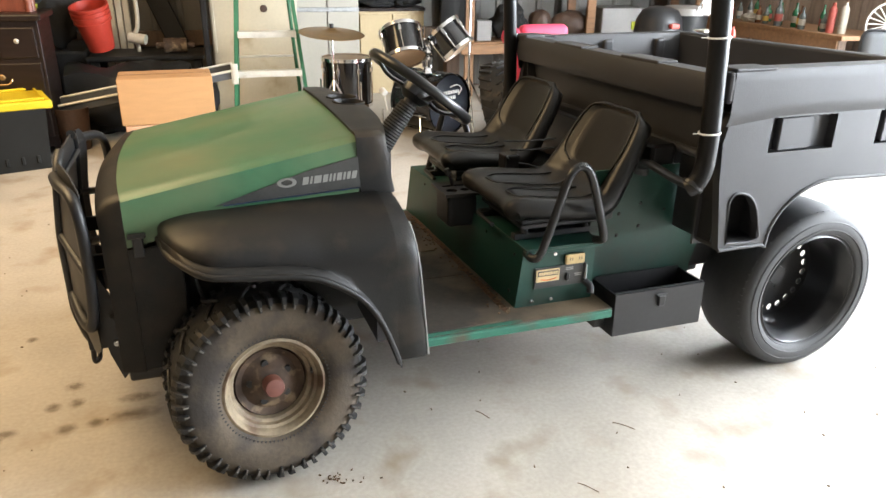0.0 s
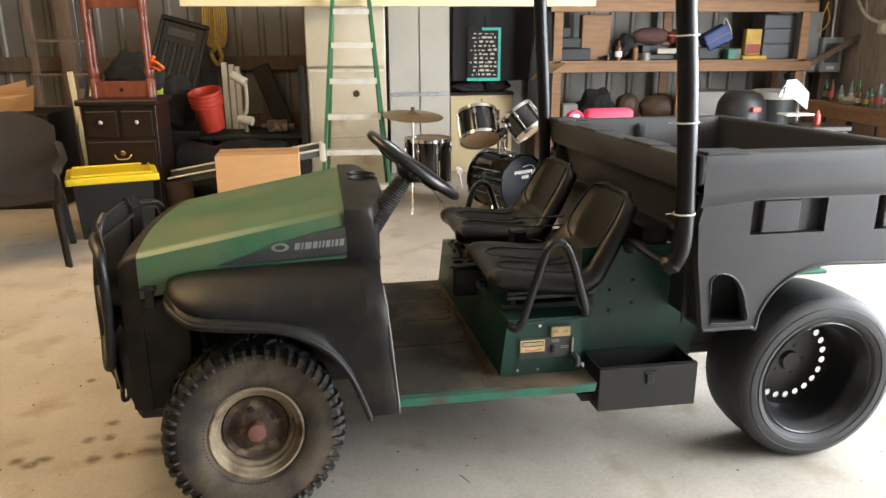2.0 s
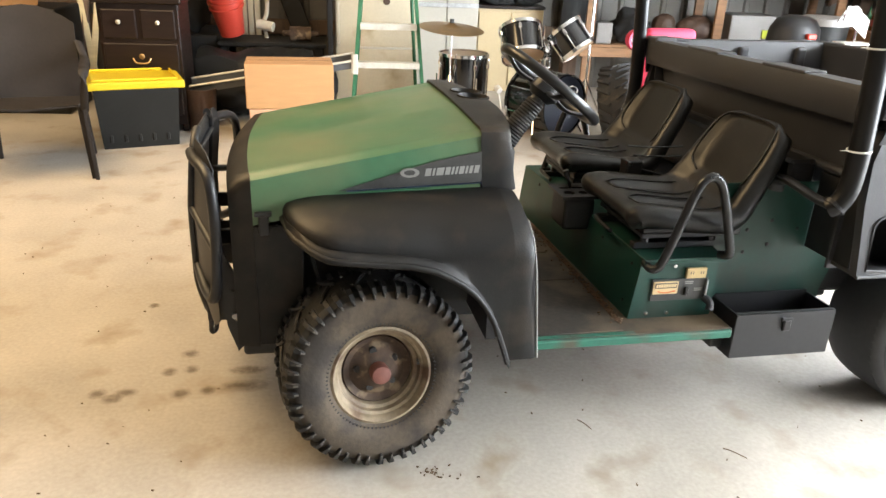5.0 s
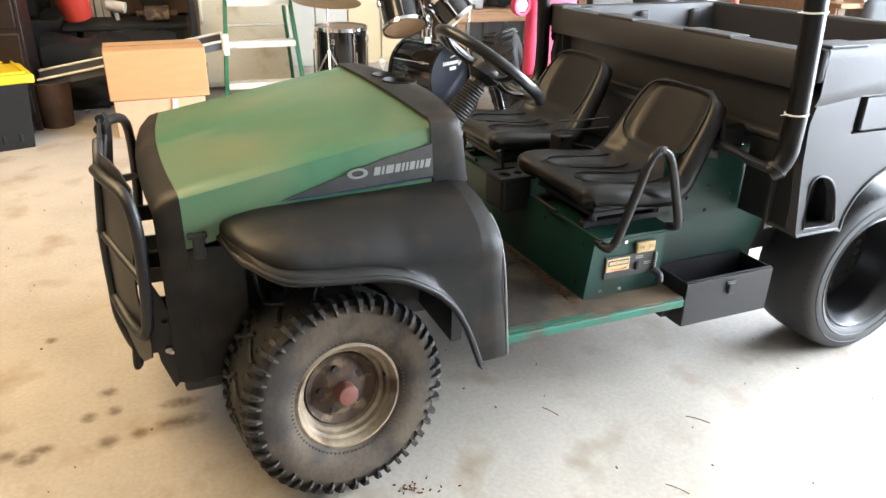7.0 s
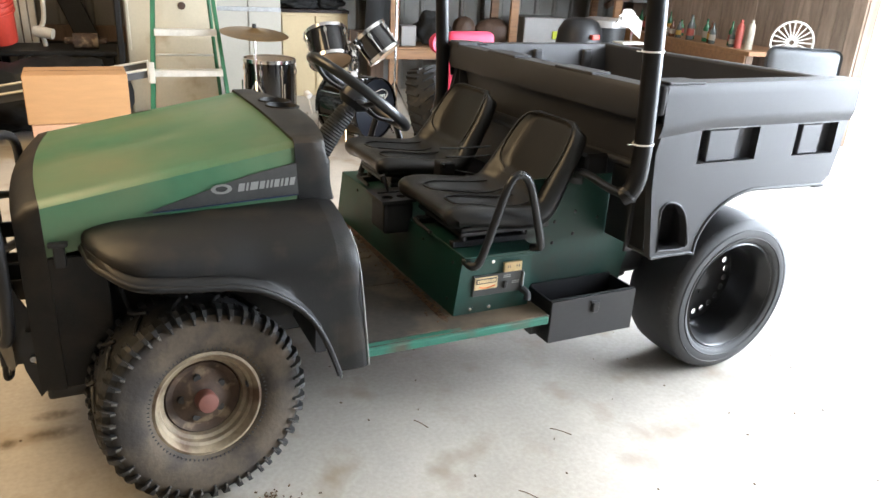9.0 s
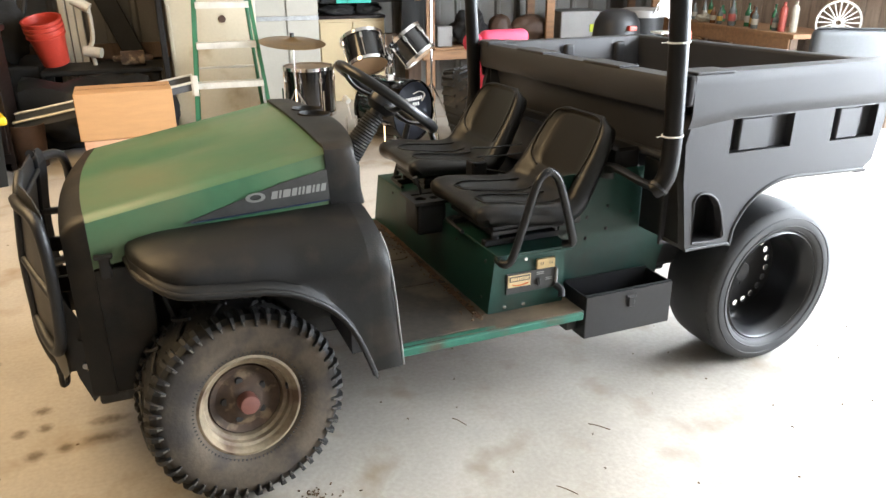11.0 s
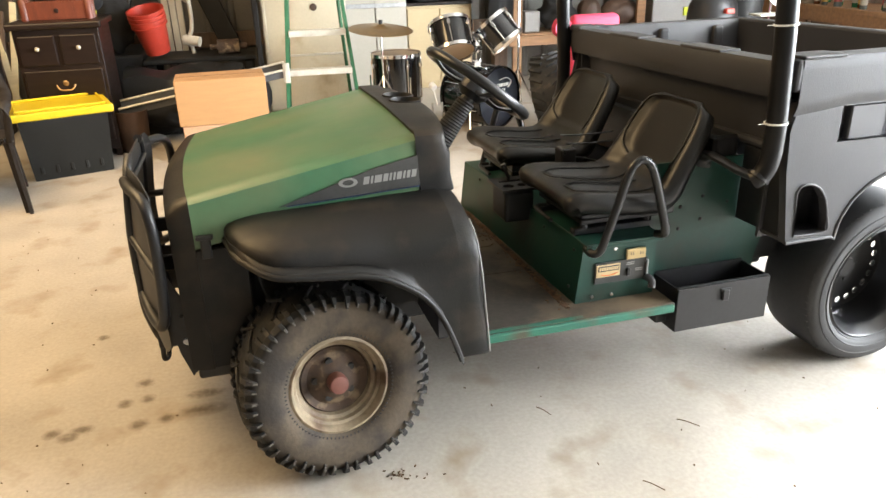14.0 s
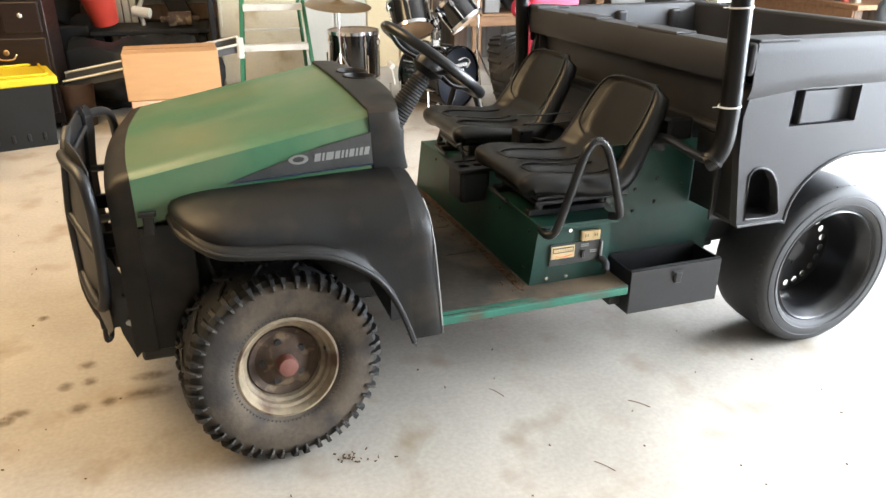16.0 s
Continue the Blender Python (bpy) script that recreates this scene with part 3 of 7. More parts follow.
GZ = [0.24, 0.28, 0.34, 0.40, 0.48, 0.56, 0.64, 0.70, 0.76, 0.80, 0.83, 0.845]
GW = [0.13, 0.20, 0.225, 0.225, 0.225, 0.225, 0.225, 0.225, 0.22, 0.205, 0.175, 0.13]
guard = part("brush_guard", thick(loft([[(guard_u(z), VC + w * k / 4, z) for k in range(-4, 5)] for z, w in zip(GZ, GW)]), 0.005), BLACK_STEEL, car, "black steel brush guard plate with tubular side wings", 30)
for s in (-1, 1):
    def g(u, v, z, s=s):
        return (u, v if s < 0 else 2 * VC - v, z)
    part("edge_tube", tube([g(guard_u(z) + 0.004, VC - w, z) for z, w in zip(GZ, GW)], 0.013, 10, 3), BLACK_STEEL, guard, "", 60)
    part("side_hoop", tube([g(-0.508, 0.43, 0.795), g(-0.485, 0.33, 0.797), g(-0.450, 0.245, 0.785), g(-0.434, 0.205, 0.745), g(-0.430, 0.196, 0.66), g(-0.434, 0.197, 0.54), g(-0.442, 0.203, 0.455), g(-0.458, 0.225, 0.418), g(-0.49, 0.32, 0.425), g(-0.518, 0.43, 0.455)], 0.0155), BLACK_STEEL, guard, "bent black tube wing", 60)
    part("cross_tube", tube([g(-0.520, 0.43, 0.635), g(-0.48, 0.32, 0.605), g(-0.434, 0.200, 0.575)], 0.0125), BLACK_STEEL, guard, "", 60)
    part("stay", box(g(-0.512, 0.44, 0.50) if s < 0 else g(-0.512, 0.455, 0.50), g(-0.38, 0.455, 0.55) if s < 0 else g(-0.38, 0.44, 0.55), 0.003, 1), BLACK_STEEL, guard)
    part("lower_bracket", box(g(-0.500, 0.40, 0.26) if s < 0 else g(-0.500, 0.41, 0.26), g(-0.36, 0.41, 0.43) if s < 0 else g(-0.36, 0.40, 0.43), 0.002, 1), BLACK_STEEL, guard)
for s in (-1, 1):
    rows = []
    for z, f in ((0.27, 0.35), (0.32, 0.70), (0.38, 0.86), (0.43, 0.86), (0.50, 0.76), (0.58, 0.78), (0.66, 0.84), (0.74, 0.90), (0.79, 0.86), (0.825, 0.62), (0.84, 0.35)):
        row = []
        for k in range(6):
            q = k / 5 * (f if s < 0 else 0.4 * f)
            v = 0.425 - 0.215 * q
            row.append((guard_u(z) + 0.005 + 0.085 * q ** 1.3, v if s < 0 else 2 * VC - v, z))
        rows.append(row)
    part("wing_plate", thick(loft(rows), 0.004), BLACK_STEEL, guard, "black sheet steel wing behind the tubes", 40)
part("top_strap", tube([(guard_u(0.775) + 0.010, VC - 0.21, 0.775), (guard_u(0.775) + 0.012, VC + 0.21, 0.775)], 0.008, 8), BLACK_STEEL, guard)
part("tow_loop", tube([(-0.492, 0.455, 0.29), (-0.500, 0.455, 0.205), (-0.494, 0.468, 0.188), (-0.486, 0.482, 0.205), (-0.488, 0.482, 0.29)], 0.008), BLACK_STEEL, guard)


def tyre_profile(R, W, r):
    h = W / 2
    return [(r, h * 0.80), (r + 0.012, h * 0.90), (r + 0.035, h * 0.99), (r + (R - r) * 0.55, h * 1.0), (R - 0.035, h * 0.96), (R - 0.014, h * 0.88), (R - 0.004, h * 0.6), (R, 0), (R - 0.004, -h * 0.6), (R - 0.014, -h * 0.88), (R - 0.035, -h * 0.96), (r + (R - r) * 0.55, -h), (r + 0.035, -h * 0.99), (r + 0.012, -h * 0.90), (r, -h * 0.80)]


def wheel_frame(u, v, z, steer, out):
    """Local z is the wheel's outward axis."""
    return pose(u, v, z, 90 if out < 0 else -90, 0, 0) if not steer else pose(u, v, z, 0, 0, steer) @ pose(0, 0, 0, 90 if out < 0 else -90, 0, 0)


def front_wheel(u, v, steer, out):
    """A wheel that leans in at the top; v and z are those of its middle."""
    R, W, r = 0.266, 0.236, 0.137
    m = pose(u, v, 0.2575, 0, 0, steer) @ pose(0, 0, 0, (90 - 9) if out < 0 else -(90 - 9), 0, 0)
    h = W / 2
    prof = [(r - 0.004, h * 0.74), (r + 0.004, h * 0.84), (r + 0.014, h * 0.90), (r + 0.034, h * 0.985), (r + 0.054, h * 1.0), (R - 0.046, h * 0.985), (R - 0.024, h * 0.93), (R - 0.013, h * 0.80), (R - 0.010, h * 0.4), (R - 0.008, 0)]
    prof += [(a, -b) for a, b in reversed(prof[:-1])]
    w = part("front_wheel", lathe(prof, 64, m, closed=True), SIDEWALL, car, "knobby dusty front tyre on a rusty silver rim", 50)
    lugs, tips = bmesh.new(), bmesh.new()
    band = [(R - 0.0240, h * 0.945), (R - 0.0118, h * 0.81), (R - 0.0088, h * 0.4), (R - 0.0068, 0.0), (R - 0.0088, -h * 0.4), (R - 0.0118, -h * 0.81), (R - 0.0240, -h * 0.945)]
    lathe(band, 64, m, lugs)
    n = 48
    for k in range(n):
        for s in (-1, 1):
            a = 2 * math.pi * (k + (0.06 if k % 2 else -0.06) + (0.5 if s > 0 else 0)) / n + 0.012 * math.sin(7.0 * k)
            own = bmesh.new()
            w0, w1 = 0.0066 + 0.0010 * math.sin(5.1 * k), 0.0036
            deep = 0.004 * math.sin(3.3 * k)
            ring = [(R - 0.002, s * (h - 0.055), w0), (R + 0.001, s * (h - 0.024), w0), (R - 0.008, s * (h - 0.002), w0 * 0.95), (R - 0.024, s * (h + 0.0055), w1 * 1.2), (R - 0.038 - deep, s * (h + 0.0035), w1 * 0.6), (R - 0.039 - deep, s * (h - 0.008), w1), (R - 0.022, s * (h - 0.022), w0), (R - 0.016, s * (h - 0.055), w0)]
            lo = [own.verts.new((x, -q, y)) for x, y, q in ring]
            hi = [own.verts.new((x, q, y)) for x, y, q in ring]
            own.faces.new(lo), own.faces.new(hi)
            for e in range(8):
                own.faces.new((lo[e], lo[(e + 1) % 8], hi[(e + 1) % 8], hi[e]))
            own.transform(m @ Matrix.Rotation(a, 4, "Z"))
            join(lugs, own)
            box((-0.006, -0.0045, -0.006), (0.004, 0.0045, 0.006), 0.0015, 1, lugs, m @ Matrix.Rotation(a + 0.03, 4, "Z") @ Matrix.Translation((R - 0.008, 0, s * (h - 0.068))))
            if k % 3 == 0:
                own = bmesh.new()
                across = [(R - 0.008 + 0.0065 * math.cos(0.9 * q), 0.035 * abs(q) + 0.006 * math.sin(3 * q), s * 0.078 * abs(q)) for q in (0.0, 0.25, 0.5, 0.75, 1.0)]
                tube(across, 0.0052, 6, 2, own)
                own.transform(m @ Matrix.Rotation(a, 4, "Z"))
                join(lugs, own)
            box((-0.006, -0.0022, -0.001), (0.006, 0.0022, 0.0016), 0.0004, 1, tips, m @ Matrix.Rotation(a, 4, "Z") @ Matrix.Translation((R - 0.031, 0, s * (h + 0.0048))))
    tagged(part("tread", lugs, RUBBER, w, "black rubber tread blocks"), kind="stuff")
    tagged(part("worn_tip", tips, WORN_SHEEN_RUBBER, w, "scuffed tips of the tread blocks with their sheen in the pale colour"), kind="stuff")
    ticks = bmesh.new()
    for k in range(84):
        box((-0.003, -0.0016, -0.0012), (0.003, 0.0016, 0.0012), 0, 1, ticks, m @ Matrix.Rotation(2 * math.pi * k / 84, 4, "Z") @ Matrix.Translation((r + 0.0145, 0, h * 0.905)))
    tagged(part("bead_mark", ticks, RUBBER, w, "ring of small ribs moulded round the rim"), kind="stuff")
    rim = part("rim", lathe([(r - 0.003, 0.086), (r + 0.004, 0.092), (r + 0.004, 0.100), (r - 0.003, 0.103), (r - 0.009, 0.094), (r - 0.013, 0.080), (r - 0.021, 0.076), (r - 0.024, 0.062), (r - 0.033, 0.058), (r - 0.037, 0.044)], 64, m), RIM, w, "dull silver rim with rust", 35)
    part("rim_centre", lathe([(r - 0.037, 0.042), (r - 0.041, 0.050), (r - 0.047, 0.046), (0.078, 0.040), (0.066, 0.044), (0.046, 0.058), (0.037, 0.062), (0.0, 0.062)], 48, m), RUST, rim, "rusted steel wheel centre", 35)
    part("hub_cap", lathe([(0.027, 0.055), (0.028, 0.094), (0.025, 0.101), (0.012, 0.104), (0.0, 0.104)], 28, m), RED_HUB, rim, "red painted hub cap", 40)
    # Raised black plugs stand in for five bolt holes, their shade as colour.
    for k in range(5):
        a = 2 * math.pi * k / 5 + 0.5
        part("wheel_bolt_or_hole", rod(m @ Vector((0.056 * math.cos(a), 0.056 * math.sin(a), 0.040)), m @ Vector((0.056 * math.cos(a), 0.056 * math.sin(a), 0.0535)), 0.0125, 0.010, seg=8), RUBBER, rim)
    part("valve_stem", rod(m @ Vector((0.112, 0.02, 0.070)), m @ Vector((0.105, 0.02, 0.098)), 0.004, seg=8), BLACK_STEEL, rim)
    return w


front_wheel(-0.016, 0.088, 8.0, -1)
front_wheel(-0.016, 2 * VC - 0.088, 8.0, 1)


def rear_wheel(u, v, out):
    R, W, r = 0.302, 0.250, 0.204
    m = wheel_frame(u, v, 0.276, 2.0, out)
    h = W / 2
    prof = [(r - 0.002, h * 0.80), (r + 0.008, h * 0.90), (r + 0.020, h * 0.97), (r + 0.042, h * 1.0), (R - 0.032, h * 0.965), (R - 0.014, h * 0.90), (R - 0.006, h * 0.78), (R - 0.001, h * 0.45), (R, 0.0)]
    prof += [(a, -b) for a, b in reversed(prof[:-1])]
    w = part("rear_wheel", lathe(prof, 72, m, closed=True), REAR_RUBBER, car, "wide smooth rear tyre on a deep black rim", 45)
    ribs = bmesh.new()
    for r0, z0 in ((R - 0.040, h * 0.975), (r + 0.030, h * 0.99), (r + 0.010, h * 0.915)):
        lathe([(r0 - 0.003, z0 - 0.002), (r0, z0 + 0.0025), (r0 + 0.003, z0 - 0.002)], 72, m, ribs)
    part("sidewall_rib", ribs, REAR_RUBBER, w, "fine raised rings on the sidewall", 40)
    sipes = bmesh.new()
    for k in range(72):
        box((-0.004, -0.0016, -0.006), (0.0010, 0.0016, 0.006), 0, 1, sipes, m @ Matrix.Rotation(2 * math.pi * k / 72, 4, "Z") @ Matrix.Translation((R - 0.0065, 0, h * 0.77)))
    tagged(part("tread", sipes, REAR_RUBBER, w, "worn shallow tread edge"), kind="stuff")
    rim = part("rim", lathe([(r - 0.006, h * 0.74), (r + 0.004, h * 0.80), (r + 0.005, h * 0.87), (r - 0.001, h * 0.90), (r - 0.008, h * 0.84), (r - 0.012, h * 0.72), (r - 0.026, h * 0.62), (r - 0.030, h * 0.40), (r - 0.034, -0.058), (r - 0.040, -0.066)], 64, m), BLACK_PAINT, w, "deep glossy black rim", 40)
    disc = plate(circle(0, 0, r - 0.034, 56), 0.004, "y", 0, [circle(0.139 * math.cos(2 * math.pi * (k + 0.3) / 22), 0.139 * math.sin(2 * math.pi * (k + 0.3) / 22), 0.0125, 16) for k in range(22)])
    disc.transform(m @ Matrix.Translation((0, 0, -0.052)) @ Matrix.Rotation(radians(90), 4, "X"))
    part("rim_disc", disc, BLACK_PAINT, rim, "black disc with a ring of round holes")
    part("hub", lathe([(0.070, -0.057), (0.066, -0.053), (0.040, -0.051), (0.034, -0.040), (0.018, -0.036), (0, -0.036)], 28, m), BLACK_STEEL, rim, "", 40)
    for k in range(5):
        a = 2 * math.pi * k / 5
        part("wheel_bolt_or_hole", rod(m @ Vector((0.056 * math.cos(a), 0.056 * math.sin(a), -0.056)), m @ Vector((0.056 * math.cos(a), 0.056 * math.sin(a), -0.044)), 0.008, seg=6), BLACK_STEEL, rim)
    return w


rear_wheel(1.856, 0.136, -1)
rear_wheel(1.856, 2 * VC - 0.136, 1)

# chassis and floor deck
frame_part = part("chassis", box((-0.30, 0.42, 0.22), (1.70, 0.50, 0.31), 0.01, 1), BLACK_STEEL, car)
part("chassis_rail", box((-0.30, 0.80, 0.22), (1.70, 0.88, 0.31), 0.01, 1), BLACK_STEEL, frame_part)
part("front_axle", rod((-0.012, 0.12, 0.252), (-0.012, 1.16, 0.252), 0.026), BLACK_STEEL, frame_part)
part("rear_axle", rod((1.858, 0.17, 0.278), (1.858, 1.11, 0.278), 0.035), BLACK_STEEL, frame_part)
part("engine_block", box((1.08, 0.32, 0.28), (1.50, 1.0, 0.52), 0.03), BLACK_STEEL, frame_part)
# Rubber black here puts the deep shade of the wheel openings into the colour.
part("front_bulkhead", box((-0.28, 0.42, 0.30), (0.30, 0.86, 0.62), 0.03), RUBBER, frame_part)
for v0, s in ((0.30, 1), (2 * VC - 0.30, -1)):
    part("wheel_well", thick(loft([[(u, v0, 0.34), (u, v0 - 0.01 * s, 0.56), (u, v0 - 0.05 * s, 0.64), (u, v0 - 0.16 * s, 0.665)] for u in (-0.19, -0.02, 0.15, 0.30)]), 0.004), RUBBER, frame_part, "black inner wheel well", 40)
    part("spring", lathe([(0.032 + 0.008 * math.cos(k * math.pi), 0.34 + 0.006 * k) for k in range(40)], 14, pose(-0.03, v0 - 0.035 * s, 0.0)), BLACK_STEEL, frame_part)
    part("brake_hose", tube([(-0.18, v0 - 0.03 * s, 0.60), (-0.17, v0 - 0.07 * s, 0.50), (-0.13, v0 - 0.08 * s, 0.40), (-0.06, v0 - 0.07 * s, 0.30)], 0.006, 6), RUBBER, frame_part)
deck = part("floor_deck", box((0.38, 0.046, 0.300), (1.075, 1.234, 0.320), 0.003, 1), DECK, car, "dirty dark steel floor deck")
for lo, hi in (((0.39, 0.068, 0.3205), (0.728, 0.448, 0.3240)), ((0.39, 0.455, 0.3205), (0.600, 0.705, 0.3245)), ((0.602, 0.455, 0.3205), (0.716, 0.705, 0.3238)), ((0.39, 0.712, 0.3205), (0.700, 1.22, 0.3245))):
    part("deck_mat", box(lo, hi, 0.0012, 1), DECK, deck, "dusty dark rubber mat")
for v0, v1 in ((0.030, 0.045), (1.235, 1.250)):
    part("sill", box((0.42, v0, 0.294), (1.065, v1, 0.3205), 0.004, 1), GREEN_EDGE, deck, "green painted sill with worn paint")
part("sill_top", box((0.42, 0.0465, 0.3202), (0.76, 0.064, 0.3216), 0.0004, 1), GREEN_EDGE, deck, "worn green edge of the deck")
part("rust_seam", box((0.730, 0.135, 0.3202), (0.752, 1.14, 0.3226), 0.001, 1), SEAM, deck, "crumbling rusty seam along the seat base")
crumbs = bmesh.new()
random.seed(21)
for k in range(150):
    v = random.uniform(0.10, 1.15)
    L = random.uniform(0.0015, 0.0055)
    box((-L, -L * 0.6, 0), (L, L * 0.6, 0.003), 0, 1, crumbs, pose(0.765 - 0.026 * v - abs(random.gauss(0, 0.028)), v, 0.3245, random.uniform(-15, 15), random.uniform(-15, 15), random.uniform(0, 180)))
tagged(part("deck_crumbs", crumbs, LEAF, deck, "brown dirt crumbs along the seat base"), kind="stuff")

# green seat base with the generator box
base = part("seat_base", loft([[(0.775 - 0.03 * k, v, 0.320), (0.797 - 0.03 * k, v, 0.520), (1.05, v, 0.520), (1.05, v, 0.320)] for v, k in ((0.145, 0), (1.245, 1.1))]), GREEN_DARK, car, "green steel seat base with a worn front")
for v, k in ((0.145, 0), (1.245, 1.1)):
    bm = bmesh.new()
    bm.faces.new([bm.verts.new(p) for p in ((0.775 - 0.03 * k, v, 0.320), (0.797 - 0.03 * k, v, 0.520), (1.05, v, 0.520), (1.05, v, 0.320))])
    part("end_panel", thick(bm, 0.003), GREEN_DARK, base)
part("lid", box((0.790, 0.118, 0.5215), (1.058, 0.56, 0.5285), 0.002, 1), GREEN_DARK, base, "green lid of the generator box")
part("lid_flange", box((0.790, 0.116, 0.512), (1.058, 0.1195, 0.5208), 0.001, 1), GREEN_DARK, base)
for v, z in ((0.20, 0.485), (0.20, 0.36), (0.42, 0.49), (1.05, 0.49)):
    part("bolt", lathe([(0.006, 0), (0.005, 0.004), (0, 0.005)], 10, pose(0.775 - 0.03 * (v - 0.145) / 0.99 + 0.11 * (z - 0.32), v, z, 0, -84, 0)), BLACK_STEEL, base)
panel = part("power_panel", box((0.836, 0.139, 0.380), (1.022, 0.1425, 0.452), 0.001, 1), DECAL, base, "dark generator panel with outlets and label")
part("label_plate", box((0.840, 0.135, 0.404), (0.922, 0.1385, 0.446), 0.001, 1), LABEL, panel, "tan maker's label")
part("label_band", box((0.845, 0.1335, 0.424), (0.917, 0.1348, 0.442), 0.0004, 1), DECAL, panel)
mark_bars((0.006, 0.006, 0.007, 0.006, 0.006, 0.005, 0.003, 0.006, 0.006), 0.011, pose(0.881, 0.1334, 0.433, 90, 0, 0), LABEL, panel, 0.0, 0.16, 0.0006)
part("label_mark", tube([(0.856, 0.1345, 0.414), (0.880, 0.1345, 0.409), (0.912, 0.1345, 0.414)], 0.0035, 6, flat=0.4), ORANGE, panel)
outlet = part("outlet", box((0.941, 0.130, 0.455), (1.007, 0.1425, 0.489), 0.003), TAN, panel, "tan duplex outlet")
for x in (0.957, 0.990):
    part("socket", box((x - 0.009, 0.1288, 0.462), (x + 0.009, 0.1300, 0.482), 0.0005, 1), TAN, outlet)
    for dx in (-0.004, 0.004):
        part("slot", box((x + dx - 0.0012, 0.1280, 0.470), (x + dx + 0.0012, 0.1287, 0.479)), DECAL, outlet)
part("breaker", box((0.945, 0.130, 0.398), (0.957, 0.139, 0.424), 0.002, 1), BLACK_PAINT, panel)
part("switch_lever", box((1.012, 0.128, 0.396), (1.019, 0.139, 0.448), 0.002, 1), STEEL, panel, "worn steel lever")
for z in (0.434, 0.440):
    part("text_bar", box((0.945, 0.1378, z), (0.972, 0.1389, z + 0.003)), SILVER, panel)
    part("text_bar", box((0.978, 0.1378, z - 0.024), (1.004, 0.1389, z - 0.021)), SILVER, panel)
part("plug_boot", tube([(1.015, 0.139, 0.388), (1.030, 0.122, 0.372), (1.026, 0.112, 0.352)], 0.012), BLACK_STEEL, panel)
for x, z in ((0.833, 0.337), (0.902, 0.336), (0.905, 0.494)):
    part("bolt", lathe([(0.0075, 0), (0.006, 0.004), (0, 0.005)], 12, pose(x, 0.1448, z, 90, 0, 0)), CHROME, base)
# black seat slides, springs and levers between the base and the cushions
for v0, top in ((0.345, 0.5285), (0.935, 0.520)):
    rail = part("seat_bracket", box((0.80, v0 - 0.165, 0.572), (1.10, v0 + 0.165, 0.590), 0.004, 1), BLACK_STEEL, base, "black pressed steel seat bracket")
    for dv in (-0.14, 0.12):
        part("slide", box((0.79, v0 + dv, top + 0.001), (1.11, v0 + dv + 0.03, top + 0.022), 0.003, 1), BLACK_STEEL, rail)
        for u in (0.83, 1.05):
            part("riser", rod((u, v0 + dv + 0.015, top + 0.02), (u, v0 + dv + 0.015, 0.574), 0.014, 0.011, 10), BLACK_STEEL, rail)
    part("adjuster", tube([(0.80, v0 + 0.10, 0.560), (0.765, v0 + 0.10, 0.560), (0.755, v0 + 0.06, 0.558), (0.755, v0 - 0.04, 0.556)], 0.007, 8), BLACK_STEEL, rail)
console = part("lever_console", box((0.690, 0.545, 0.47), (0.80, 0.685, 0.585), 0.012), BLACK_STEEL, base, "black lever console between the seats")
part("console_top", plate([(0.676, 0.535), (0.806, 0.535), (0.806, 0.70), (0.676, 0.70)], 0.010, "z", 0.597, [circle(0.715, 0.585, 0.021, 16), circle(0.765, 0.585, 0.017, 16), [(0.70, 0.635), (0.785, 0.635), (0.785, 0.652), (0.70, 0.652)]]), BLACK_STEEL, console, "dusty slotted lever plate")
part("lever", tube([(0.745, 0.645, 0.56), (0.735, 0.645, 0.615), (0.722, 0.645, 0.645)], 0.006, 8, bm=rod((0.724, 0.645, 0.640), (0.716, 0.645, 0.662), 0.012, 0.010)), BLACK_PAINT, console)

# rear green body wall behind the seats
rearwall = part("engine_cover", plate([(1.06, 0.320), (1.475, 0.320), (1.475, 0.36), (1.515, 0.505), (1.40, 0.625), (1.40, 0.735), (1.06, 0.735)], 0.006, "y", 0.205), GREEN_DARK, car, "green steel engine cover with bolts")
part("engine_lid", box((1.10, 0.214, 0.34), (1.60, 1.05, 0.60), 0.02), BLACK_STEEL, rearwall, "black cover behind the seats")
# Two black sheets added to shut out bright floor where the gap is dark.
part("side_filler", box((1.376, 0.0, 0.52), (1.384, 0.202, 0.77), 0.002, 1), BLACK_STEEL, rearwall)
part("gap_filler", box((1.275, 0.218, 0.60), (1.37, 1.10, 0.80), 0.01, 1), BLACK_STEEL, rearwall, "black panel added to darken the bright gap under the bed front")
for x, z in ((1.10, 0.565), (1.165, 0.58), (1.10, 0.495), (1.165, 0.505), (1.245, 0.53), (1.245, 0.61), (1.34, 0.58)):
    part("bolt", lathe([(0.0065, 0), (0.005, 0.003), (0, 0.004)], 10, pose(x, 0.2048, z, 90, 0, 0)), BLACK_STEEL, rearwall)


SEAT_LINE = ((0.806, 0.612, 0.186), (0.770, 0.618, 0.203), (0.750, 0.632, 0.212), (0.743, 0.650, 0.216), (0.751, 0.667, 0.219), (0.785, 0.675, 0.222), (0.85, 0.670, 0.226), (0.92, 0.660, 0.229), (0.99, 0.652, 0.230), (1.045, 0.654, 0.229), (1.082, 0.672, 0.225), (1.108, 0.712, 0.217), (1.134, 0.764, 0.209), (1.160, 0.815, 0.201), (1.184, 0.862, 0.189), (1.199, 0.890, 0.172), (1.210, 0.903, 0.150), (1.222, 0.909, 0.126), (1.236, 0.906, 0.112))


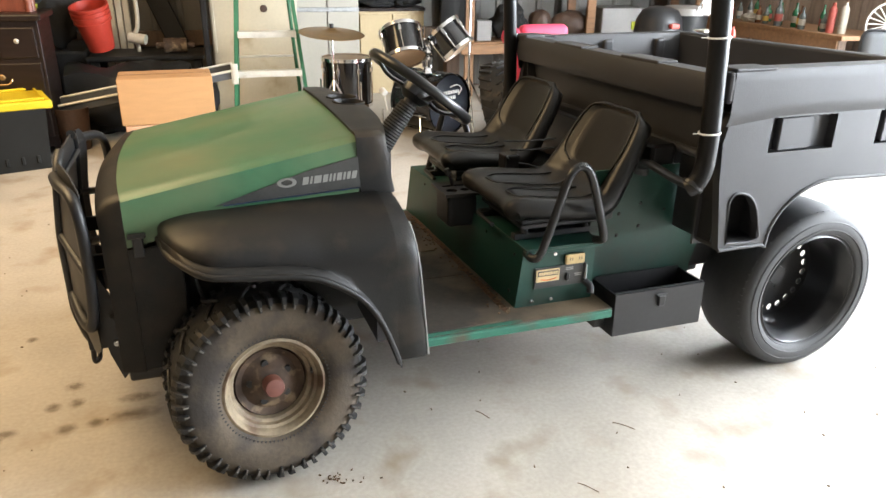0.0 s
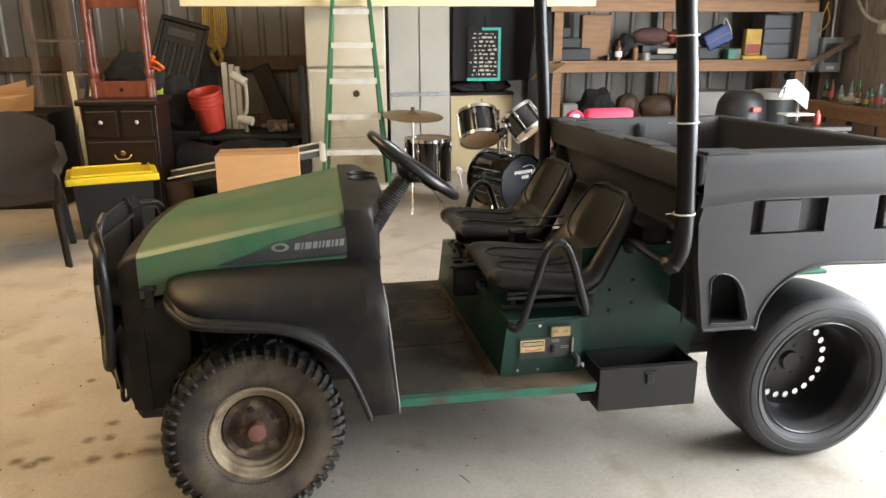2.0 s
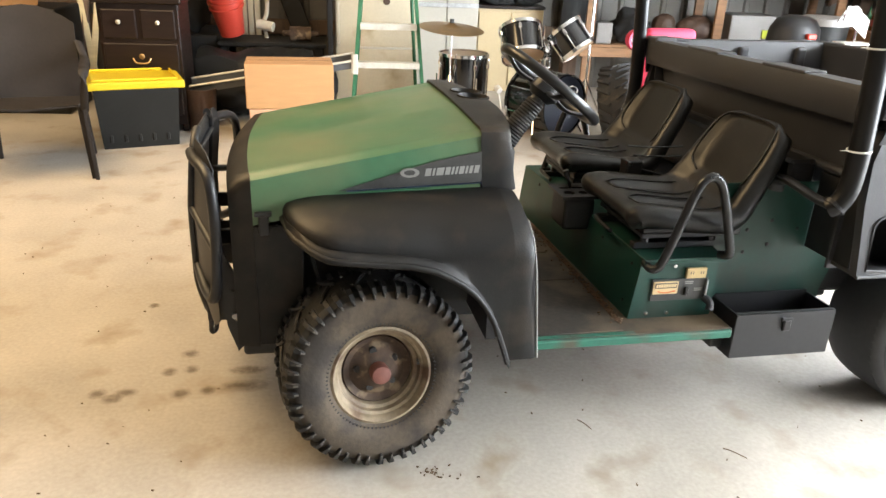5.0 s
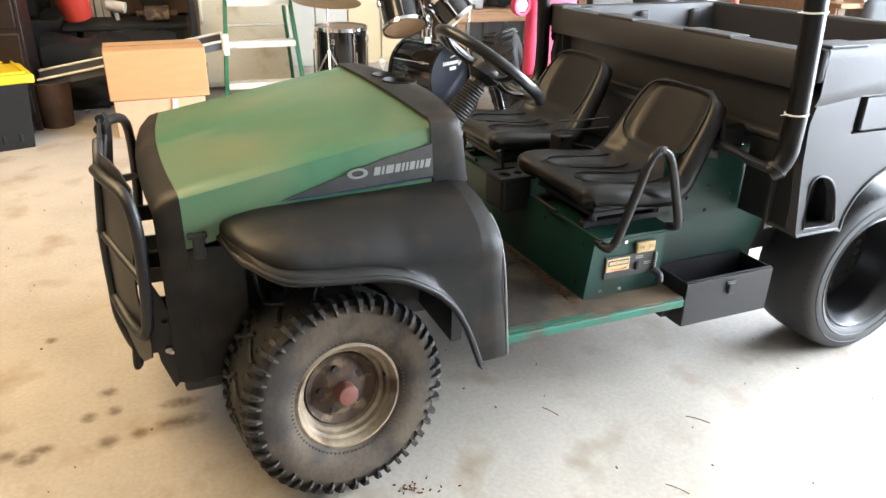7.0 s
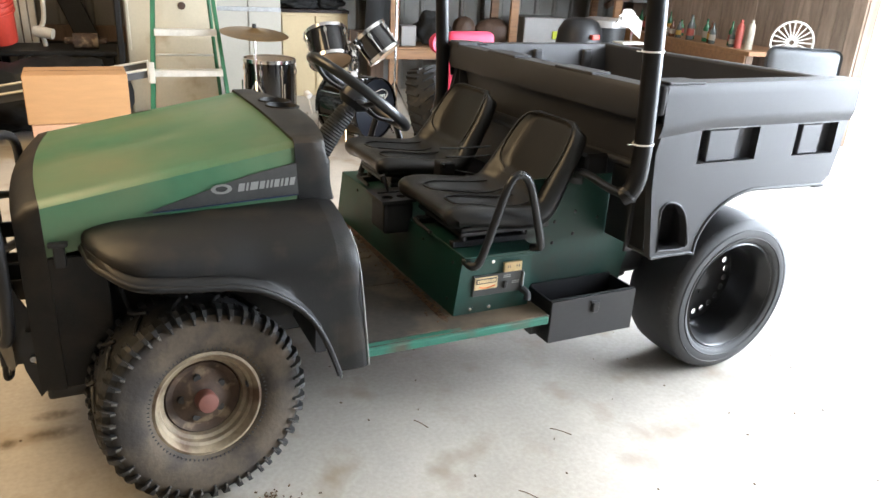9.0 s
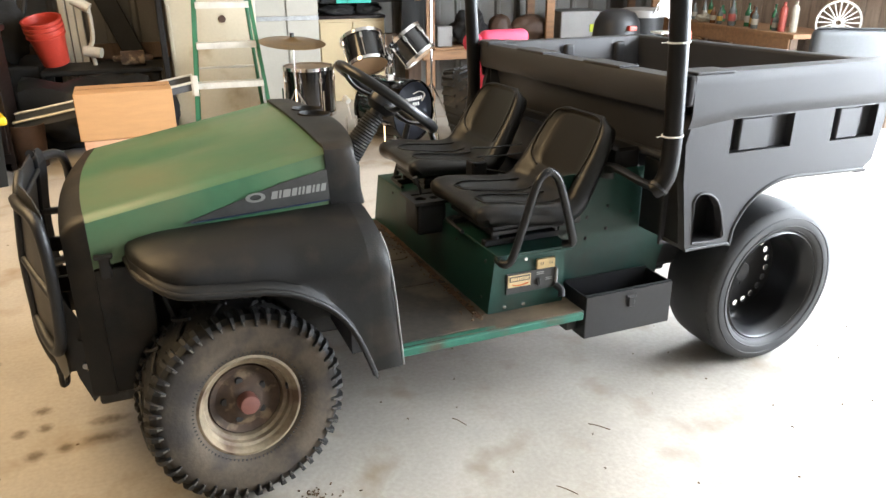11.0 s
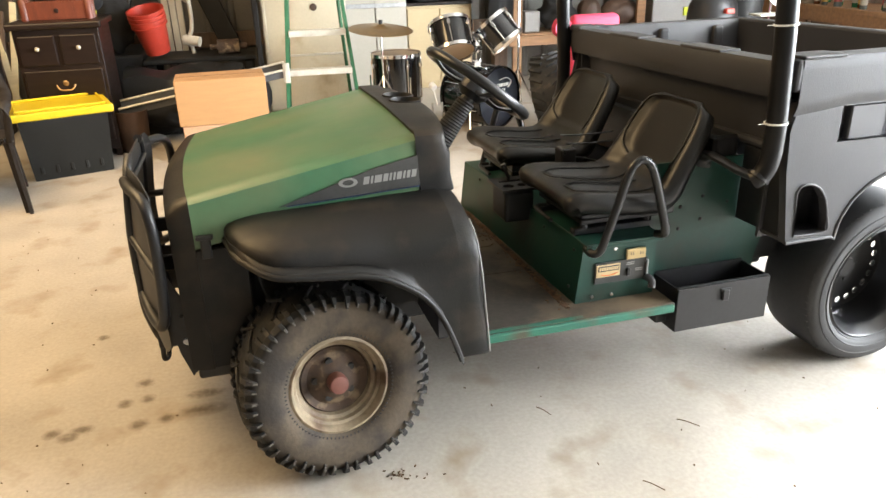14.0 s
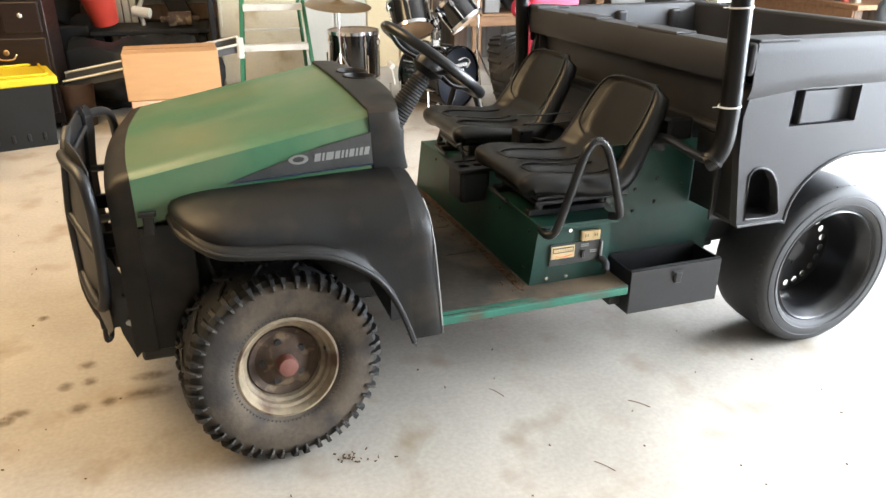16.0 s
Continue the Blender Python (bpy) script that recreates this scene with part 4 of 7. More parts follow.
def seat(v0, dz):
    """Moulded vinyl bucket seat; v0: its middle. The pan and back are one shell with sunken panels."""
    pts = smooth_path([(u, z + dz, w) for u, z, w in SEAT_LINE], 4)
    n = len(pts) - 1

    def hollow(s, t):
        """Depth of the pressed panels: two leg hollows in the cushion, one inset panel in the back."""
        a = abs(t)
        d = 0.0
        if 0.28 < s < 0.52:
            x, y = (s - 0.40) / 0.12, (a - 0.38) / 0.27
            q = (abs(x) ** 4 + abs(y) ** 4) ** 0.25
            d = max(d, 0.019 * min(1.0, max(0.0, (1.0 - q) / 0.30)))
        if 0.60 < s < 0.90:
            x, y = (s - 0.745) / 0.150, a / 0.80
            q = (abs(x) ** 4 + abs(y) ** 4) ** 0.25
            d = max(d, 0.012 * min(1.0, max(0.0, (1.0 - q) / 0.10)))
        return d

    def at(i, t, off=0.0):
        p, q0, q1 = pts[i], pts[max(i - 1, 0)], pts[min(i + 1, n)]
        du, dzz = q1.x - q0.x, q1.y - q0.y
        ln = math.hypot(du, dzz) or 1
        s = i / n
        side = float(np.interp(s, (0.0, 0.50, 0.58, 0.70, 0.84, 0.90, 1.0), (0.008, 0.016, 0.026, 0.014, 0.006, 0.002, 0.0)))
        a = abs(t)
        lift = side * min(1.0, max(0.0, (a - 0.52) / 0.30)) ** 1.5 - 0.034 * max(0.0, (a - 0.88) / 0.12) ** 2 - hollow(s, t) + off
        return Vector((p.x - dzz / ln * lift, v0 + p.z * t, p.y + du / ln * lift))
    own = bmesh.new()
    rings = []
    m = 28
    for i in range(n + 1):
        top = [at(i, -1 + 2 * j / m) for j in range(m + 1)]
        deep = float(np.interp(i / n, (0.0, 0.15, 0.5, 0.65, 1.0), (0.034, 0.046, 0.056, 0.044, 0.030)))
        under = [at(i, (1 - 2 * j / 8) * 0.95, -deep - 0.018 * math.sin(math.pi * j / 8)) for j in range(9)]
        rings.append([own.verts.new(p) for p in top + under])
    k = len(rings[0])
    for a, b in zip(rings, rings[1:]):
        for j in range(k):
            own.faces.new((a[j], a[(j + 1) % k], b[(j + 1) % k], b[j]))
    own.faces.new(rings[0][::-1]), own.faces.new(rings[-1])
    st = part("seat", own, VINYL, car, "black moulded vinyl bucket seat", 70)

    def line_at(s, t, off):
        return at(int(round(s * n)), t, off)
    back = [line_at(s, t, 0.0015) for s, t in ((0.615, -0.55), (0.635, -0.74), (0.70, -0.81), (0.77, -0.82), (0.835, -0.80), (0.878, -0.68), (0.896, -0.40), (0.899, 0.0), (0.896, 0.40), (0.878, 0.68), (0.835, 0.80), (0.77, 0.82), (0.70, 0.81), (0.635, 0.74), (0.615, 0.55))]
    part("piping", tube(back, 0.0032, 8, 4), VINYL, st, "raised moulded seam", 60)
    for sg in (-1, 1):
        leg = [line_at(s, sg * t, 0.001) for s, t in ((0.51, 0.16), (0.44, 0.11), (0.34, 0.12), (0.295, 0.21), (0.283, 0.38), (0.295, 0.55), (0.34, 0.64), (0.44, 0.66), (0.51, 0.62))]
        part("piping", tube(leg, 0.0028, 8, 4), VINYL, st, "raised moulded seam", 60)
    part("seat_pan", box((0.80, v0 - 0.17, 0.5905), (1.08, v0 + 0.17, 0.606 + dz), 0.006), BLACK_STEEL, st)
    part("hinge", box((1.06, v0 - 0.205, 0.59), (1.10, v0 - 0.18, 0.64), 0.005, 1), BLACK_STEEL, st)
    return st


seat(0.345, 0.0)
seat(0.935, 0.012)
part("seat_belt", tube([(1.10, 0.60, 0.64), (1.02, 0.62, 0.66), (0.96, 0.63, 0.668)], 0.014, 8, flat=0.3), DARK_CLOTH, car)
part("belt_buckle", box((0.925, 0.60, 0.635), (0.985, 0.665, 0.705), 0.008), BLACK_PAINT, car, "black seat belt buckle box")

for z, u0 in ((0.752, 0.93), (0.718, 0.955)):
    part("cable", tube([(u0, 0.63, z), (u0 + 0.09, 0.63, z - 0.006), (1.135, 0.62, z - 0.002)], 0.0035, 6), BLACK_STEEL, car, "thin black control cable")

# hip hoops either side of the seats
for v, s in ((0.092, 1), (2 * VC - 0.092, -1)):
    part("hip_hoop", tube([(0.802, v + 0.050 * s, 0.510), (0.806, v + 0.012 * s, 0.505), (0.824, v, 0.518), (0.842, v - 0.004 * s, 0.570), (0.868, v - 0.008 * s, 0.66), (0.893, v - 0.010 * s, 0.745), (0.912, v - 0.010 * s, 0.780), (0.938, v - 0.010 * s, 0.792), (0.964, v - 0.010 * s, 0.776), (0.984, v - 0.010 * s, 0.735), (1.012, v - 0.008 * s, 0.65), (1.038, v - 0.004 * s, 0.565), (1.040, v + 0.004 * s, 0.543), (1.030, v + 0.030 * s, 0.536)], 0.0132, 12), BLACK_PAINT, car, "bent glossy black tube hip restraint", 60)

# steering
sw = part("steering_wheel", lathe([(0.167 + 0.0150 * math.cos(2 * math.pi * k / 10), 0.0150 * math.sin(2 * math.pi * k / 10)) for k in range(10)], 48, pose(0.522, 0.345, 1.005, 0, 37, 0), closed=True), BLACK_PAINT, car, "black steering wheel on a ribbed column boot", 60)
mw = pose(0.522, 0.345, 1.005, 0, 37, 0)
for a in (0.2, 2.94, 4.71):
    part("spoke", tube([mw @ Vector((0.03 * math.cos(a), 0.03 * math.sin(a), -0.02)), mw @ Vector((0.10 * math.cos(a), 0.10 * math.sin(a), -0.025)), mw @ Vector((0.16 * math.cos(a), 0.16 * math.sin(a), 0.0))], 0.013, 8, flat=0.5), BLACK_PAINT, sw, "", 60)
part("wheel_hub", lathe([(0.0, 0.0), (0.045, -0.005), (0.05, -0.03), (0.03, -0.05)], 24, mw), BLACK_PAINT, sw, "", 40)
part("column_boot", lathe([(0.025 + 0.0035 * (k % 2) + 0.0003 * k, -0.06 - 0.0045 * k) for k in range(43)], 24, mw), RUBBER, sw, "ribbed black rubber boot", 40)
part("column", rod(mw @ Vector((0, 0, -0.05)), mw @ Vector((0, 0, -0.33)), 0.022), BLACK_STEEL, sw)

# roll bar posts with pale clamps, each on a curved bracket
for v, s in ((-0.030, 1), (2 * VC + 0.10, -1)):
    bar = part("roll_bar", tube([(1.252, v + 0.020 * s, 0.722), (1.266, v + 0.006 * s, 0.738), (1.280, v, 0.775), (1.285, v, 0.83), (1.282, v, 0.95), (1.262, v + 0.004 * s, 1.25), (1.232, v + 0.018 * s, 1.60), (1.21, v + 0.025 * s, 2.15)], 0.029, 18, 8), ROLL_PAINT, car, "glossy black tubular roll bar post", 60)
    for u, z, vv in ((1.283, 0.892, 0), (1.268, 1.160, 0.002), (1.250, 1.40, 0.01)) if s > 0 else ():
        part("clamp", lathe([(0.029, -0.0022), (0.033, -0.0022), (0.033, 0.0022), (0.029, 0.0022)], 20, pose(u, v + vv * s, z, 0, -3.5, 0), closed=True), WHITE_BAND, bar, "thin pale band")
        part("clamp_tail", box((u - 0.058, v + vv * s - 0.002, z - 0.001), (u - 0.030, v + vv * s + 0.002, z + 0.001)), WHITE_BAND, bar, "pale band tail")
    part("end_collar", lathe([(0.029, -0.006), (0.034, -0.006), (0.034, 0.006), (0.029, 0.006)], 20, pose(1.260, v + 0.012 * s, 0.730, 0, 40, 0), closed=True), BLACK_PAINT, bar)
    part("foot_bracket", tube([(1.258, v + 0.025 * s, 0.728), (1.238, v + 0.075 * s, 0.738), (1.226, v + 0.13 * s, 0.752), (1.222, v + 0.19 * s, 0.758), (1.222, v + 0.225 * s, 0.742), (1.224, v + 0.235 * s, 0.715)], 0.030, 12, flat=0.45), BLACK_STEEL, bar, "curved black steel foot bracket", 60)
part("roll_bar_top", tube([(1.21, -0.005, 2.13), (1.21, 0.09, 2.18), (1.21, 1.25, 2.18), (1.21, 1.355, 2.13)], 0.029, 12), ROLL_PAINT, car, "", 60)

# dump bed
BV0, BV1, BU0, BU1 = -0.045, 1.375, 1.335, 2.145
arc = [(1.535, 0.515)]
for k in range(9):
    a = math.pi - k * math.pi / 2 / 8
    arc.append((1.785 + 0.235 * math.cos(a), 0.505 + 0.208 * math.sin(a)))
side_line = [(BU0 + 0.02, 1.00), (BU0 - 0.01, 0.86), (1.335, 0.74), (1.372, 0.513)] + arc + [(1.86, 0.710), (2.00, 0.706), (BU1 - 0.05, 0.704), (BU1 - 0.012, 0.735), (BU1 + 0.004, 0.84), (BU1 + 0.02, 1.00)]
hole = [(1.395, 0.536), (1.512, 0.536), (1.508, 0.59), (1.490, 0.645), (1.462, 0.682), (1.425, 0.698), (1.398, 0.695), (1.383, 0.675)]


def pocket(u0, u1, z0=0.818, z1=0.925):
    return [(u0, z0), (u1, z0), (u1, z1), (u0, z1)]


bed = part("dump_bed", box((BU0 + 0.03, BV0 + 0.06, 0.775), (BU1, BV1 - 0.06, 0.80), 0.01), BED_PLASTIC, car, "black moulded plastic dump bed with stake pockets")
for v0, BT, sgn in ((BV0, 1.070, 1), (BV1 - 0.03, 1.056, -1)):
    side = part("bed_side", plate(side_line, 0.03, "y", v0, [hole, pocket(1.495, 1.743), pocket(1.915, 2.112)]), BED_PLASTIC, bed, "moulded bed side with recessed pockets")
    for u0, u1 in ((1.495, 1.743), (1.915, 2.112)):
        d = u1 - u0
        part("pocket_back", box((u0 - 0.01, v0 + 0.030, 0.81), (u1 + 0.01, v0 + 0.042, 0.935)), BED_PLASTIC, side)
        part("pocket_rib", box((u0 + 0.16 * d, v0 + (0.006 if sgn > 0 else 0.0), 0.82), (u0 + 0.66 * d, v0 + 0.031, 0.923), 0.004, 1), BED_PLASTIC, side)
    back = v0 + 0.11 if sgn > 0 else v0 - 0.09
    part("hole_liner", box((1.36, back, 0.50), (1.56, back + 0.01, 0.72), 0, 1, box((1.545, min(back, v0 + 0.03), 0.50), (1.555, max(back, v0), 0.72), 0, 1, box((1.37, min(back, v0 + 0.03), 0.515), (1.545, max(back, v0), 0.525)))), BED_PLASTIC, side, "dark step recess")
    part("hole_lip", tube([(u, v0 - 0.001 if sgn > 0 else v0 + 0.031, z) for u, z in hole], 0.004, 8, 3, closed=True), BED_PLASTIC, side, "rolled edge of the step hole")
    part("arch_lip", tube([(u, v0 + 0.001 if sgn > 0 else v0 + 0.029, z) for u, z in [(1.372, 0.515)] + arc + [(1.86, 0.711), (2.00, 0.707), (BU1 - 0.05, 0.705)]], 0.0065, 8, 2), BED_PLASTIC, side, "rolled lower edge")
    part("pin_tab", box((BU1 - 0.07, v0 + 0.004, 0.690), (BU1 - 0.02, v0 + 0.026, 0.7035), 0.004, 1), BED_PLASTIC, side)
    # flared belt and rim
    out = v0 if sgn > 0 else v0 + 0.03
    rows = []
    for i in range(13):
        u = BU0 - 0.01 + (BU1 + 0.03 - BU0) * i / 12
        belt = 0.938 + 0.022 * min(1.0, i / 3)
        rows.append([(u, out - 0.000 * sgn, belt - 0.03), (u, out - 0.009 * sgn, belt - 0.010), (u, out - 0.013 * sgn, belt + 0.012), (u, out - 0.010 * sgn, BT - 0.035), (u, out - 0.012 * sgn, BT - 0.012), (u, out - 0.004 * sgn, BT), (u, out + 0.075 * sgn, BT), (u, out + 0.082 * sgn, BT - 0.012), (u, out + 0.10 * sgn, 0.80)])
    part("bed_rim", thick(loft(rows), 0.005), BED_PLASTIC, side, "rolled top rim", 40)
    for u0, u1 in ((BU0 - 0.01, 1.465),):
        part("rim_cap", box((u0, min(out - 0.012 * sgn, out + 0.085 * sgn), BT - 0.004), (u1, max(out - 0.012 * sgn, out + 0.085 * sgn), BT + 0.005), 0.004), BED_PLASTIC, side)
    for u0 in (1.42, 1.70, 1.98):
        part("inner_post", box((u0, min(out + 0.080 * sgn, out + 0.112 * sgn), 0.80), (u0 + 0.05, max(out + 0.080 * sgn, out + 0.112 * sgn), BT - 0.02), 0.012), BED_PLASTIC, side)
rows = []
for i in range(11):
    v = BV0 + 0.012 + (BV1 - BV0 - 0.024) * i / 10
    t = 1.052
    rows.append([(BU0 + 0.07, v, 0.72), (BU0 + 0.055, v, 0.80), (BU0 + 0.02, v, t - 0.108), (BU0 - 0.02, v, t - 0.103), (BU0 - 0.03, v, t - 0.075), (BU0 - 0.028, v, t - 0.015), (BU0 - 0.02, v, t), (BU0 + 0.05, v, t), (BU0 + 0.06, v, t - 0.015), (BU0 + 0.09, v, 0.80)])
headboard = part("bed_front", thick(loft(rows), 0.005), BED_PLASTIC, bed, "plain bed front wall with a stepped rim", 40)
for v0, v1 in ((0.30, 0.52), (0.80, 1.02)):
    t = 1.052
    part("rim_cap", box((BU0 - 0.024, v0, t - 0.004), (BU0 + 0.055, v1, t + 0.007), 0.004), BED_PLASTIC, headboard)
for v0, v1, t in ((BV0 - 0.010, BV0 + 0.09, 1.066), (BV1 - 0.09, BV1 + 0.010, 1.066)):
    part("corner_block", box((BU0 - 0.028, v0, 0.975), (BU0 + 0.07, v1, t), 0.010), BED_PLASTIC, headboard)
BT = 1.07
part("tailgate", box((BU1 - 0.02, BV0 + 0.02, 0.80), (BU1 + 0.03, BV1 - 0.02, BT - 0.01), 0.012), BED_PLASTIC, bed, "plain black tailgate")
part("dump_hinge", box((1.93, 0.335, 0.56), (2.05, 0.35, 0.735), 0.006, 1, box((1.87, 0.30, 0.56), (2.05, 0.335, 0.575), 0.004, 1)), GREEN_EDGE, bed, "green hinge bracket")
part("bed_beam", box((1.40, 0.30, 0.735), (2.10, 0.36, 0.775), 0.006, 1), GREEN_DARK, bed)

# open steel tool box on the side
tb = part("tool_box", box((1.085, 0.050, 0.210), (1.425, 0.056, 0.360), 0.001, 1), BLACK_STEEL, car, "open black steel tool box hung beside the rear wheel")
part("box_wall", box((1.085, 0.056, 0.210), (1.091, 0.195, 0.360)), BLACK_STEEL, tb)
part("box_wall", box((1.419, 0.056, 0.210), (1.425, 0.195, 0.360)), BLACK_STEEL, tb)
part("box_wall", box((1.091, 0.189, 0.210), (1.419, 0.195, 0.368)), BLACK_STEEL, tb)
part("box_floor", box((1.091, 0.056, 0.210), (1.419, 0.189, 0.216)), BLACK_STEEL, tb)
part("box_flange", box((1.085, 0.056, 0.3605), (1.425, 0.066, 0.3635), 0.001, 1), BLACK_STEEL, tb)
part("hanger", box((1.045, 0.10, 0.225), (1.085, 0.20, 0.255), 0.003, 1), BLACK_STEEL, tb)
part("latch", box((1.245, 0.040, 0.300), (1.270, 0.050, 0.338), 0.003, 1, box((1.238, 0.044, 0.332), (1.277, 0.050, 0.344), 0.002, 1)), BLACK_STEEL, tb, "black steel latch")

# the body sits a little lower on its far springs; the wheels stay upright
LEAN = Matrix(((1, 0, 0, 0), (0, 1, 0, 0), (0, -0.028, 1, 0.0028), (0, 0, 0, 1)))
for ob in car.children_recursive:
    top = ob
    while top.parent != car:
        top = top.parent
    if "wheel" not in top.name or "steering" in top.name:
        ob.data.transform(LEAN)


# ---- things along the back wall, from the left ----
def simple(name, bm, material, label, category, group="", smooth=None):
    return tagged(part(name, bm, material, None, "", smooth), label, category, group)


# resin armchair
ch = thing("armchair", (-1.93, 2.85, 0), 14, "dark brown resin garden armchair", "chair")
rows = []
for i in range(9):
    t = -1 + i / 4
    rows.append([(0.27 * t, -0.24, 0.40 + 0.02 * abs(t)), (0.27 * t, 0.05, 0.38), (0.26 * t, 0.20, 0.39), (0.27 * t, 0.25 - 0.05 * t * t, 0.60), (0.27 * t, 0.32 - 0.06 * t * t, 0.93 - 0.10 * t * t)])
part("seat_shell", thick(loft(rows), 0.012), BROWN_CHAIR, ch, "", 60)
for sx in (-1, 1):
    part("armrest", tube([(0.30 * sx, -0.25, 0.40), (0.32 * sx, -0.26, 0.60), (0.32 * sx, -0.10, 0.63), (0.31 * sx, 0.12, 0.64), (0.28 * sx, 0.24, 0.72)], 0.028, 8, flat=0.5), BROWN_CHAIR, ch, "", 60)
    part("leg", loft([[(0.26 * sx, -0.22, 0.41), (0.31 * sx, -0.22, 0.41), (0.31 * sx, -0.27, 0.41)], [(0.29 * sx, -0.27, 0.0), (0.33 * sx, -0.27, 0.0), (0.33 * sx, -0.31, 0.0)]]), BROWN_CHAIR, ch)
    part("leg", loft([[(0.22 * sx, 0.20, 0.40), (0.27 * sx, 0.20, 0.40), (0.27 * sx, 0.25, 0.40)], [(0.25 * sx, 0.29, 0.0), (0.29 * sx, 0.29, 0.0), (0.29 * sx, 0.33, 0.0)]]), BROWN_CHAIR, ch)
for o in ch.children:
    if o.name.startswith("leg"):
        o.modifiers.new("solid", "SOLIDIFY").thickness = 0.02

# storage tote with a yellow lid
tote = thing("storage_tote", (-1.535, 3.56, 0), 19, "black plastic storage tote with a bright yellow lid", "storage tote")
part("tub", loft([[(-0.24, -0.20, 0.004), (0.24, -0.20, 0.004), (0.24, 0.20, 0.004), (-0.24, 0.20, 0.004), (-0.24, -0.20, 0.004)], [(-0.265, -0.23, 0.40), (0.265, -0.23, 0.40), (0.265, 0.23, 0.40), (-0.265, 0.23, 0.40), (-0.265, -0.23, 0.40)]]), TOTE, tote)
part("tub_base", box((-0.24, -0.20, 0.0), (0.24, 0.20, 0.012), 0.004, 1), TOTE, tote)
for k in range(5):
    part("rib", box((-0.20 + 0.09 * k, -0.216, 0.03), (-0.175 + 0.09 * k, -0.196, 0.085), 0.006, 1, m=Matrix.Rotation(radians(-3.5), 4, "X")), TOTE, tote)
lid = part("lid", box((-0.31, -0.235, 0.395), (0.31, 0.235, 0.448), 0.014, 3), YELLOW, tote, "bright yellow lid")
part("lid_rim", box((-0.27, -0.215, 0.4485), (0.27, -0.200, 0.466), 0.005, 1), YELLOW, lid)
part("lid_rim", box((-0.27, 0.200, 0.4485), (0.27, 0.215, 0.466), 0.005, 1), YELLOW, lid)
part("lid_rim", box((-0.27, -0.200, 0.4485), (-0.255, 0.200, 0.466), 0.005, 1), YELLOW, lid)
part("lid_rim", box((0.255, -0.200, 0.4485), (0.27, 0.200, 0.466), 0.005, 1), YELLOW, lid)

# dresser
dr = thing("dresser", (-1.53, 4.05, 0), 2, "dark stained wooden dresser with white knobs", "dresser")
part("carcass", box((-0.27, -0.22, 0.05), (0.27, 0.24, 0.90), 0.004, 1), DARK_WOOD, dr)
part("top", box((-0.30, -0.26, 0.90), (0.30, 0.25, 0.945), 0.012), DARK_WOOD, dr)
for x in (-0.13, 0.13):
    d = part("drawer", box((x - 0.115, -0.235, 0.66), (x + 0.115, -0.218, 0.86), 0.008), DARK_WOOD, dr)
    part("knob", lathe([(0.006, 0), (0.008, 0.008), (0.016, 0.014), (0.014, 0.022), (0, 0.026)], 16, pose(x, -0.236, 0.775, 90, 0, 0)), WHITE_ENAMEL, d, "white knob", 60)
for z in (0.40, 0.12):
    d = part("drawer", box((-0.25, -0.235, z), (0.25, -0.218, z + 0.23), 0.008), DARK_WOOD, dr)
    part("bail_pull", tube([(-0.06, -0.240, z + 0.13), (-0.04, -0.255, z + 0.10), (0, -0.258, z + 0.095), (0.04, -0.255, z + 0.10), (0.06, -0.240, z + 0.13)], 0.006, 6, bm=lathe([(0.02, 0), (0.012, 0.004), (0, 0.005)], 12, pose(0, -0.236, z + 0.14, 90, 0, 0))), BRONZE, d, "ornate brass pull")
for x in (-0.25, 0.25):
    for y in (-0.20, 0.22):
        part("foot", box((x - 0.02, y - 0.02, 0), (x + 0.02, y + 0.02, 0.05), 0.004, 1), DARK_WOOD, dr)

# upturned red wooden frame on the dresser
fr = thing("wooden_stand", (-1.53, 4.05, 0.945), 2, "reddish wooden stand with turned posts set on the dresser", "stand")
for x in (-0.205, 0.205):
    for y in (-0.05, 0.05):
        part("post", lathe([(0.026, 0.0), (0.026, 0.13), (0.014, 0.145), (0.027, 0.175), (0.028, 0.205), (0.014, 0.24), (0.020, 0.26), (0.016, 0.29), (0.023, 0.42), (0.015, 0.55), (0.026, 0.58), (0.014, 0.61), (0.026, 0.635), (0.026, 0.80), (0.0, 0.80)], 14, pose(x, y, 0)), RED_WOOD, fr, "", 50)
part("rail", box((-0.185, -0.065, 0.0), (0.185, -0.04, 0.12), 0.004, 1), RED_WOOD, fr)
part("rail", box((-0.185, 0.04, 0.0), (0.185, 0.065, 0.12), 0.004, 1), RED_WOOD, fr)
part("ornament", lathe([(0.016, 0), (0.012, 0.004), (0, 0.005)], 14, pose(0, -0.0655, 0.06, 90, 0, 0)), DARK_WOOD, fr)
part("top_rail", box((-0.188, -0.012, 0.66), (0.188, 0.012, 0.72), 0.004, 1), RED_WOOD, fr)


def lump(name, c, size, material, label, category, seed, rough=0.35, group=""):
    bm = bmesh.new()
    bmesh.ops.create_icosphere(bm, subdivisions=4, radius=1.0)
    for v in bm.verts:
        n = noise.noise(v.co * 1.7 + Vector((seed, seed * 2.3, 0))) + 0.5 * noise.noise(v.co * 4.1 + Vector((0, seed, seed)))
        v.co *= 1 + rough * n
        v.co = Vector((v.co.x * size[0], v.co.y * size[1], max(-1.0, v.co.z) * size[2]))
    lowest = min(v.co.z for v in bm.verts)
    for v in bm.verts:
        v.co = v.co + Vector(c) + Vector((0, 0, -lowest))
    return simple(name, bm, material, label, category, group, 80)


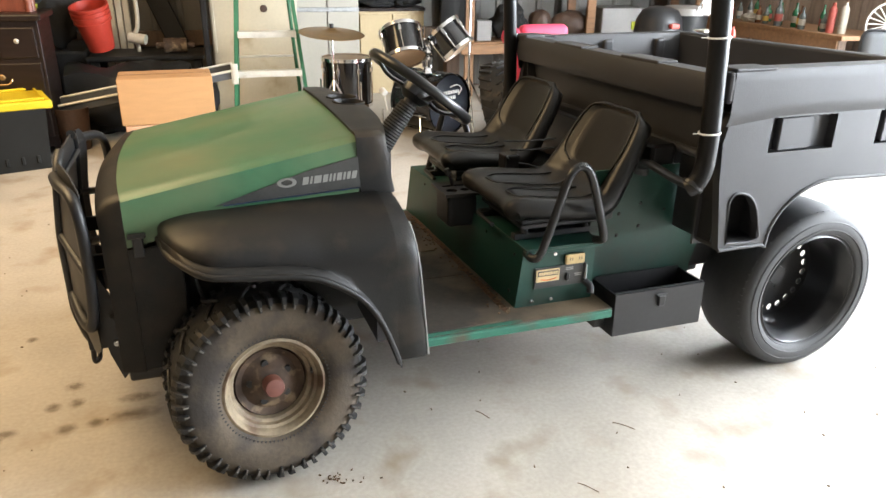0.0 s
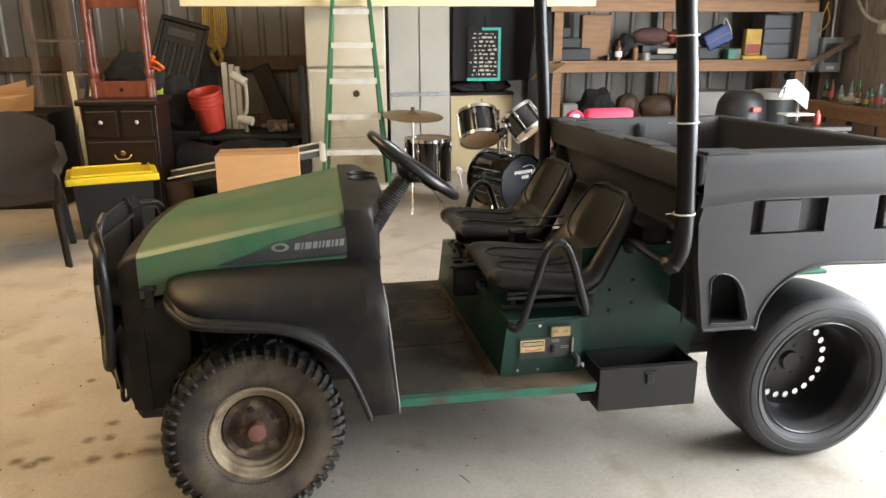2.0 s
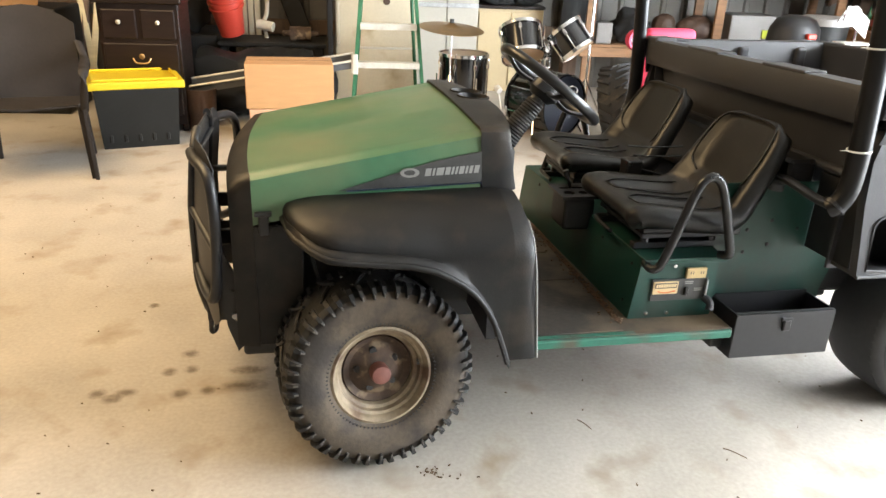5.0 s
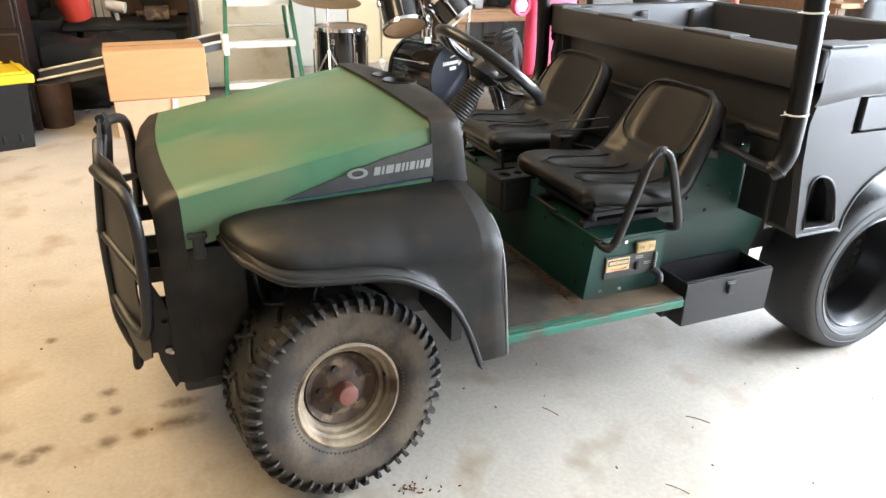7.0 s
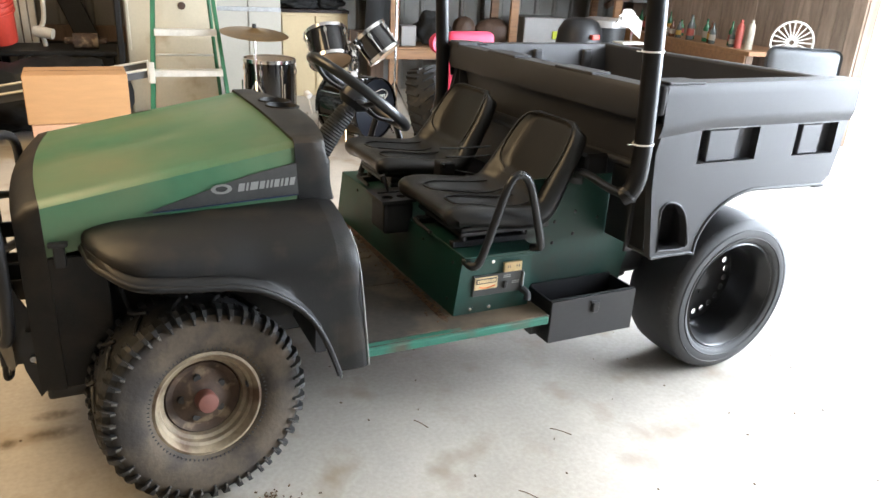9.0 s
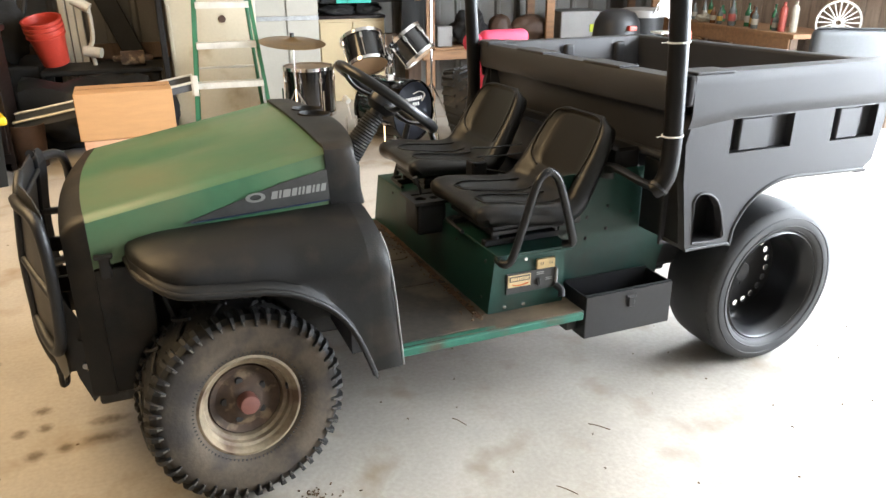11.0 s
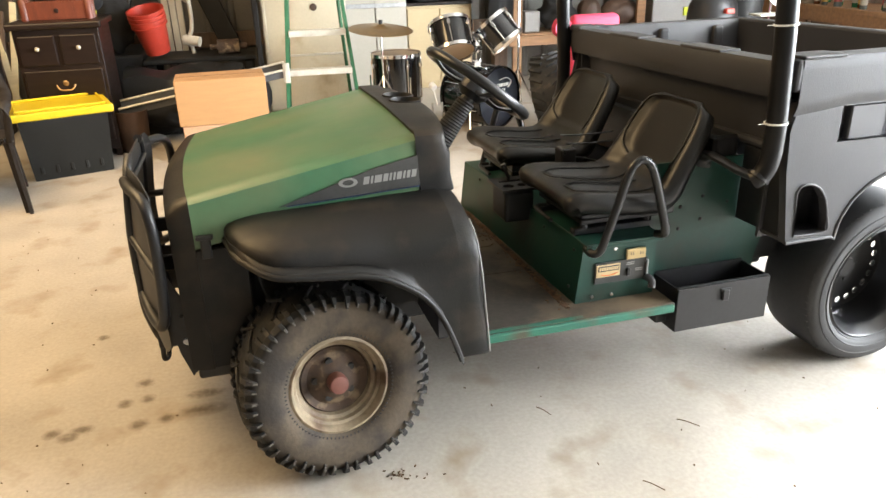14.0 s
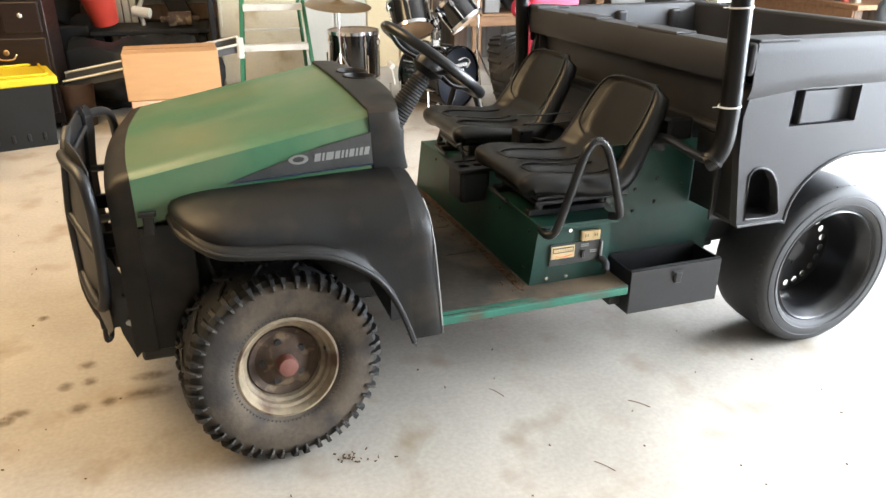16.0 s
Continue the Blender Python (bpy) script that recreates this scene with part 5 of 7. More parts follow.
lump("cloth_bag", (-1.50, 4.24, 0.945), (0.21, 0.09, 0.17), DARK_CLOTH, "crumpled black cloth bag inside the wooden stand", "bag", 3)
glove = bmesh.new()
tube([(-1.325, 4.05, 1.17), (-1.29, 4.03, 1.20), (-1.25, 4.01, 1.205), (-1.20, 4.0, 1.16)], 0.026, 8, 4, glove, flat=0.5)
tube([(-1.325, 4.05, 1.16), (-1.28, 4.03, 1.165), (-1.235, 4.01, 1.15)], 0.022, 8, 4, glove, flat=0.5)
tube([(-1.315, 4.045, 1.18), (-1.285, 4.02, 1.235), (-1.265, 4.01, 1.25)], 0.017, 8, 4, glove, flat=0.6)
simple("work_glove", glove, ORANGE, "bright orange work glove caught on the wooden stand", "glove", smooth=60)
simple("safety_vest", box((-1.53, 4.86, 0.58), (-1.455, 4.90, 1.01), 0.016), HI_VIS, "folded yellow green safety vest", "vest")

# slatted black panel leaning on the wall
pn = thing("slatted_panel", (-1.59, 5.22, 0.60), 4, "black moulded plastic panel with upright ribs leaning on the wall", "panel")
lean = Matrix.Rotation(radians(-14), 4, "X") @ Matrix.Rotation(radians(16), 4, "Y")
part("tray", box((-0.20, 0.0, 0.03), (0.20, 0.014, 0.99), 0.004, 1, m=lean), DARK_PLASTIC, pn)
part("frame_top", box((-0.225, -0.03, 0.96), (0.225, 0.02, 1.01), 0.02, 3, m=lean), DARK_PLASTIC, pn)
part("frame_bottom", box((-0.225, -0.03, 0.0), (0.225, 0.02, 0.05), 0.02, 3, m=lean), DARK_PLASTIC, pn)
for x in (-0.205, 0.205):
    part("frame_side", box((x - 0.02, -0.03, 0.05), (x + 0.02, 0.02, 0.965), 0.015, 3, m=lean), DARK_PLASTIC, pn)
for k in range(4):
    part("rib", box((-0.15 + 0.085 * k, -0.024, 0.10), (-0.105 + 0.085 * k, 0.0, 0.78), 0.010, 2, m=lean), DARK_PLASTIC, pn)
for k in range(12):
    part("vent_bar", box((-0.13 + 0.021 * k, -0.010, 0.84), (-0.120 + 0.021 * k, -0.0005, 0.91), m=lean), GREY_BOX, pn)
lump("backpack", (-1.36, 4.96, 0.58), (0.17, 0.10, 0.24), DARK_CLOTH, "black nylon backpack slumped on the crate", "backpack", 14, 0.3)
simple("support_crate", box((-1.75, 4.82, 0), (-1.16, 5.60, 0.58), 0.02), DARK_PLASTIC, "black plastic crate under the panel", "crate")

# coil of yellow rope on the wall
coil = bmesh.new()
for k in range(6):
    tube([(-1.19 + 0.02 * k + 0.06 * math.cos(a), 5.835 + 0.008 * k, 1.55 + 0.26 * math.sin(a)) for a in np.linspace(0, 2 * math.pi, 14)], 0.007, 6, 3, coil)
tube([(-1.14, 5.85, 1.32), (-1.10, 5.85, 1.20), (-1.14, 5.85, 1.12), (-1.20, 5.85, 1.22), (-1.14, 5.85, 1.30)], 0.022, 8, 4, coil)
simple("rope_coil", coil, ROPE, "coiled yellow rope hung on the wall girt", "rope")

# nested red buckets
for k in range(3):
    b = bmesh.new()
    m = pose(-1.025 - 0.003 * k, 4.80 - 0.008 * k, 0.60 + 0.032 * k, 15, -7, 0)
    lathe([(0.0, 0), (0.098, 0), (0.136, 0.27), (0.146, 0.272), (0.146, 0.285), (0.131, 0.285), (0.094, 0.012), (0, 0.012)], 36, m, b)
    lathe([(0.134, 0.225), (0.143, 0.228), (0.143, 0.236), (0.134, 0.239)], 36, m, b)
    simple("bucket", b, RED_PLASTIC, "red plastic bucket nested in a stack", "bucket", "stacked red buckets", 40)

# white posts, pipe and dark board behind the cartons
for k, x in enumerate((-0.985, -0.925, -0.87)):
    simple("vinyl_post", box((x - 0.024, 5.28 + 0.02 * k, 0.0), (x + 0.024, 5.33 + 0.02 * k, 1.16 - 0.02 * k), 0.004, 1), PVC, "white vinyl fence post standing on end", "fence post", "white posts")
simple("drain_pipe", tube([(-0.84, 4.98, 1.06), (-0.765, 4.98, 1.02), (-0.75, 5.0, 0.92), (-0.76, 5.02, 0.75), (-0.80, 5.02, 0.66), (-0.78, 5.02, 0.60), (-0.77, 5.02, 0.541)], 0.018, 12, bm=rod((-0.83, 4.97, 0.665), (-0.70, 4.93, 0.645), 0.042, bm=rod((-0.86, 4.98, 1.06), (-0.74, 4.96, 0.99), 0.042))), PVC, "white plastic drain pipe with elbows", "pipe", smooth=60)
simple("dark_board", box((-0.09, -0.02, 0.0), (0.09, 0.02, 1.16), 0.008, 1, m=pose(-0.30, 5.62, 0.03, -6, -21, 0)), DARK_PLASTIC, "black board leaning against the wall", "board")
simple("motor_part", rod((-0.56, 4.9, 0.60), (-0.38, 4.9, 0.60), 0.06, bm=rod((-0.62, 4.9, 0.60), (-0.32, 4.9, 0.60), 0.025)), RUST, "dark rusty motor part on the pile", "motor", smooth=40)
simple("work_table", box((-1.15, 4.72, 0.50), (-0.25, 5.25, 0.54), 0.01, 1, box((-1.12, 4.75, 0.0), (-1.06, 4.81, 0.50), 0, 1, box((-0.34, 4.75, 0.0), (-0.28, 4.81, 0.50), 0, 1, box((-1.12, 5.15, 0), (-1.06, 5.21, 0.5), 0, 1, box((-0.34, 5.15, 0), (-0.28, 5.21, 0.5)))))), DARK_PLASTIC, "low dark table under the piled things", "table")

# black plastic scrap in front
rows = []
for i in range(13):
    x = -1.25 + 0.075 * i
    rows.append([(x, 4.28, 0.30), (x, 4.30, 0.46 + 0.03 * math.sin(i * 0.9)), (x, 4.42, 0.52 + 0.025 * math.sin(i * 1.3)), (x, 4.60, 0.50 + 0.03 * math.cos(i * 0.8)), (x, 4.68, 0.40)])
sc = bmesh.new()
loft(rows, sc)
simple("plastic_fairing", thick(sc, 0.02), DARK_PLASTIC, "large black moulded plastic fairing on the pile", "fairing", smooth=50)
lump("scrap_bag", (-1.0, 4.45, 0.0), (0.36, 0.22, 0.18), DARK_CLOTH, "black bag of scrap under the fairing", "bag", 8)
lump("scrap_bag", (-0.45, 4.42, 0.0), (0.26, 0.2, 0.2), DARK_CLOTH, "black bag of scrap behind the cartons", "bag", 11)
simple("brown_bin", lathe([(0.0, 0), (0.10, 0), (0.12, 0.30), (0.11, 0.30), (0.09, 0.02), (0, 0.02)], 20, pose(-1.17, 3.95, 0)), LEATHER, "small brown waste bin beside the tote", "bin", smooth=40)

# metal gutter lying across the pile
gut = []
for t in np.linspace(0, 1, 5):
    p = Vector((-1.24, 3.98, 0.255)).lerp(Vector((-0.03, 4.06, 0.455)), t)
    gut.append([(p.x, p.y - 0.06, p.z + 0.06), (p.x, p.y - 0.05, p.z + 0.065), (p.x, p.y - 0.045, p.z), (p.x, p.y + 0.05, p.z), (p.x, p.y + 0.055, p.z + 0.10)])
gt = thing("gutter", (0, 0, 0), 0, "length of white metal gutter lying across the pile", "gutter")
part("channel", thick(loft(gut), 0.004), GREY_BOX, gt)
for k in (0, 4):
    part("rolled_edge", rod(gut[0][k], gut[-1][k], 0.009, seg=8), ALUMINIUM, gt, "white rolled edge")
part("end_piece", box((-0.045, 3.99, 0.42), (-0.035, 4.12, 0.56), 0.003, 1, box((-0.035, 3.985, 0.415), (0.005, 3.993, 0.565), 0.003, 1)), ALUMINIUM, gt, "bent white end")

# cartons
def carton(place, turn, size, material, label, flap):
    c = thing("carton", place, turn, label, "carton", "stacked cartons")
    x, y, z = size[0] / 2, size[1] / 2, size[2]
    part("body", box((-x, -y, 0), (x, y, z), 0.004, 1), material, c)
    part("tape", box((-x + 0.01, -0.028, z + 0.0005), (x - 0.01, 0.028, z + 0.002)), material, c, "brown packing tape")
    part("seam", box((-x * 0.98, -0.003, z + 0.001), (x * 0.98, 0.003, z + 0.003)), LEATHER, c)
    if flap:
        part("flap", box((x * 0.2, -y - 0.012, z - 0.10), (x * 0.32, -y - 0.001, z), 0.002, 1, m=Matrix.Rotation(radians(4), 4, "Y")), WHITE_PAPER, c, "torn pale flap")
    return c


carton((-0.50, 3.72, 0.0), 5, (0.56, 0.36, 0.235), CARDBOARD_PALE, "pale pinkish cardboard carton under another", True)
carton((-0.49, 3.72, 0.2385), 4, (0.61, 0.36, 0.31), CARDBOARD, "brown cardboard carton stacked on another", False)

# refrigerator
rf = thing("refrigerator", (0.18, 5.15, 0), 0, "old cream refrigerator with a freezer on top", "refrigerator")
part("cabinet", box((-0.35, -0.36, 0.02), (0.35, 0.34, 1.70), 0.012), CREAM, rf)
part("fridge_door", box((-0.35, -0.425, 0.06), (0.35, -0.365, 1.12), 0.012), CREAM, rf, "lower cream door")
part("freezer_door", box((-0.35, -0.425, 1.135), (0.35, -0.365, 1.69), 0.012), CREAM, rf, "upper cream door")
part("trim_strip", box((-0.33, -0.429, 1.09), (0.33, -0.4255, 1.11)), ALUMINIUM, rf)
part("handle", box((-0.345, -0.455, 0.55), (-0.315, -0.425, 1.02), 0.008), CREAM, rf)
part("badge", lathe([(0.03, 0), (0.028, 0.006), (0, 0.007)], 20, pose(0.08, -0.4255, 0.90, 90, 0, 0)), LEATHER, rf)
# Near-black strip in place of an open gap; its darkness is the gap's shade.
simple("dark_gap_strip", box((-0.235, 4.60, 0.35), (-0.19, 4.68, 1.15), 0.01), DARK_CLOTH, "dark strip standing in for the shaded gap beside the refrigerator", "cloth")

# stepladder
ld = thing("stepladder", (0.245, 4.12, 0), 0, "green fibreglass stepladder with pale aluminium steps", "stepladder")


def rail_x(z, s):
    return s * (0.295 - 0.085 * z)


def rail_y(z):
    return 0.02 + 0.21 * z - 0.10


for s in (-1, 1):
    part("front_rail", loft([[(rail_x(z, s) - 0.013, rail_y(z) - 0.03, z), (rail_x(z, s) + 0.013, rail_y(z) - 0.03, z), (rail_x(z, s) + 0.013, rail_y(z) + 0.03, z), (rail_x(z, s) - 0.013, rail_y(z) + 0.03, z), (rail_x(z, s) - 0.013, rail_y(z) - 0.03, z)] for z in (0.0, 0.9, 1.8)]), LADDER, ld)
    part("rear_rail", rod((s * 0.27, 0.40, 0.0), (s * 0.14, 0.28, 1.75), 0.014, seg=8), LADDER, ld)
for z in (0.195, 0.48, 0.765, 1.05, 1.335, 1.60):
    st = part("step", box((rail_x(z, -1) + 0.012, rail_y(z) - 0.045, z - 0.018), (rail_x(z, 1) - 0.012, rail_y(z) + 0.045, z + 0.010), 0.003, 1), ALUMINIUM, ld)
    part("step_lip", box((rail_x(z, -1) + 0.012, rail_y(z) - 0.050, z - 0.034), (rail_x(z, 1) - 0.012, rail_y(z) - 0.046, z + 0.010)), ALUMINIUM, st)
part("rear_brace", rod((-0.22, 0.365, 0.55), (0.22, 0.365, 0.55), 0.01, seg=8), ALUMINIUM, ld)
part("top_cap", box((-0.17, 0.20, 1.78), (0.17, 0.34, 1.83), 0.01), LADDER, ld)

# tall white cabinet
wc = thing("tall_cabinet", (0.89, 5.78, 0), 0, "tall white steel cabinet with double doors", "cabinet")
part("body", box((-0.31, -0.15, 0.0), (0.31, 0.10, 1.75), 0.005, 1), WHITE_ENAMEL, wc)
for z0, z1 in ((0.05, 0.80), (0.84, 1.73)):
    for s in (-1, 1):
        part("door", box((0.006 if s > 0 else -0.305, -0.172, z0), (0.305 if s > 0 else -0.006, -0.154, z1), 0.004, 1), WHITE_ENAMEL, wc)
part("split_trim", box((-0.31, -0.176, 0.80), (0.31, -0.152, 0.84), 0.003, 1), STEEL, wc)

# low cream cabinet with dark clutter on it
lc = thing("low_cabinet", (1.53, 5.76, 0), 0, "cream painted low cabinet behind the drums", "cabinet")
part("body", box((-0.33, -0.12, 0.0), (0.33, 0.10, 0.80), 0.005, 1), CREAM_YELLOW, lc)
for s in (-1, 1):
    part("door", box((0.006 if s > 0 else -0.32, -0.138, 0.05), (0.32 if s > 0 else -0.006, -0.122, 0.77), 0.004, 1), CREAM_YELLOW, lc)
part("top", box((-0.34, -0.14, 0.80), (0.34, 0.10, 0.83), 0.004, 1), DARK_WOOD, lc)
lump("folded_tarp", (1.42, 5.72, 0.83), (0.18, 0.10, 0.05), DARK_CLOTH, "folded dark tarp on the low cabinet", "tarp", 5)
lump("black_bag", (1.68, 5.72, 0.83), (0.14, 0.10, 0.07), DARK_CLOTH, "black bag on the low cabinet", "bag", 6)

# hanging jackets and a teal-edged shopping bag
simple("hanging_jacket", thick(loft([[(1.22 + 0.085 * i + 0.015 * math.sin(i * 2.1), 5.62 + 0.03 * math.sin(i * 1.7), z) for i in range(12)] for z in (0.95, 1.15, 1.35, 1.55, 1.70, 1.78)]), 0.04), DARK_CLOTH, "black jackets hung close together on the wall", "jacket", smooth=70)
simple("hanging_coat", thick(loft([[(1.98 + 0.035 * i * (1 if z > 1.3 else 1.25), 5.35 + 0.03 * math.sin(i * 1.7 + z * 3), z) for i in range(6)] for z in (0.50, 0.8, 1.1, 1.35, 1.55, 1.72)]), 0.05), DARK_CLOTH, "long black coat hung from the shelf post", "coat", smooth=70)
sb = thing("shopping_bag", (1.54, 5.555, 0.95), 0, "black shopping bag with white script and a teal border", "bag")
part("bag", box((-0.17, 0.0, 0.0), (0.17, 0.03, 0.52), 0.008), DARK_CLOTH, sb)
part("border", box((-0.17, -0.004, 0.0), (0.17, -0.0005, 0.03)), TEAL, sb)
part("border", box((0.145, -0.004, 0.03), (0.17, -0.0005, 0.52)), TEAL, sb)
part("border", box((-0.02, -0.004, 0.495), (0.145, -0.0005, 0.52)), TEAL, sb)
part("strap", tube([(-0.03, 0.015, 0.51), (0.0, 0.015, 0.65), (0.03, 0.015, 0.51)], 0.008, 6), DARK_CLOTH, sb)
random.seed(41)
for k in range(11):
    x = -0.145 + 0.05 * random.random()
    while x < 0.11:
        w = random.uniform(0.015, 0.05)
        part("print_mark", box((x, -0.0025, 0.055 + 0.04 * k), (min(x + w, 0.135), -0.0006, 0.055 + 0.04 * k + random.uniform(0.008, 0.024))), OLD_PAPER, sb)
        x += w + random.uniform(0.008, 0.03)

# ---- drum kit ----
def drum(name, place, rot, r, h, top, bottom, label, lugs=6, legs=False):
    d = thing(name, place, 0, label, "drum", "drum kit")
    m = pose(0, 0, 0, *rot)
    part("shell", lathe([(r, -h / 2), (r, h / 2)], 40, m), DRUM_BLACK, d, "", 60)
    for z, mt in ((h / 2, top), (-h / 2, bottom)):
        part("head", lathe([(0, z * 1.01), (r * 0.99, z * 1.01)], 40, m), mt, d)
        part("hoop", lathe([(r + 0.002, z - 0.012), (r + 0.012, z - 0.012), (r + 0.012, z + 0.014), (r + 0.002, z + 0.014)], 40, m, closed=True), CHROME if r < 0.22 else DRUM_BLACK, d, "", 40)
    for k in range(lugs):
        a = 2 * math.pi * k / lugs + 0.3
        part("lug", rod(m @ Vector(((r + 0.014) * math.cos(a), (r + 0.014) * math.sin(a), -h * 0.44)), m @ Vector(((r + 0.014) * math.cos(a), (r + 0.014) * math.sin(a), h * 0.44)), 0.005, seg=6, bm=box((-0.012, -0.012, -0.02), (0.012, 0.012, 0.02), 0.004, 1, m=m @ Matrix.Rotation(a, 4, "Z") @ Matrix.Translation((r + 0.01, 0, h * 0.28)))), CHROME, d)
    if legs:
        for k in range(3):
            a = 2 * math.pi * k / 3 + 0.9
            part("leg", rod(((r + 0.02) * math.cos(a), (r + 0.02) * math.sin(a), -place[2]), ((r + 0.02) * math.cos(a), (r + 0.02) * math.sin(a), 0.02), 0.007, seg=8), CHROME, d)
    return d


drum("floor_tom", (0.86, 4.25, 0.37), (0, 0, 0), 0.195, 0.36, DRUM_HEAD, DRUM_HEAD, "black floor tom on chrome legs", 8, True)
bd = drum("bass_drum", (1.475, 3.92, 0.2435), (90, 0, 32), 0.230, 0.40, DRUM_BLUE, DRUM_HEAD, "black bass drum with a printed dark front head", 8)

for count, dy, dx in ((10, 0.095, 0.03), (4, 0.053, 0.05)):
    mark_bars([0.014] * count, 0.026, pose(0, 0, 0, 90, 0, 32) @ Matrix.Translation((dx - 0.02, dy, 0.206)), WHITE_PAPER, bd, 0.0, 0.22, 0.0006)
part("swoosh", tube([pose(0, 0, 0, 90, 0, 32) @ Vector(p) for p in ((0.0, 0.135, 0.206), (0.08, 0.145, 0.206), (0.135, 0.112, 0.206), (0.10, 0.068, 0.206))], 0.009, 6, flat=0.3), WHITE_PAPER, bd)
for s in (-1, 1):
    part("spur", rod(pose(0, 0, 0, 0, 0, 32) @ Vector((s * 0.20, -0.08, -0.05)), pose(0, 0, 0, 0, 0, 32) @ Vector((s * 0.28, -0.16, -0.2425)), 0.009, seg=8), CHROME, bd)
drum("rack_tom", (1.235, 3.85, 0.695), (-34, -4, 0), 0.155, 0.22, DRUM_HEAD, DRUM_HEAD, "black rack tom tilted toward the player", 6)
drum("rack_tom", (1.575, 3.72, 0.745), (-22, -36, 0), 0.132, 0.19, DRUM_HEAD, DRUM_HEAD, "black rack tom tilted steeply on its bracket", 6)
tm = thing("tom_mount", (1.43, 3.84, 0.470), 0, "chrome double tom holder on the bass drum", "drum hardware", "drum kit")
part("stem", rod((0, 0, 0), (0, 0, 0.22), 0.014), CHROME, tm)
part("arm", tube([(0, 0, 0.20), (-0.05, 0.03, 0.24), (-0.10, 0.05, 0.18)], 0.011, 8), CHROME, tm)
part("arm", tube([(0, 0, 0.20), (0.05, 0.0, 0.26), (0.10, 0.0, 0.27)], 0.011, 8), CHROME, tm)
part("clamp", box((-0.025, -0.025, 0.16), (0.025, 0.025, 0.22), 0.008), CHROME, tm)
part("clamp", box((-0.03, -0.02, 0.0), (0.03, 0.02, 0.06), 0.008), CHROME, tm)
for x, y, z, r in ((-0.06, -0.03, 0.26, 0.022), (0.06, -0.04, 0.30, 0.022), (0.0, -0.03, 0.13, 0.018)):
    part("wing_bolt", rod((x - 0.03, y, z), (x + 0.03, y, z + 0.01), 0.007, seg=8, bm=lathe([(0.0, -0.02), (r * 0.7, -0.018), (r, 0.0), (r * 0.7, 0.018), (0.0, 0.02)], 14, pose(x, y, z))), CHROME, tm, "", 40)
part("post", rod((-0.035, 0.0, 0.05), (-0.035, 0.0, 0.36), 0.010, seg=10), CHROME, tm)
part("post", rod((0.035, 0.0, 0.05), (0.035, 0.0, 0.34), 0.010, seg=10), CHROME, tm)


def cymbal(place, r, tilt, top, label):
    c = thing("cymbal_stand", (place[0], place[1], 0), 0, label, "cymbal", "drum kit")
    m = pose(0, 0, top, *tilt)
    part("cymbal", lathe([(0.0, 0.022), (0.02, 0.020), (0.045, 0.004), (0.10, -0.002), (r, -0.022), (r, -0.0235), (0.10, -0.004), (0, 0.0)], 40, m), BRONZE, c, "worn bronze cymbal", 40)
    part("tube", rod((0, 0, 0.25), (0, 0, top + 0.05), 0.009, seg=10), CHROME, c)
    part("wing_nut", rod((0, 0, top + 0.02), (0, 0, top + 0.05), 0.016, seg=8), BLACK_STEEL, c)
    for k in range(3):
        a = 2 * math.pi * k / 3 + 0.4
        part("leg", tube([(0, 0, 0.42), (0.12 * math.cos(a), 0.12 * math.sin(a), 0.22), (0.27 * math.cos(a), 0.27 * math.sin(a), 0.008)], 0.008, 6), CHROME, c)
    return c


cymbal((0.72, 4.02), 0.25, (6, 3, 0), 0.79, "bronze cymbal on a chrome tripod stand")
cymbal((1.80, 3.95), 0.15, (0, -26, 0), 1.14, "tilted bronze cymbal on a chrome boom stand")
pd = thing("kick_pedal", (1.05, 3.95, 0), 25, "chrome and black kick drum pedal", "drum pedal", "drum kit")
part("footboard", box((-0.04, -0.12, 0.02), (0.04, 0.12, 0.03), 0.004, 1, m=Matrix.Rotation(radians(-12), 4, "X")), STEEL, pd)
part("post", rod((-0.05, -0.13, 0), (-0.05, -0.13, 0.22), 0.008, seg=8), CHROME, pd)
part("post", rod((0.05, -0.13, 0), (0.05, -0.13, 0.22), 0.008, seg=8), CHROME, pd)
part("beater", rod((0, -0.13, 0.20), (0, -0.08, 0.34), 0.006, seg=8, bm=rod((-0.0, -0.10, 0.33), (0.0, -0.06, 0.35), 0.025)), WHITE_PAPER, pd)

# ---- tyres and the pink kart seat behind the bed ----
def loose_tyre(place, rot, R, W, r, label):
    t = thing("knobby_tyre", place, 0, label, "tyre", "stored tyres")
    m = pose(0, 0, 0, *rot)
    part("carcass", lathe(tyre_profile(R, W, r), 40, m, closed=True), RUBBER, t, "", 50)
    lug = bmesh.new()
    for k in range(24):
        for s in (-1, 1):
            box((-0.012, -0.006, -0.05), (0.012, 0.016, 0.05), 0, 1, lug, m @ Matrix.Rotation(2 * math.pi * (k + 0.25 * s) / 24, 4, "Z") @ Matrix.Translation((R - 0.004, 0, s * W * 0.26)) @ Matrix.Rotation(radians(90), 4, "Z") @ Matrix.Rotation(radians(180), 4, "Z") @ Matrix.Rotation(radians(s * 30), 4, "Y"))
    tagged(part("tread", lug, RUBBER, t), kind="stuff")
    return t


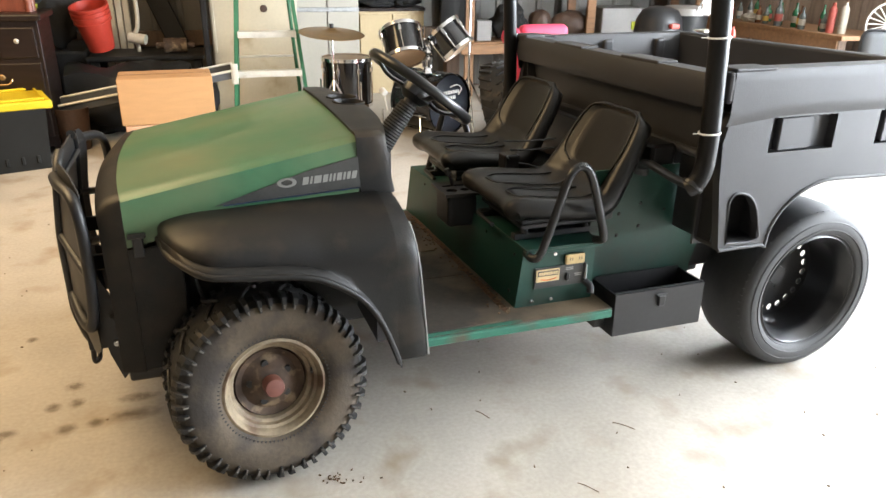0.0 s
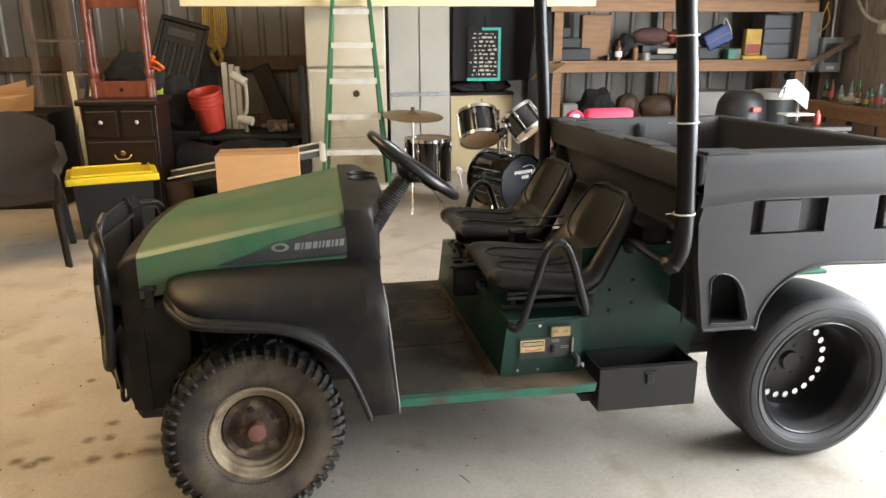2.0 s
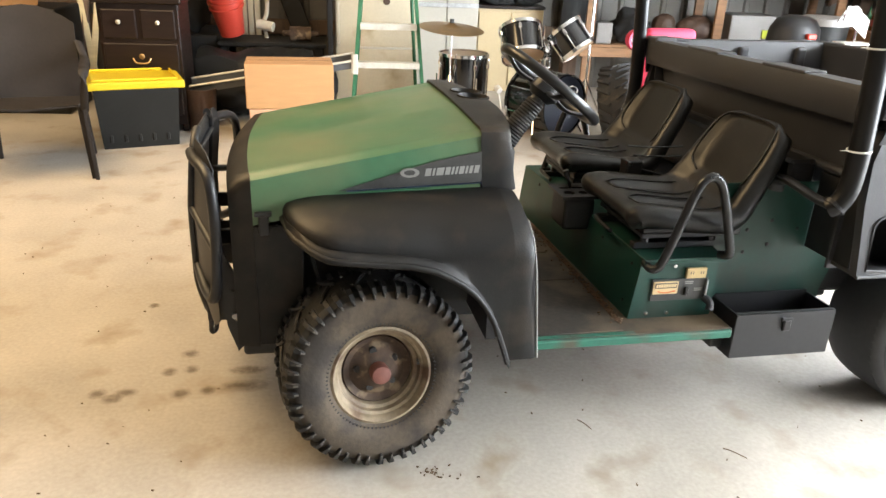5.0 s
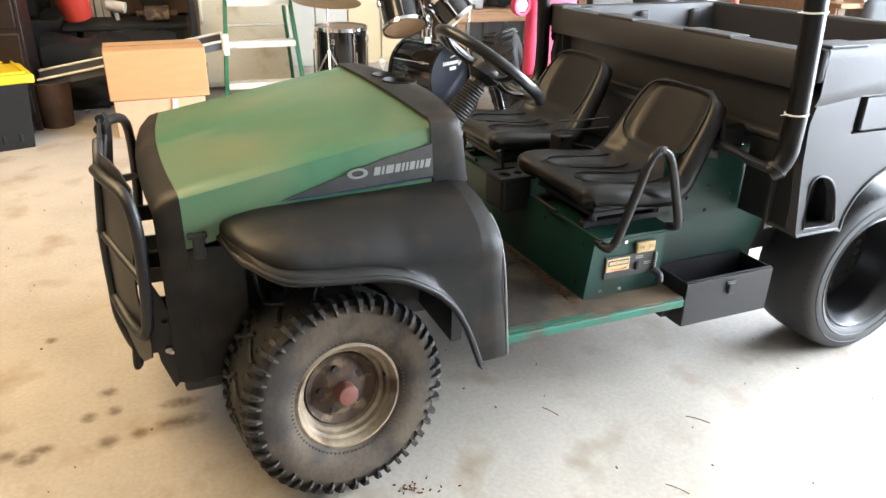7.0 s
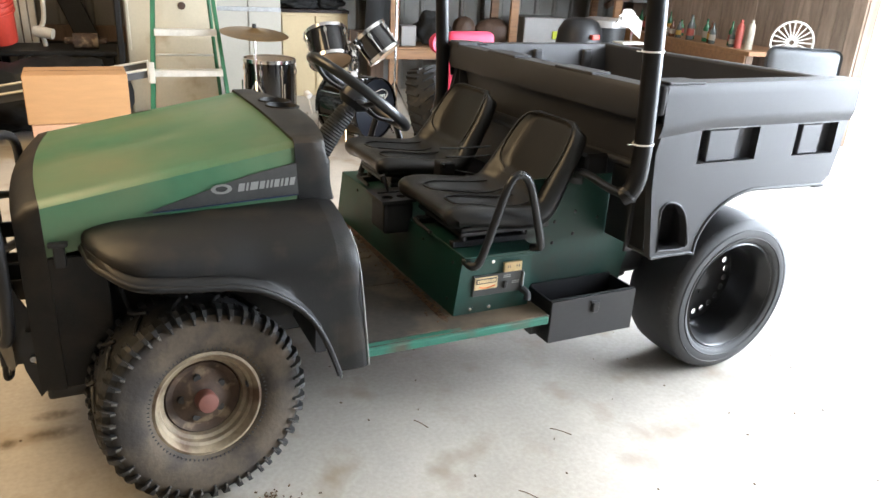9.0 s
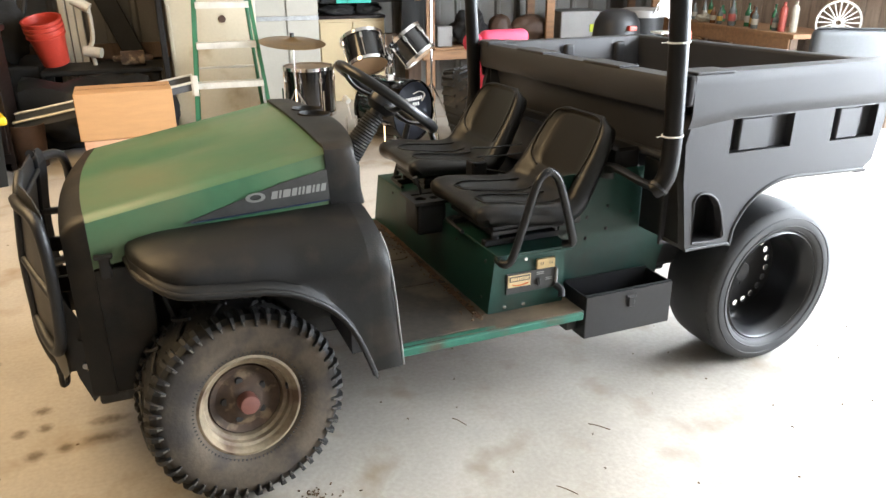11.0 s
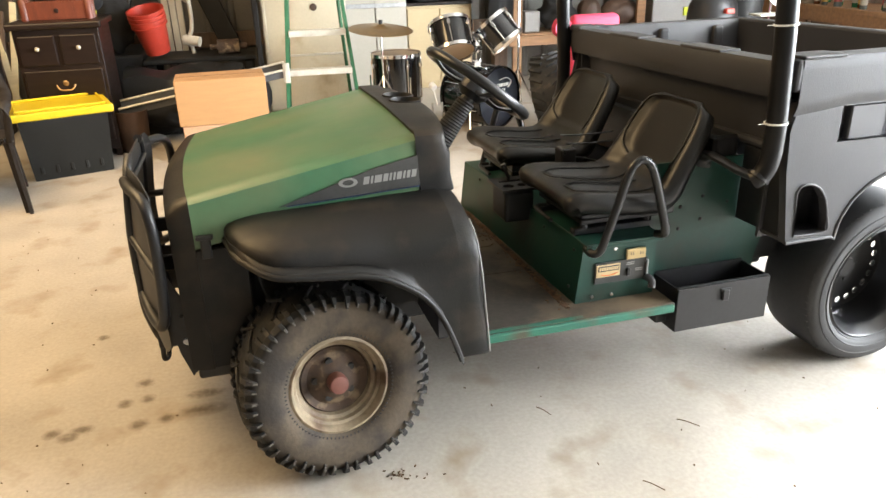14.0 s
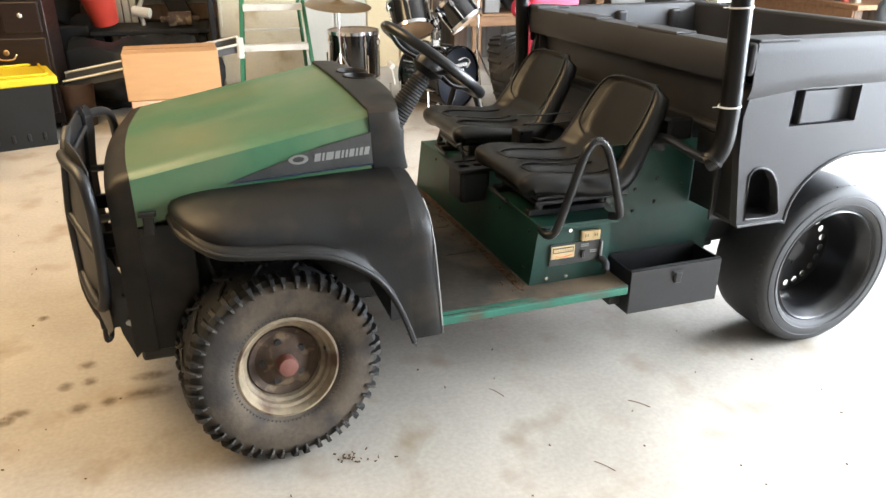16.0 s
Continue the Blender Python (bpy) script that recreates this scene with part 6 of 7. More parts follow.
loose_tyre((1.93, 3.45, 0.30), (75, 0, 60), 0.30, 0.24, 0.16, "knobby black tyre standing against the drum kit")
loose_tyre((2.35, 3.65, 0.28), (90, 0, 20), 0.28, 0.22, 0.15, "knobby black tyre leaning behind the bed")
pk = thing("kart_seat", (2.015, 3.0, 0), 4, "bright pink padded kart seat with small wheels", "seat")
bm = box((-0.18, -0.05, 0.38), (0.18, 0.05, 0.915), 0.045, 4)
part("backrest", bm, PINK, pk, "bright pink padded back", 60)
part("cushion", box((-0.17, -0.38, 0.30), (0.17, -0.02, 0.40), 0.04, 3), PINK, pk, "", 60)
part("frame", box((-0.14, -0.40, 0.20), (0.14, 0.05, 0.30), 0.01), BLACK_STEEL, pk)
part("frame_leg", rod((-0.1, -0.3, 0.0), (-0.1, -0.3, 0.2), 0.02), BLACK_STEEL, pk)
part("frame_leg", rod((0.1, -0.3, 0.0), (0.1, -0.3, 0.2), 0.02), BLACK_STEEL, pk)
part("frame_leg", rod((0, 0.0, 0.0), (0, 0.0, 0.2), 0.02), BLACK_STEEL, pk)
hw = part("small_wheel", lathe([(0.045, -0.02), (0.062, -0.025), (0.068, 0.0), (0.062, 0.025), (0.045, 0.02)], 28, pose(-0.262, -0.06, 0.846, 90, 0, 6), closed=True), PINK, pk, "pink and black small wheel", 50)
part("spokes", lathe([(0.0, 0.022), (0.015, 0.024), (0.044, 0.016)], 6, pose(-0.262, -0.06, 0.846, 90, 0, 6)), STEEL, hw)
part("wheel_arm", rod((-0.262, -0.03, 0.846), (-0.12, 0.02, 0.82), 0.012), BLACK_STEEL, pk)

# ---- shelving with stored things ----
sh = thing("shelving", (3.5, 5.55, 0), 0, "home-made pine shelving along the metal wall", "shelving")
for x in (-1.27, 0.02, 1.27):
    part("upright", box((x - 0.045, -0.27, 0.0), (x + 0.045, -0.235, 2.3), 0.003, 1), PINE, sh)
    part("upright", box((x - 0.045, 0.20, 0.0), (x + 0.045, 0.235, 2.3), 0.003, 1), PINE, sh)
for z in (0.505, 1.13, 1.70):
    part("front_beam", box((-1.36, -0.31, z - 0.09), (1.36, -0.272, z), 0.003, 1), PINE, sh)
    part("board", box((-1.36, -0.27, z), (1.36, -0.02, z + 0.02), 0.002, 1), PINE, sh)
    part("board", box((-1.36, -0.015, z), (1.36, 0.22, z + 0.02), 0.002, 1), PINE, sh)
random.seed(7)
SHELF_THINGS = [
    ("wooden_box", (2.66, 5.50, 1.15), (0.30, 0.12, 0.44), PINE, "open pine box standing on the shelf", "box"),
    ("black_case", (2.42, 5.42, 1.15), (0.30, 0.24, 0.12), TOTE, "black equipment case on the shelf", "case"),
    ("black_case", (2.38, 5.44, 1.27), (0.20, 0.18, 0.10), TOTE, "small black case stacked on another", "case"),
    ("black_case", (2.33, 5.46, 1.37), (0.11, 0.14, 0.10), TOTE, "black box on top of a stack", "case"),
    ("grey_crate", (4.58, 5.55, 1.15), (0.34, 0.25, 0.15), GREY_BOX, "grey plastic crate at the bottom of a stack", "crate"),
    ("grey_crate", (4.58, 5.55, 1.30), (0.33, 0.25, 0.15), GREY_BOX, "grey plastic crate in a stack", "crate"),
    ("grey_crate", (4.58, 5.55, 1.45), (0.34, 0.25, 0.14), GREY_BOX, "grey plastic crate on top of a stack", "crate"),
    ("yellow_pack", (4.29, 5.42, 1.19), (0.17, 0.08, 0.26), DUSTY_YELLOW, "yellow and red packet standing on the shelf", "packet"),
    ("tackle_tray", (4.27, 5.36, 1.15), (0.26, 0.16, 0.04), DUSTY_YELLOW, "low yellow tray under the packet", "tray"),
    ("clear_bin", (3.90, 5.50, 0.525), (0.48, 0.36, 0.31), CLEAR_BIN, "cloudy plastic bin with a pale lid", "bin"),
    ("teal_box", (4.06, 5.36, 1.15), (0.14, 0.12, 0.11), GREEN_EDGE, "small dusty teal box on the shelf", "box"),
    ("white_book", (3.36, 5.33, 1.21), (0.20, 0.02, 0.055), OLD_PAPER, "white and blue boxed kit on the shelf", "box"),
    ("black_case", (3.36, 5.44, 1.15), (0.34, 0.18, 0.06), TOTE, "flat black case on the shelf", "case"),
    ("black_case", (3.34, 5.50, 1.21), (0.40, 0.14, 0.085), TOTE, "long black case stacked on another", "case"),
    ("dark_crate", (3.90, 5.52, 1.15), (0.34, 0.2, 0.12), TOTE, "low dark crate under a helmet", "crate"),
    ("glass_jar", (2.40, 5.42, 0.525), (0.16, 0.15, 0.20), CLEAR_BIN, "clear plastic jar with a lid", "jar"),
    ("storage_case", (2.62, 5.55, 1.72), (0.5, 0.3, 0.22), CLEAR_BIN, "pale storage case on the top shelf", "case"),
    ("storage_case", (4.1, 5.55, 1.72), (0.45, 0.3, 0.22), DUSTY_BLUE, "blue storage case on the top shelf", "case"),
]
for name, p, size, m, lab, cat in SHELF_THINGS:
    ob = simple(name, box((p[0] - size[0] / 2, p[1] - size[1] / 2, p[2]), (p[0] + size[0] / 2, p[1] + size[1] / 2, p[2] + size[2]), 0.012, 2), m, lab, cat)
simple("yellow_tag", box((4.00, 5.305, 0.62), (4.06, 5.318, 0.70), 0.003, 1), HI_VIS, "yellow green sticker on the cloudy bin", "sticker")
simple("red_label", box((4.215, 5.372, 1.21), (4.365, 5.379, 1.30), 0.002, 1), DUSTY_RED, "red band on the yellow packet", "label")
lump("tool_bag", (3.26, 5.50, 1.295), (0.22, 0.09, 0.085), MAROON, "dusty maroon canvas duffel on two cases", "bag", 21, 0.10)
lump("red_pouch", (3.46, 5.42, 1.295), (0.06, 0.05, 0.075), DUSTY_RED, "red pouch beside the tool bag", "pouch", 28, 0.12)
lump("tool_bag", (2.98, 5.52, 1.15), (0.11, 0.11, 0.12), DARK_CLOTH, "black tool bag on the shelf", "bag", 22, 0.3)
bc = thing("blue_case", (3.93, 5.48, 1.27), 0, "blue plastic case with a pale handle tipped on its corner", "case")
tip = Matrix.Translation((0, 0, 0.085)) @ Matrix.Rotation(radians(-28), 4, "Y")
part("shell", box((-0.14, -0.08, -0.075), (0.14, 0.08, 0.10), 0.022, 3, m=tip), DUSTY_BLUE, bc, "", 50)
part("seam", box((-0.143, -0.083, 0.005), (0.143, 0.083, 0.015), 0.002, 1, m=tip), BLACK_PAINT, bc)
part("handle", tube([tip @ Vector(p) for p in ((0.10, -0.06, 0.09), (0.13, -0.06, 0.15), (0.16, -0.03, 0.12), (0.165, -0.02, 0.0), (0.15, -0.02, -0.05))], 0.009, 8), OLD_PAPER, bc, "pale plastic handle", 60)
lump("leather_saddle", (3.36, 5.45, 0.525), (0.20, 0.14, 0.14), LEATHER, "brown leather saddle on the lower shelf", "saddle", 24, 0.12)
lump("leather_bag", (3.03, 5.45, 0.525), (0.12, 0.12, 0.15), LEATHER, "brown leather bag on the lower shelf", "bag", 25, 0.12)
lump("camera_bag", (2.70, 5.45, 0.525), (0.18, 0.15, 0.17), DARK_CLOTH, "bulky black bag on the lower shelf", "bag", 26, 0.35)
lump("rolled_blanket", (4.55, 5.45, 0.525), (0.25, 0.15, 0.16), DARK_CLOTH, "dark rolled blanket on the lower shelf", "blanket", 27, 0.35)


def bottle(x, y, z, h, r, m, label="glass bottle with a faded label", cat="bottle", band=None, group="bottles on the bench"):
    b = thing("bottle", (x, y, z), random.uniform(0, 90), label, cat, group)
    part("glass", lathe([(0, 0), (r, 0), (r, h * 0.58), (r * 0.9, h * 0.65), (r * 0.38, h * 0.78), (r * 0.34, h * 0.96), (r * 0.42, h * 0.97), (r * 0.42, h), (0, h)], 16, None), m, b, "", 40)
    part("label_band", lathe([(r * 1.02, h * 0.18), (r * 1.02, h * 0.46)], 16), band or WHITE_PAPER, b, "paper label")
    return b


bottle(2.87, 5.36, 1.15, 0.19, 0.035, BOTTLE_BROWN, "dark bottle on the shelf", "bottle", None, "shelf bottles")
for x, r, h, m, lab in ((3.14, 0.05, 0.07, CLEAR_BIN, "pale blue plastic tub on the shelf"), (2.76, 0.035, 0.05, BLACK_PAINT, "black tin on the shelf"), (3.05, 0.026, 0.12, PINE, "small amber pot on the shelf")):
    simple("tin", lathe([(0, 0), (r, 0), (r, h), (r * 0.9, h), (0, h * 0.98)], 20, pose(x, 5.37 if r != 0.05 else 5.33, 1.15)), m, lab, "tin", smooth=40)

# ---- right-hand corner ----
br = thing("diagonal_brace", (0, 0, 0), 0, "dark weathered diagonal brace in the corner", "brace")
part("timber", box((-0.03, -0.02, -0.35), (0.03, 0.02, 0.55), 0.004, 1, m=pose(5.05, 5.50, 1.12, 0, 62, 0)), POST_WOOD, br)
gb = thing("cable_box", (5.12, 5.80, 1.0), 0, "tall grey steel cable box on the wall", "electrical box")
part("case", box((-0.12, -0.06, 0), (0.12, 0.06, 0.62), 0.006, 1), PANEL_GREY, gb)
part("cover", box((-0.11, -0.068, 0.02), (0.11, -0.061, 0.60), 0.004, 1), PANEL_GREY, gb)
ep = thing("breaker_panel", (5.33, 5.70, 1.0), 0, "small grey breaker panel with conduit", "electrical panel")
part("case", box((-0.12, -0.05, 0), (0.12, 0.05, 0.36), 0.008, 1), PANEL_GREY, ep)
part("door", box((-0.08, -0.058, 0.10), (0.08, -0.051, 0.30), 0.004, 1), GREY_BOX, ep)
part("text_bar", box((-0.045, -0.0525, 0.03), (0.045, -0.0508, 0.065)), WHITE_PAPER, ep)
part("conduit", rod((0, 0, 0.36), (0, 0, 1.6), 0.016, seg=10), STEEL, ep)
part("conduit", rod((-0.25, 0, -0.9), (-0.25, 0, 0.1), 0.014, seg=10), STEEL, ep)
simple("loose_cable", tube([(5.20, 5.66, 1.70), (5.24, 5.64, 1.55), (5.18, 5.62, 1.45), (5.10, 5.60, 1.42), (5.16, 5.63, 1.60), (5.22, 5.66, 1.72)], 0.007, 6), ROPE, "loose yellow cable hung by the breaker panel", "cable")
an = thing("antlers", (5.42, 5.05, 1.45), 0, "bleached deer antlers on the board wall", "antlers")
part("skull", box((-0.02, -0.06, -0.06), (0.08, 0.06, 0.08), 0.03, 3), BONE, an, "", 60)
for s in (-1, 1):
    part("beam", tube([(0.0, 0.04 * s, 0.05), (-0.06, 0.16 * s, 0.12), (-0.12, 0.24 * s, 0.26), (-0.16, 0.20 * s, 0.40)], 0.016, 8), BONE, an, "", 60)
    for k, (a, b) in enumerate((((-0.06, 0.16 * s, 0.12), (-0.10, 0.15 * s, 0.28)), ((-0.10, 0.21 * s, 0.20), (-0.18, 0.20 * s, 0.32)), ((-0.12, 0.24 * s, 0.26), (-0.10, 0.33 * s, 0.36)))):
        part("tine", rod(a, b, 0.012, 0.003, 8), BONE, an)
sg = thing("metal_sign", (5.50, 4.55, 1.42), 0, "pale metal sign with worn blue lettering", "sign")
part("plate", box((-0.01, -0.30, -0.07), (0.0, 0.30, 0.07), 0.003, 1), WHITE_ENAMEL, sg)
for k in range(6):
    part("text_bar", box((-0.0125, -0.27 + 0.09 * k, -0.04), (-0.0102, -0.21 + 0.09 * k, 0.04)), BLUE, sg)
bn = thing("workbench", (5.18, 4.42, 0), 0, "old brown wooden bench along the board wall", "workbench")
part("top", box((-0.28, -1.0, 0.70), (0.30, 1.0, 0.74), 0.004, 1), PINE, bn)
for x in (-0.22, 0.24):
    for y in (-0.92, 0.0, 0.92):
        part("leg", box((x - 0.04, y - 0.04, 0), (x + 0.04, y + 0.04, 0.70), 0.003, 1), POST_WOOD, bn)
part("apron", box((-0.275, -0.95, 0.60), (-0.25, 0.95, 0.70), 0.002, 1), PINE, bn)
for k in range(5):
    part("front_board", box((-0.272, -0.93 + 0.38 * k, 0.28), (-0.255, -0.62 + 0.38 * k, 0.598), 0.003, 1, m=Matrix.Rotation(radians(0.6 * (k % 3 - 1)), 4, "X")), PINE if k % 2 else POST_WOOD, bn)
random.seed(12)
glass = (BOTTLE_GREEN, BOTTLE_BROWN, BOTTLE_CLEAR, BOTTLE_GREEN, BOTTLE_CLEAR)
for k in range(15):
    bottle(5.02 + random.uniform(-0.05, 0.20), 5.28 - 0.108 * k + random.uniform(-0.03, 0.03), 0.74, random.uniform(0.15, 0.24), random.uniform(0.025, 0.036), glass[k % 5], "old %s glass bottle on the bench" % ("green", "brown", "clear", "green", "clear")[k % 5], "bottle", (OLD_PAPER, DUSTY_RED, OLD_PAPER, DUSTY_YELLOW)[k % 4])
simple("spray_can", lathe([(0, 0), (0.034, 0), (0.034, 0.19), (0.022, 0.215), (0.015, 0.22), (0.015, 0.25), (0, 0.25)], 18, pose(5.0, 3.68, 0.74)), DUSTY_RED, "red and white spray can on the bench", "spray can", smooth=40)
simple("spray_can", lathe([(0, 0), (0.034, 0), (0.034, 0.20), (0.022, 0.225), (0.015, 0.23), (0.015, 0.26), (0, 0.26)], 18, pose(5.05, 3.60, 0.74)), OLD_PAPER, "white spray can on the bench", "spray can", smooth=40)
lump("rag_heap", (5.0, 4.75, 0.74), (0.08, 0.09, 0.04), OLD_PAPER, "crumpled pale rag among the bottles", "rag", 31, 0.4)
fan = thing("wheel_ornament", (5.24, 3.30, 0.66), 0, "pale spoked metal wheel leaning on the wall", "wheel")
part("ring", lathe([(0.175 + 0.010 * math.cos(2 * math.pi * k / 8), 0.010 * math.sin(2 * math.pi * k / 8)) for k in range(8)], 40, pose(0, 0, 0.18, 90, 0, -35), closed=True), ALUMINIUM, fan, "", 60)
for k in range(20):
    a = 2 * math.pi * k / 20
    mm = pose(0, 0, 0.18, 90, 0, -35)
    part("spoke", rod(mm @ Vector((0.02 * math.cos(a), 0.02 * math.sin(a), 0)), mm @ Vector((0.172 * math.cos(a), 0.172 * math.sin(a), 0)), 0.006, seg=6), ALUMINIUM, fan)
part("base_post", rod((0, 0, -0.66), (0, 0, 0.06), 0.02), BLACK_STEEL, fan)
oc = thing("office_chair", (4.98, 2.98, 0), -28, "grey office chair by the doorway", "chair")
part("backrest", box((-0.29, -0.23, 0.46), (0.29, -0.15, 0.85), 0.07, 5), GREY_BOX, oc, "", 60)
part("seat", box((-0.25, -0.24, 0.42), (0.25, 0.20, 0.49), 0.03, 3), GREY_BOX, oc, "", 60)
part("stem", rod((0, 0, 0.08), (0, 0, 0.42), 0.025), BLACK_STEEL, oc)
for k in range(5):
    a = 2 * math.pi * k / 5
    part("leg", rod((0, 0, 0.08), (0.26 * math.cos(a), 0.26 * math.sin(a), 0.03), 0.018, seg=8), BLACK_STEEL, oc)
gr = thing("barbecue", (3.48, 3.95, 0), 0, "black covered barbecue with a red latch", "barbecue")
part("hood", lathe([(0, 0.955), (0.08, 0.95), (0.15, 0.92), (0.19, 0.85), (0.205, 0.72), (0.19, 0.60), (0, 0.58)], 28), BLACK_STEEL, gr, "", 50)
part("stand", box((-0.16, -0.15, 0.0), (0.16, 0.15, 0.58), 0.01), BLACK_STEEL, gr)
part("latch", box((-0.02, -0.235, 0.790), (0.055, -0.185, 0.830), 0.008), RED_PLASTIC, gr, "red latch")
tub = thing("storage_tub", (3.92, 4.25, 0), 6, "dark plastic tub with a grey green lid", "tub")
part("body", lathe([(0.0, 0.0), (0.17, 0.0), (0.20, 0.86), (0.19, 0.86), (0.0, 0.02)], 28), DARK_PLASTIC, tub, "", 50)
part("lid", lathe([(0.0, 0.93), (0.16, 0.93), (0.205, 0.915), (0.215, 0.86), (0.20, 0.858)], 28), CLEAR_BIN, tub, "grey green lid", 50)
ws = thing("lamp_stand", (3.78, 3.62, 0), 0, "chrome stand with a tray and a white cloth over its arm", "stand")
part("pole", rod((0, 0, 0), (0, 0, 1.02), 0.011, seg=10), CHROME, ws)
part("tray", box((-0.13, -0.08, 0.775), (0.13, 0.08, 0.79), 0.004, 1), ALUMINIUM, ws)
part("arm", tube([(0, 0, 1.02), (-0.05, 0, 1.05), (-0.12, 0, 1.02), (-0.17, 0, 0.93)], 0.009, 8), CHROME, ws)
part("cloth", thick(loft([[(-0.13 + 0.037 * i, -0.03 + 0.015 * math.sin(i * 1.9 + z * 8), z - 0.004 * i * i) for i in range(6)] for z in (0.92, 0.97, 1.02, 1.055)]), 0.008), WHITE_PAPER, ws, "white cloth", 70)
part("foot", lathe([(0.14, 0), (0.14, 0.012), (0.02, 0.03), (0, 0.03)], 24), BLACK_STEEL, ws, "", 40)
simple("red_bottle", lathe([(0, 0), (0.024, 0), (0.026, 0.03), (0.023, 0.075), (0.010, 0.092), (0.010, 0.11), (0, 0.11)], 20, pose(3.85, 3.45, 0.72)), RED_PLASTIC, "red plastic squeeze bottle on a side table", "bottle", smooth=40)
simple("side_table", box((3.70, 3.30, 0.68), (4.05, 3.60, 0.72), 0.006, 1, box((3.72, 3.32, 0), (3.76, 3.36, 0.68), 0, 1, box((3.99, 3.32, 0), (4.03, 3.36, 0.68), 0, 1, box((3.72, 3.54, 0), (3.76, 3.58, 0.68), 0, 1, box((3.99, 3.54, 0), (4.03, 3.58, 0.68)))))), DARK_WOOD, "small dark side table", "table")

# ladder-like rack and boards on the far left wall
rk = thing("wooden_rack", (-2.55, 5.35, 0), 0, "weathered wooden rack with cross rungs", "rack")
for x, w in ((-0.15, 0.022), (0.34, 0.02)):
    part("upright", box((x - w, -0.03, 0), (x + w, 0.03, 2.0), 0.004, 1), POST_WOOD, rk)
for z in (0.47, 0.77, 1.06, 1.36):
    part("rung", box((-0.17, -0.055, z - 0.012), (0.36, -0.031, z + 0.012), 0.003, 1), POST_WOOD, rk)
oc2 = thing("open_carton", (-2.66, 4.62, 0.80), 24, "crumpled tan cardboard carton lying open on crates", "carton")
part("side", thick(loft([[(-0.17, -0.12, 0.0), (-0.19, -0.14, 0.12), (-0.15, -0.16, 0.20)], [(0.0, -0.15, 0.0), (0.01, -0.17, 0.11), (0.03, -0.14, 0.13)], [(0.17, -0.12, 0.0), (0.19, -0.13, 0.14), (0.21, -0.15, 0.22)]]), 0.006), CARDBOARD, oc2)
part("side", thick(loft([[(-0.17, 0.12, 0.0), (-0.20, 0.13, 0.16)], [(0.17, 0.12, 0.0), (0.15, 0.14, 0.24)]]), 0.006), CARDBOARD, oc2)
part("side", thick(loft([[(0.175, -0.11, 0.0), (0.20, -0.12, 0.15)], [(0.175, 0.11, 0.0), (0.18, 0.12, 0.20)]]), 0.006), CARDBOARD, oc2)
part("flap", thick(loft([[(-0.20, -0.13, 0.15), (-0.30, -0.22, 0.06)], [(-0.18, 0.12, 0.15), (-0.32, 0.05, 0.10)]]), 0.006), CARDBOARD, oc2, "bent open flap")
part("base", box((-0.17, -0.12, 0.001), (0.17, 0.12, 0.008)), CARDBOARD, oc2)
for dx, h, lean_y in ((0.10, 0.62, 9), (0.17, 0.70, -6), (0.02, 0.55, 8)):
    simple("offcut_board", box((-0.025, -0.012, 0.0), (0.025, 0.012, h + 0.40), 0.003, 1, m=pose(-2.42 + dx, 5.10, 0.002, -7, lean_y, 0)), TRIM_YELLOW if dx > 0.05 else POST_WOOD, "weathered board offcut leaning on the rack", "board", "leaning offcuts")
simple("stacked_crate", box((-2.95, 4.35, 0), (-2.25, 4.9, 0.80), 0.015), DARK_PLASTIC, "dark stacked crates against the rack", "crate")

# ---- brown stains soaked into the floor ----
def stain_material():
    m = bpy.data.materials.new("soaked_stain")
    m.use_nodes = True
    nt = m.node_tree
    N, Lk = nt.nodes.new, nt.links.new
    b = nt.nodes["Principled BSDF"]
    b.inputs["Base Color"].default_value = (0.15, 0.105, 0.062, 1)
    b.inputs["Roughness"].default_value = 0.7
    tc, mp, gr = N("ShaderNodeTexCoord"), N("ShaderNodeMapping"), N("ShaderNodeTexGradient")
    gr.gradient_type = "SPHERICAL"
    mp.inputs["Location"].default_value, mp.inputs["Scale"].default_value = (-1, -1, 0), (2, 2, 0)
    Lk(tc.outputs["Generated"], mp.inputs[0])
    Lk(mp.outputs[0], gr.inputs[0])
    no, add, mr = N("ShaderNodeTexNoise"), N("ShaderNodeMath"), N("ShaderNodeMapRange")
    no.inputs["Scale"].default_value = 45.0
    Lk(tc.outputs["Object"], no.inputs["Vector"])
    add.operation = "MULTIPLY"
    Lk(gr.outputs["Fac"], add.inputs[0])
    Lk(no.outputs["Fac"], add.inputs[1])
    mr.inputs["From Min"].default_value, mr.inputs["From Max"].default_value, mr.inputs["To Max"].default_value = 0.03, 0.42, 0.50
    Lk(add.outputs[0], mr.inputs[0])
    Lk(mr.outputs[0], b.inputs["Alpha"])
    return m


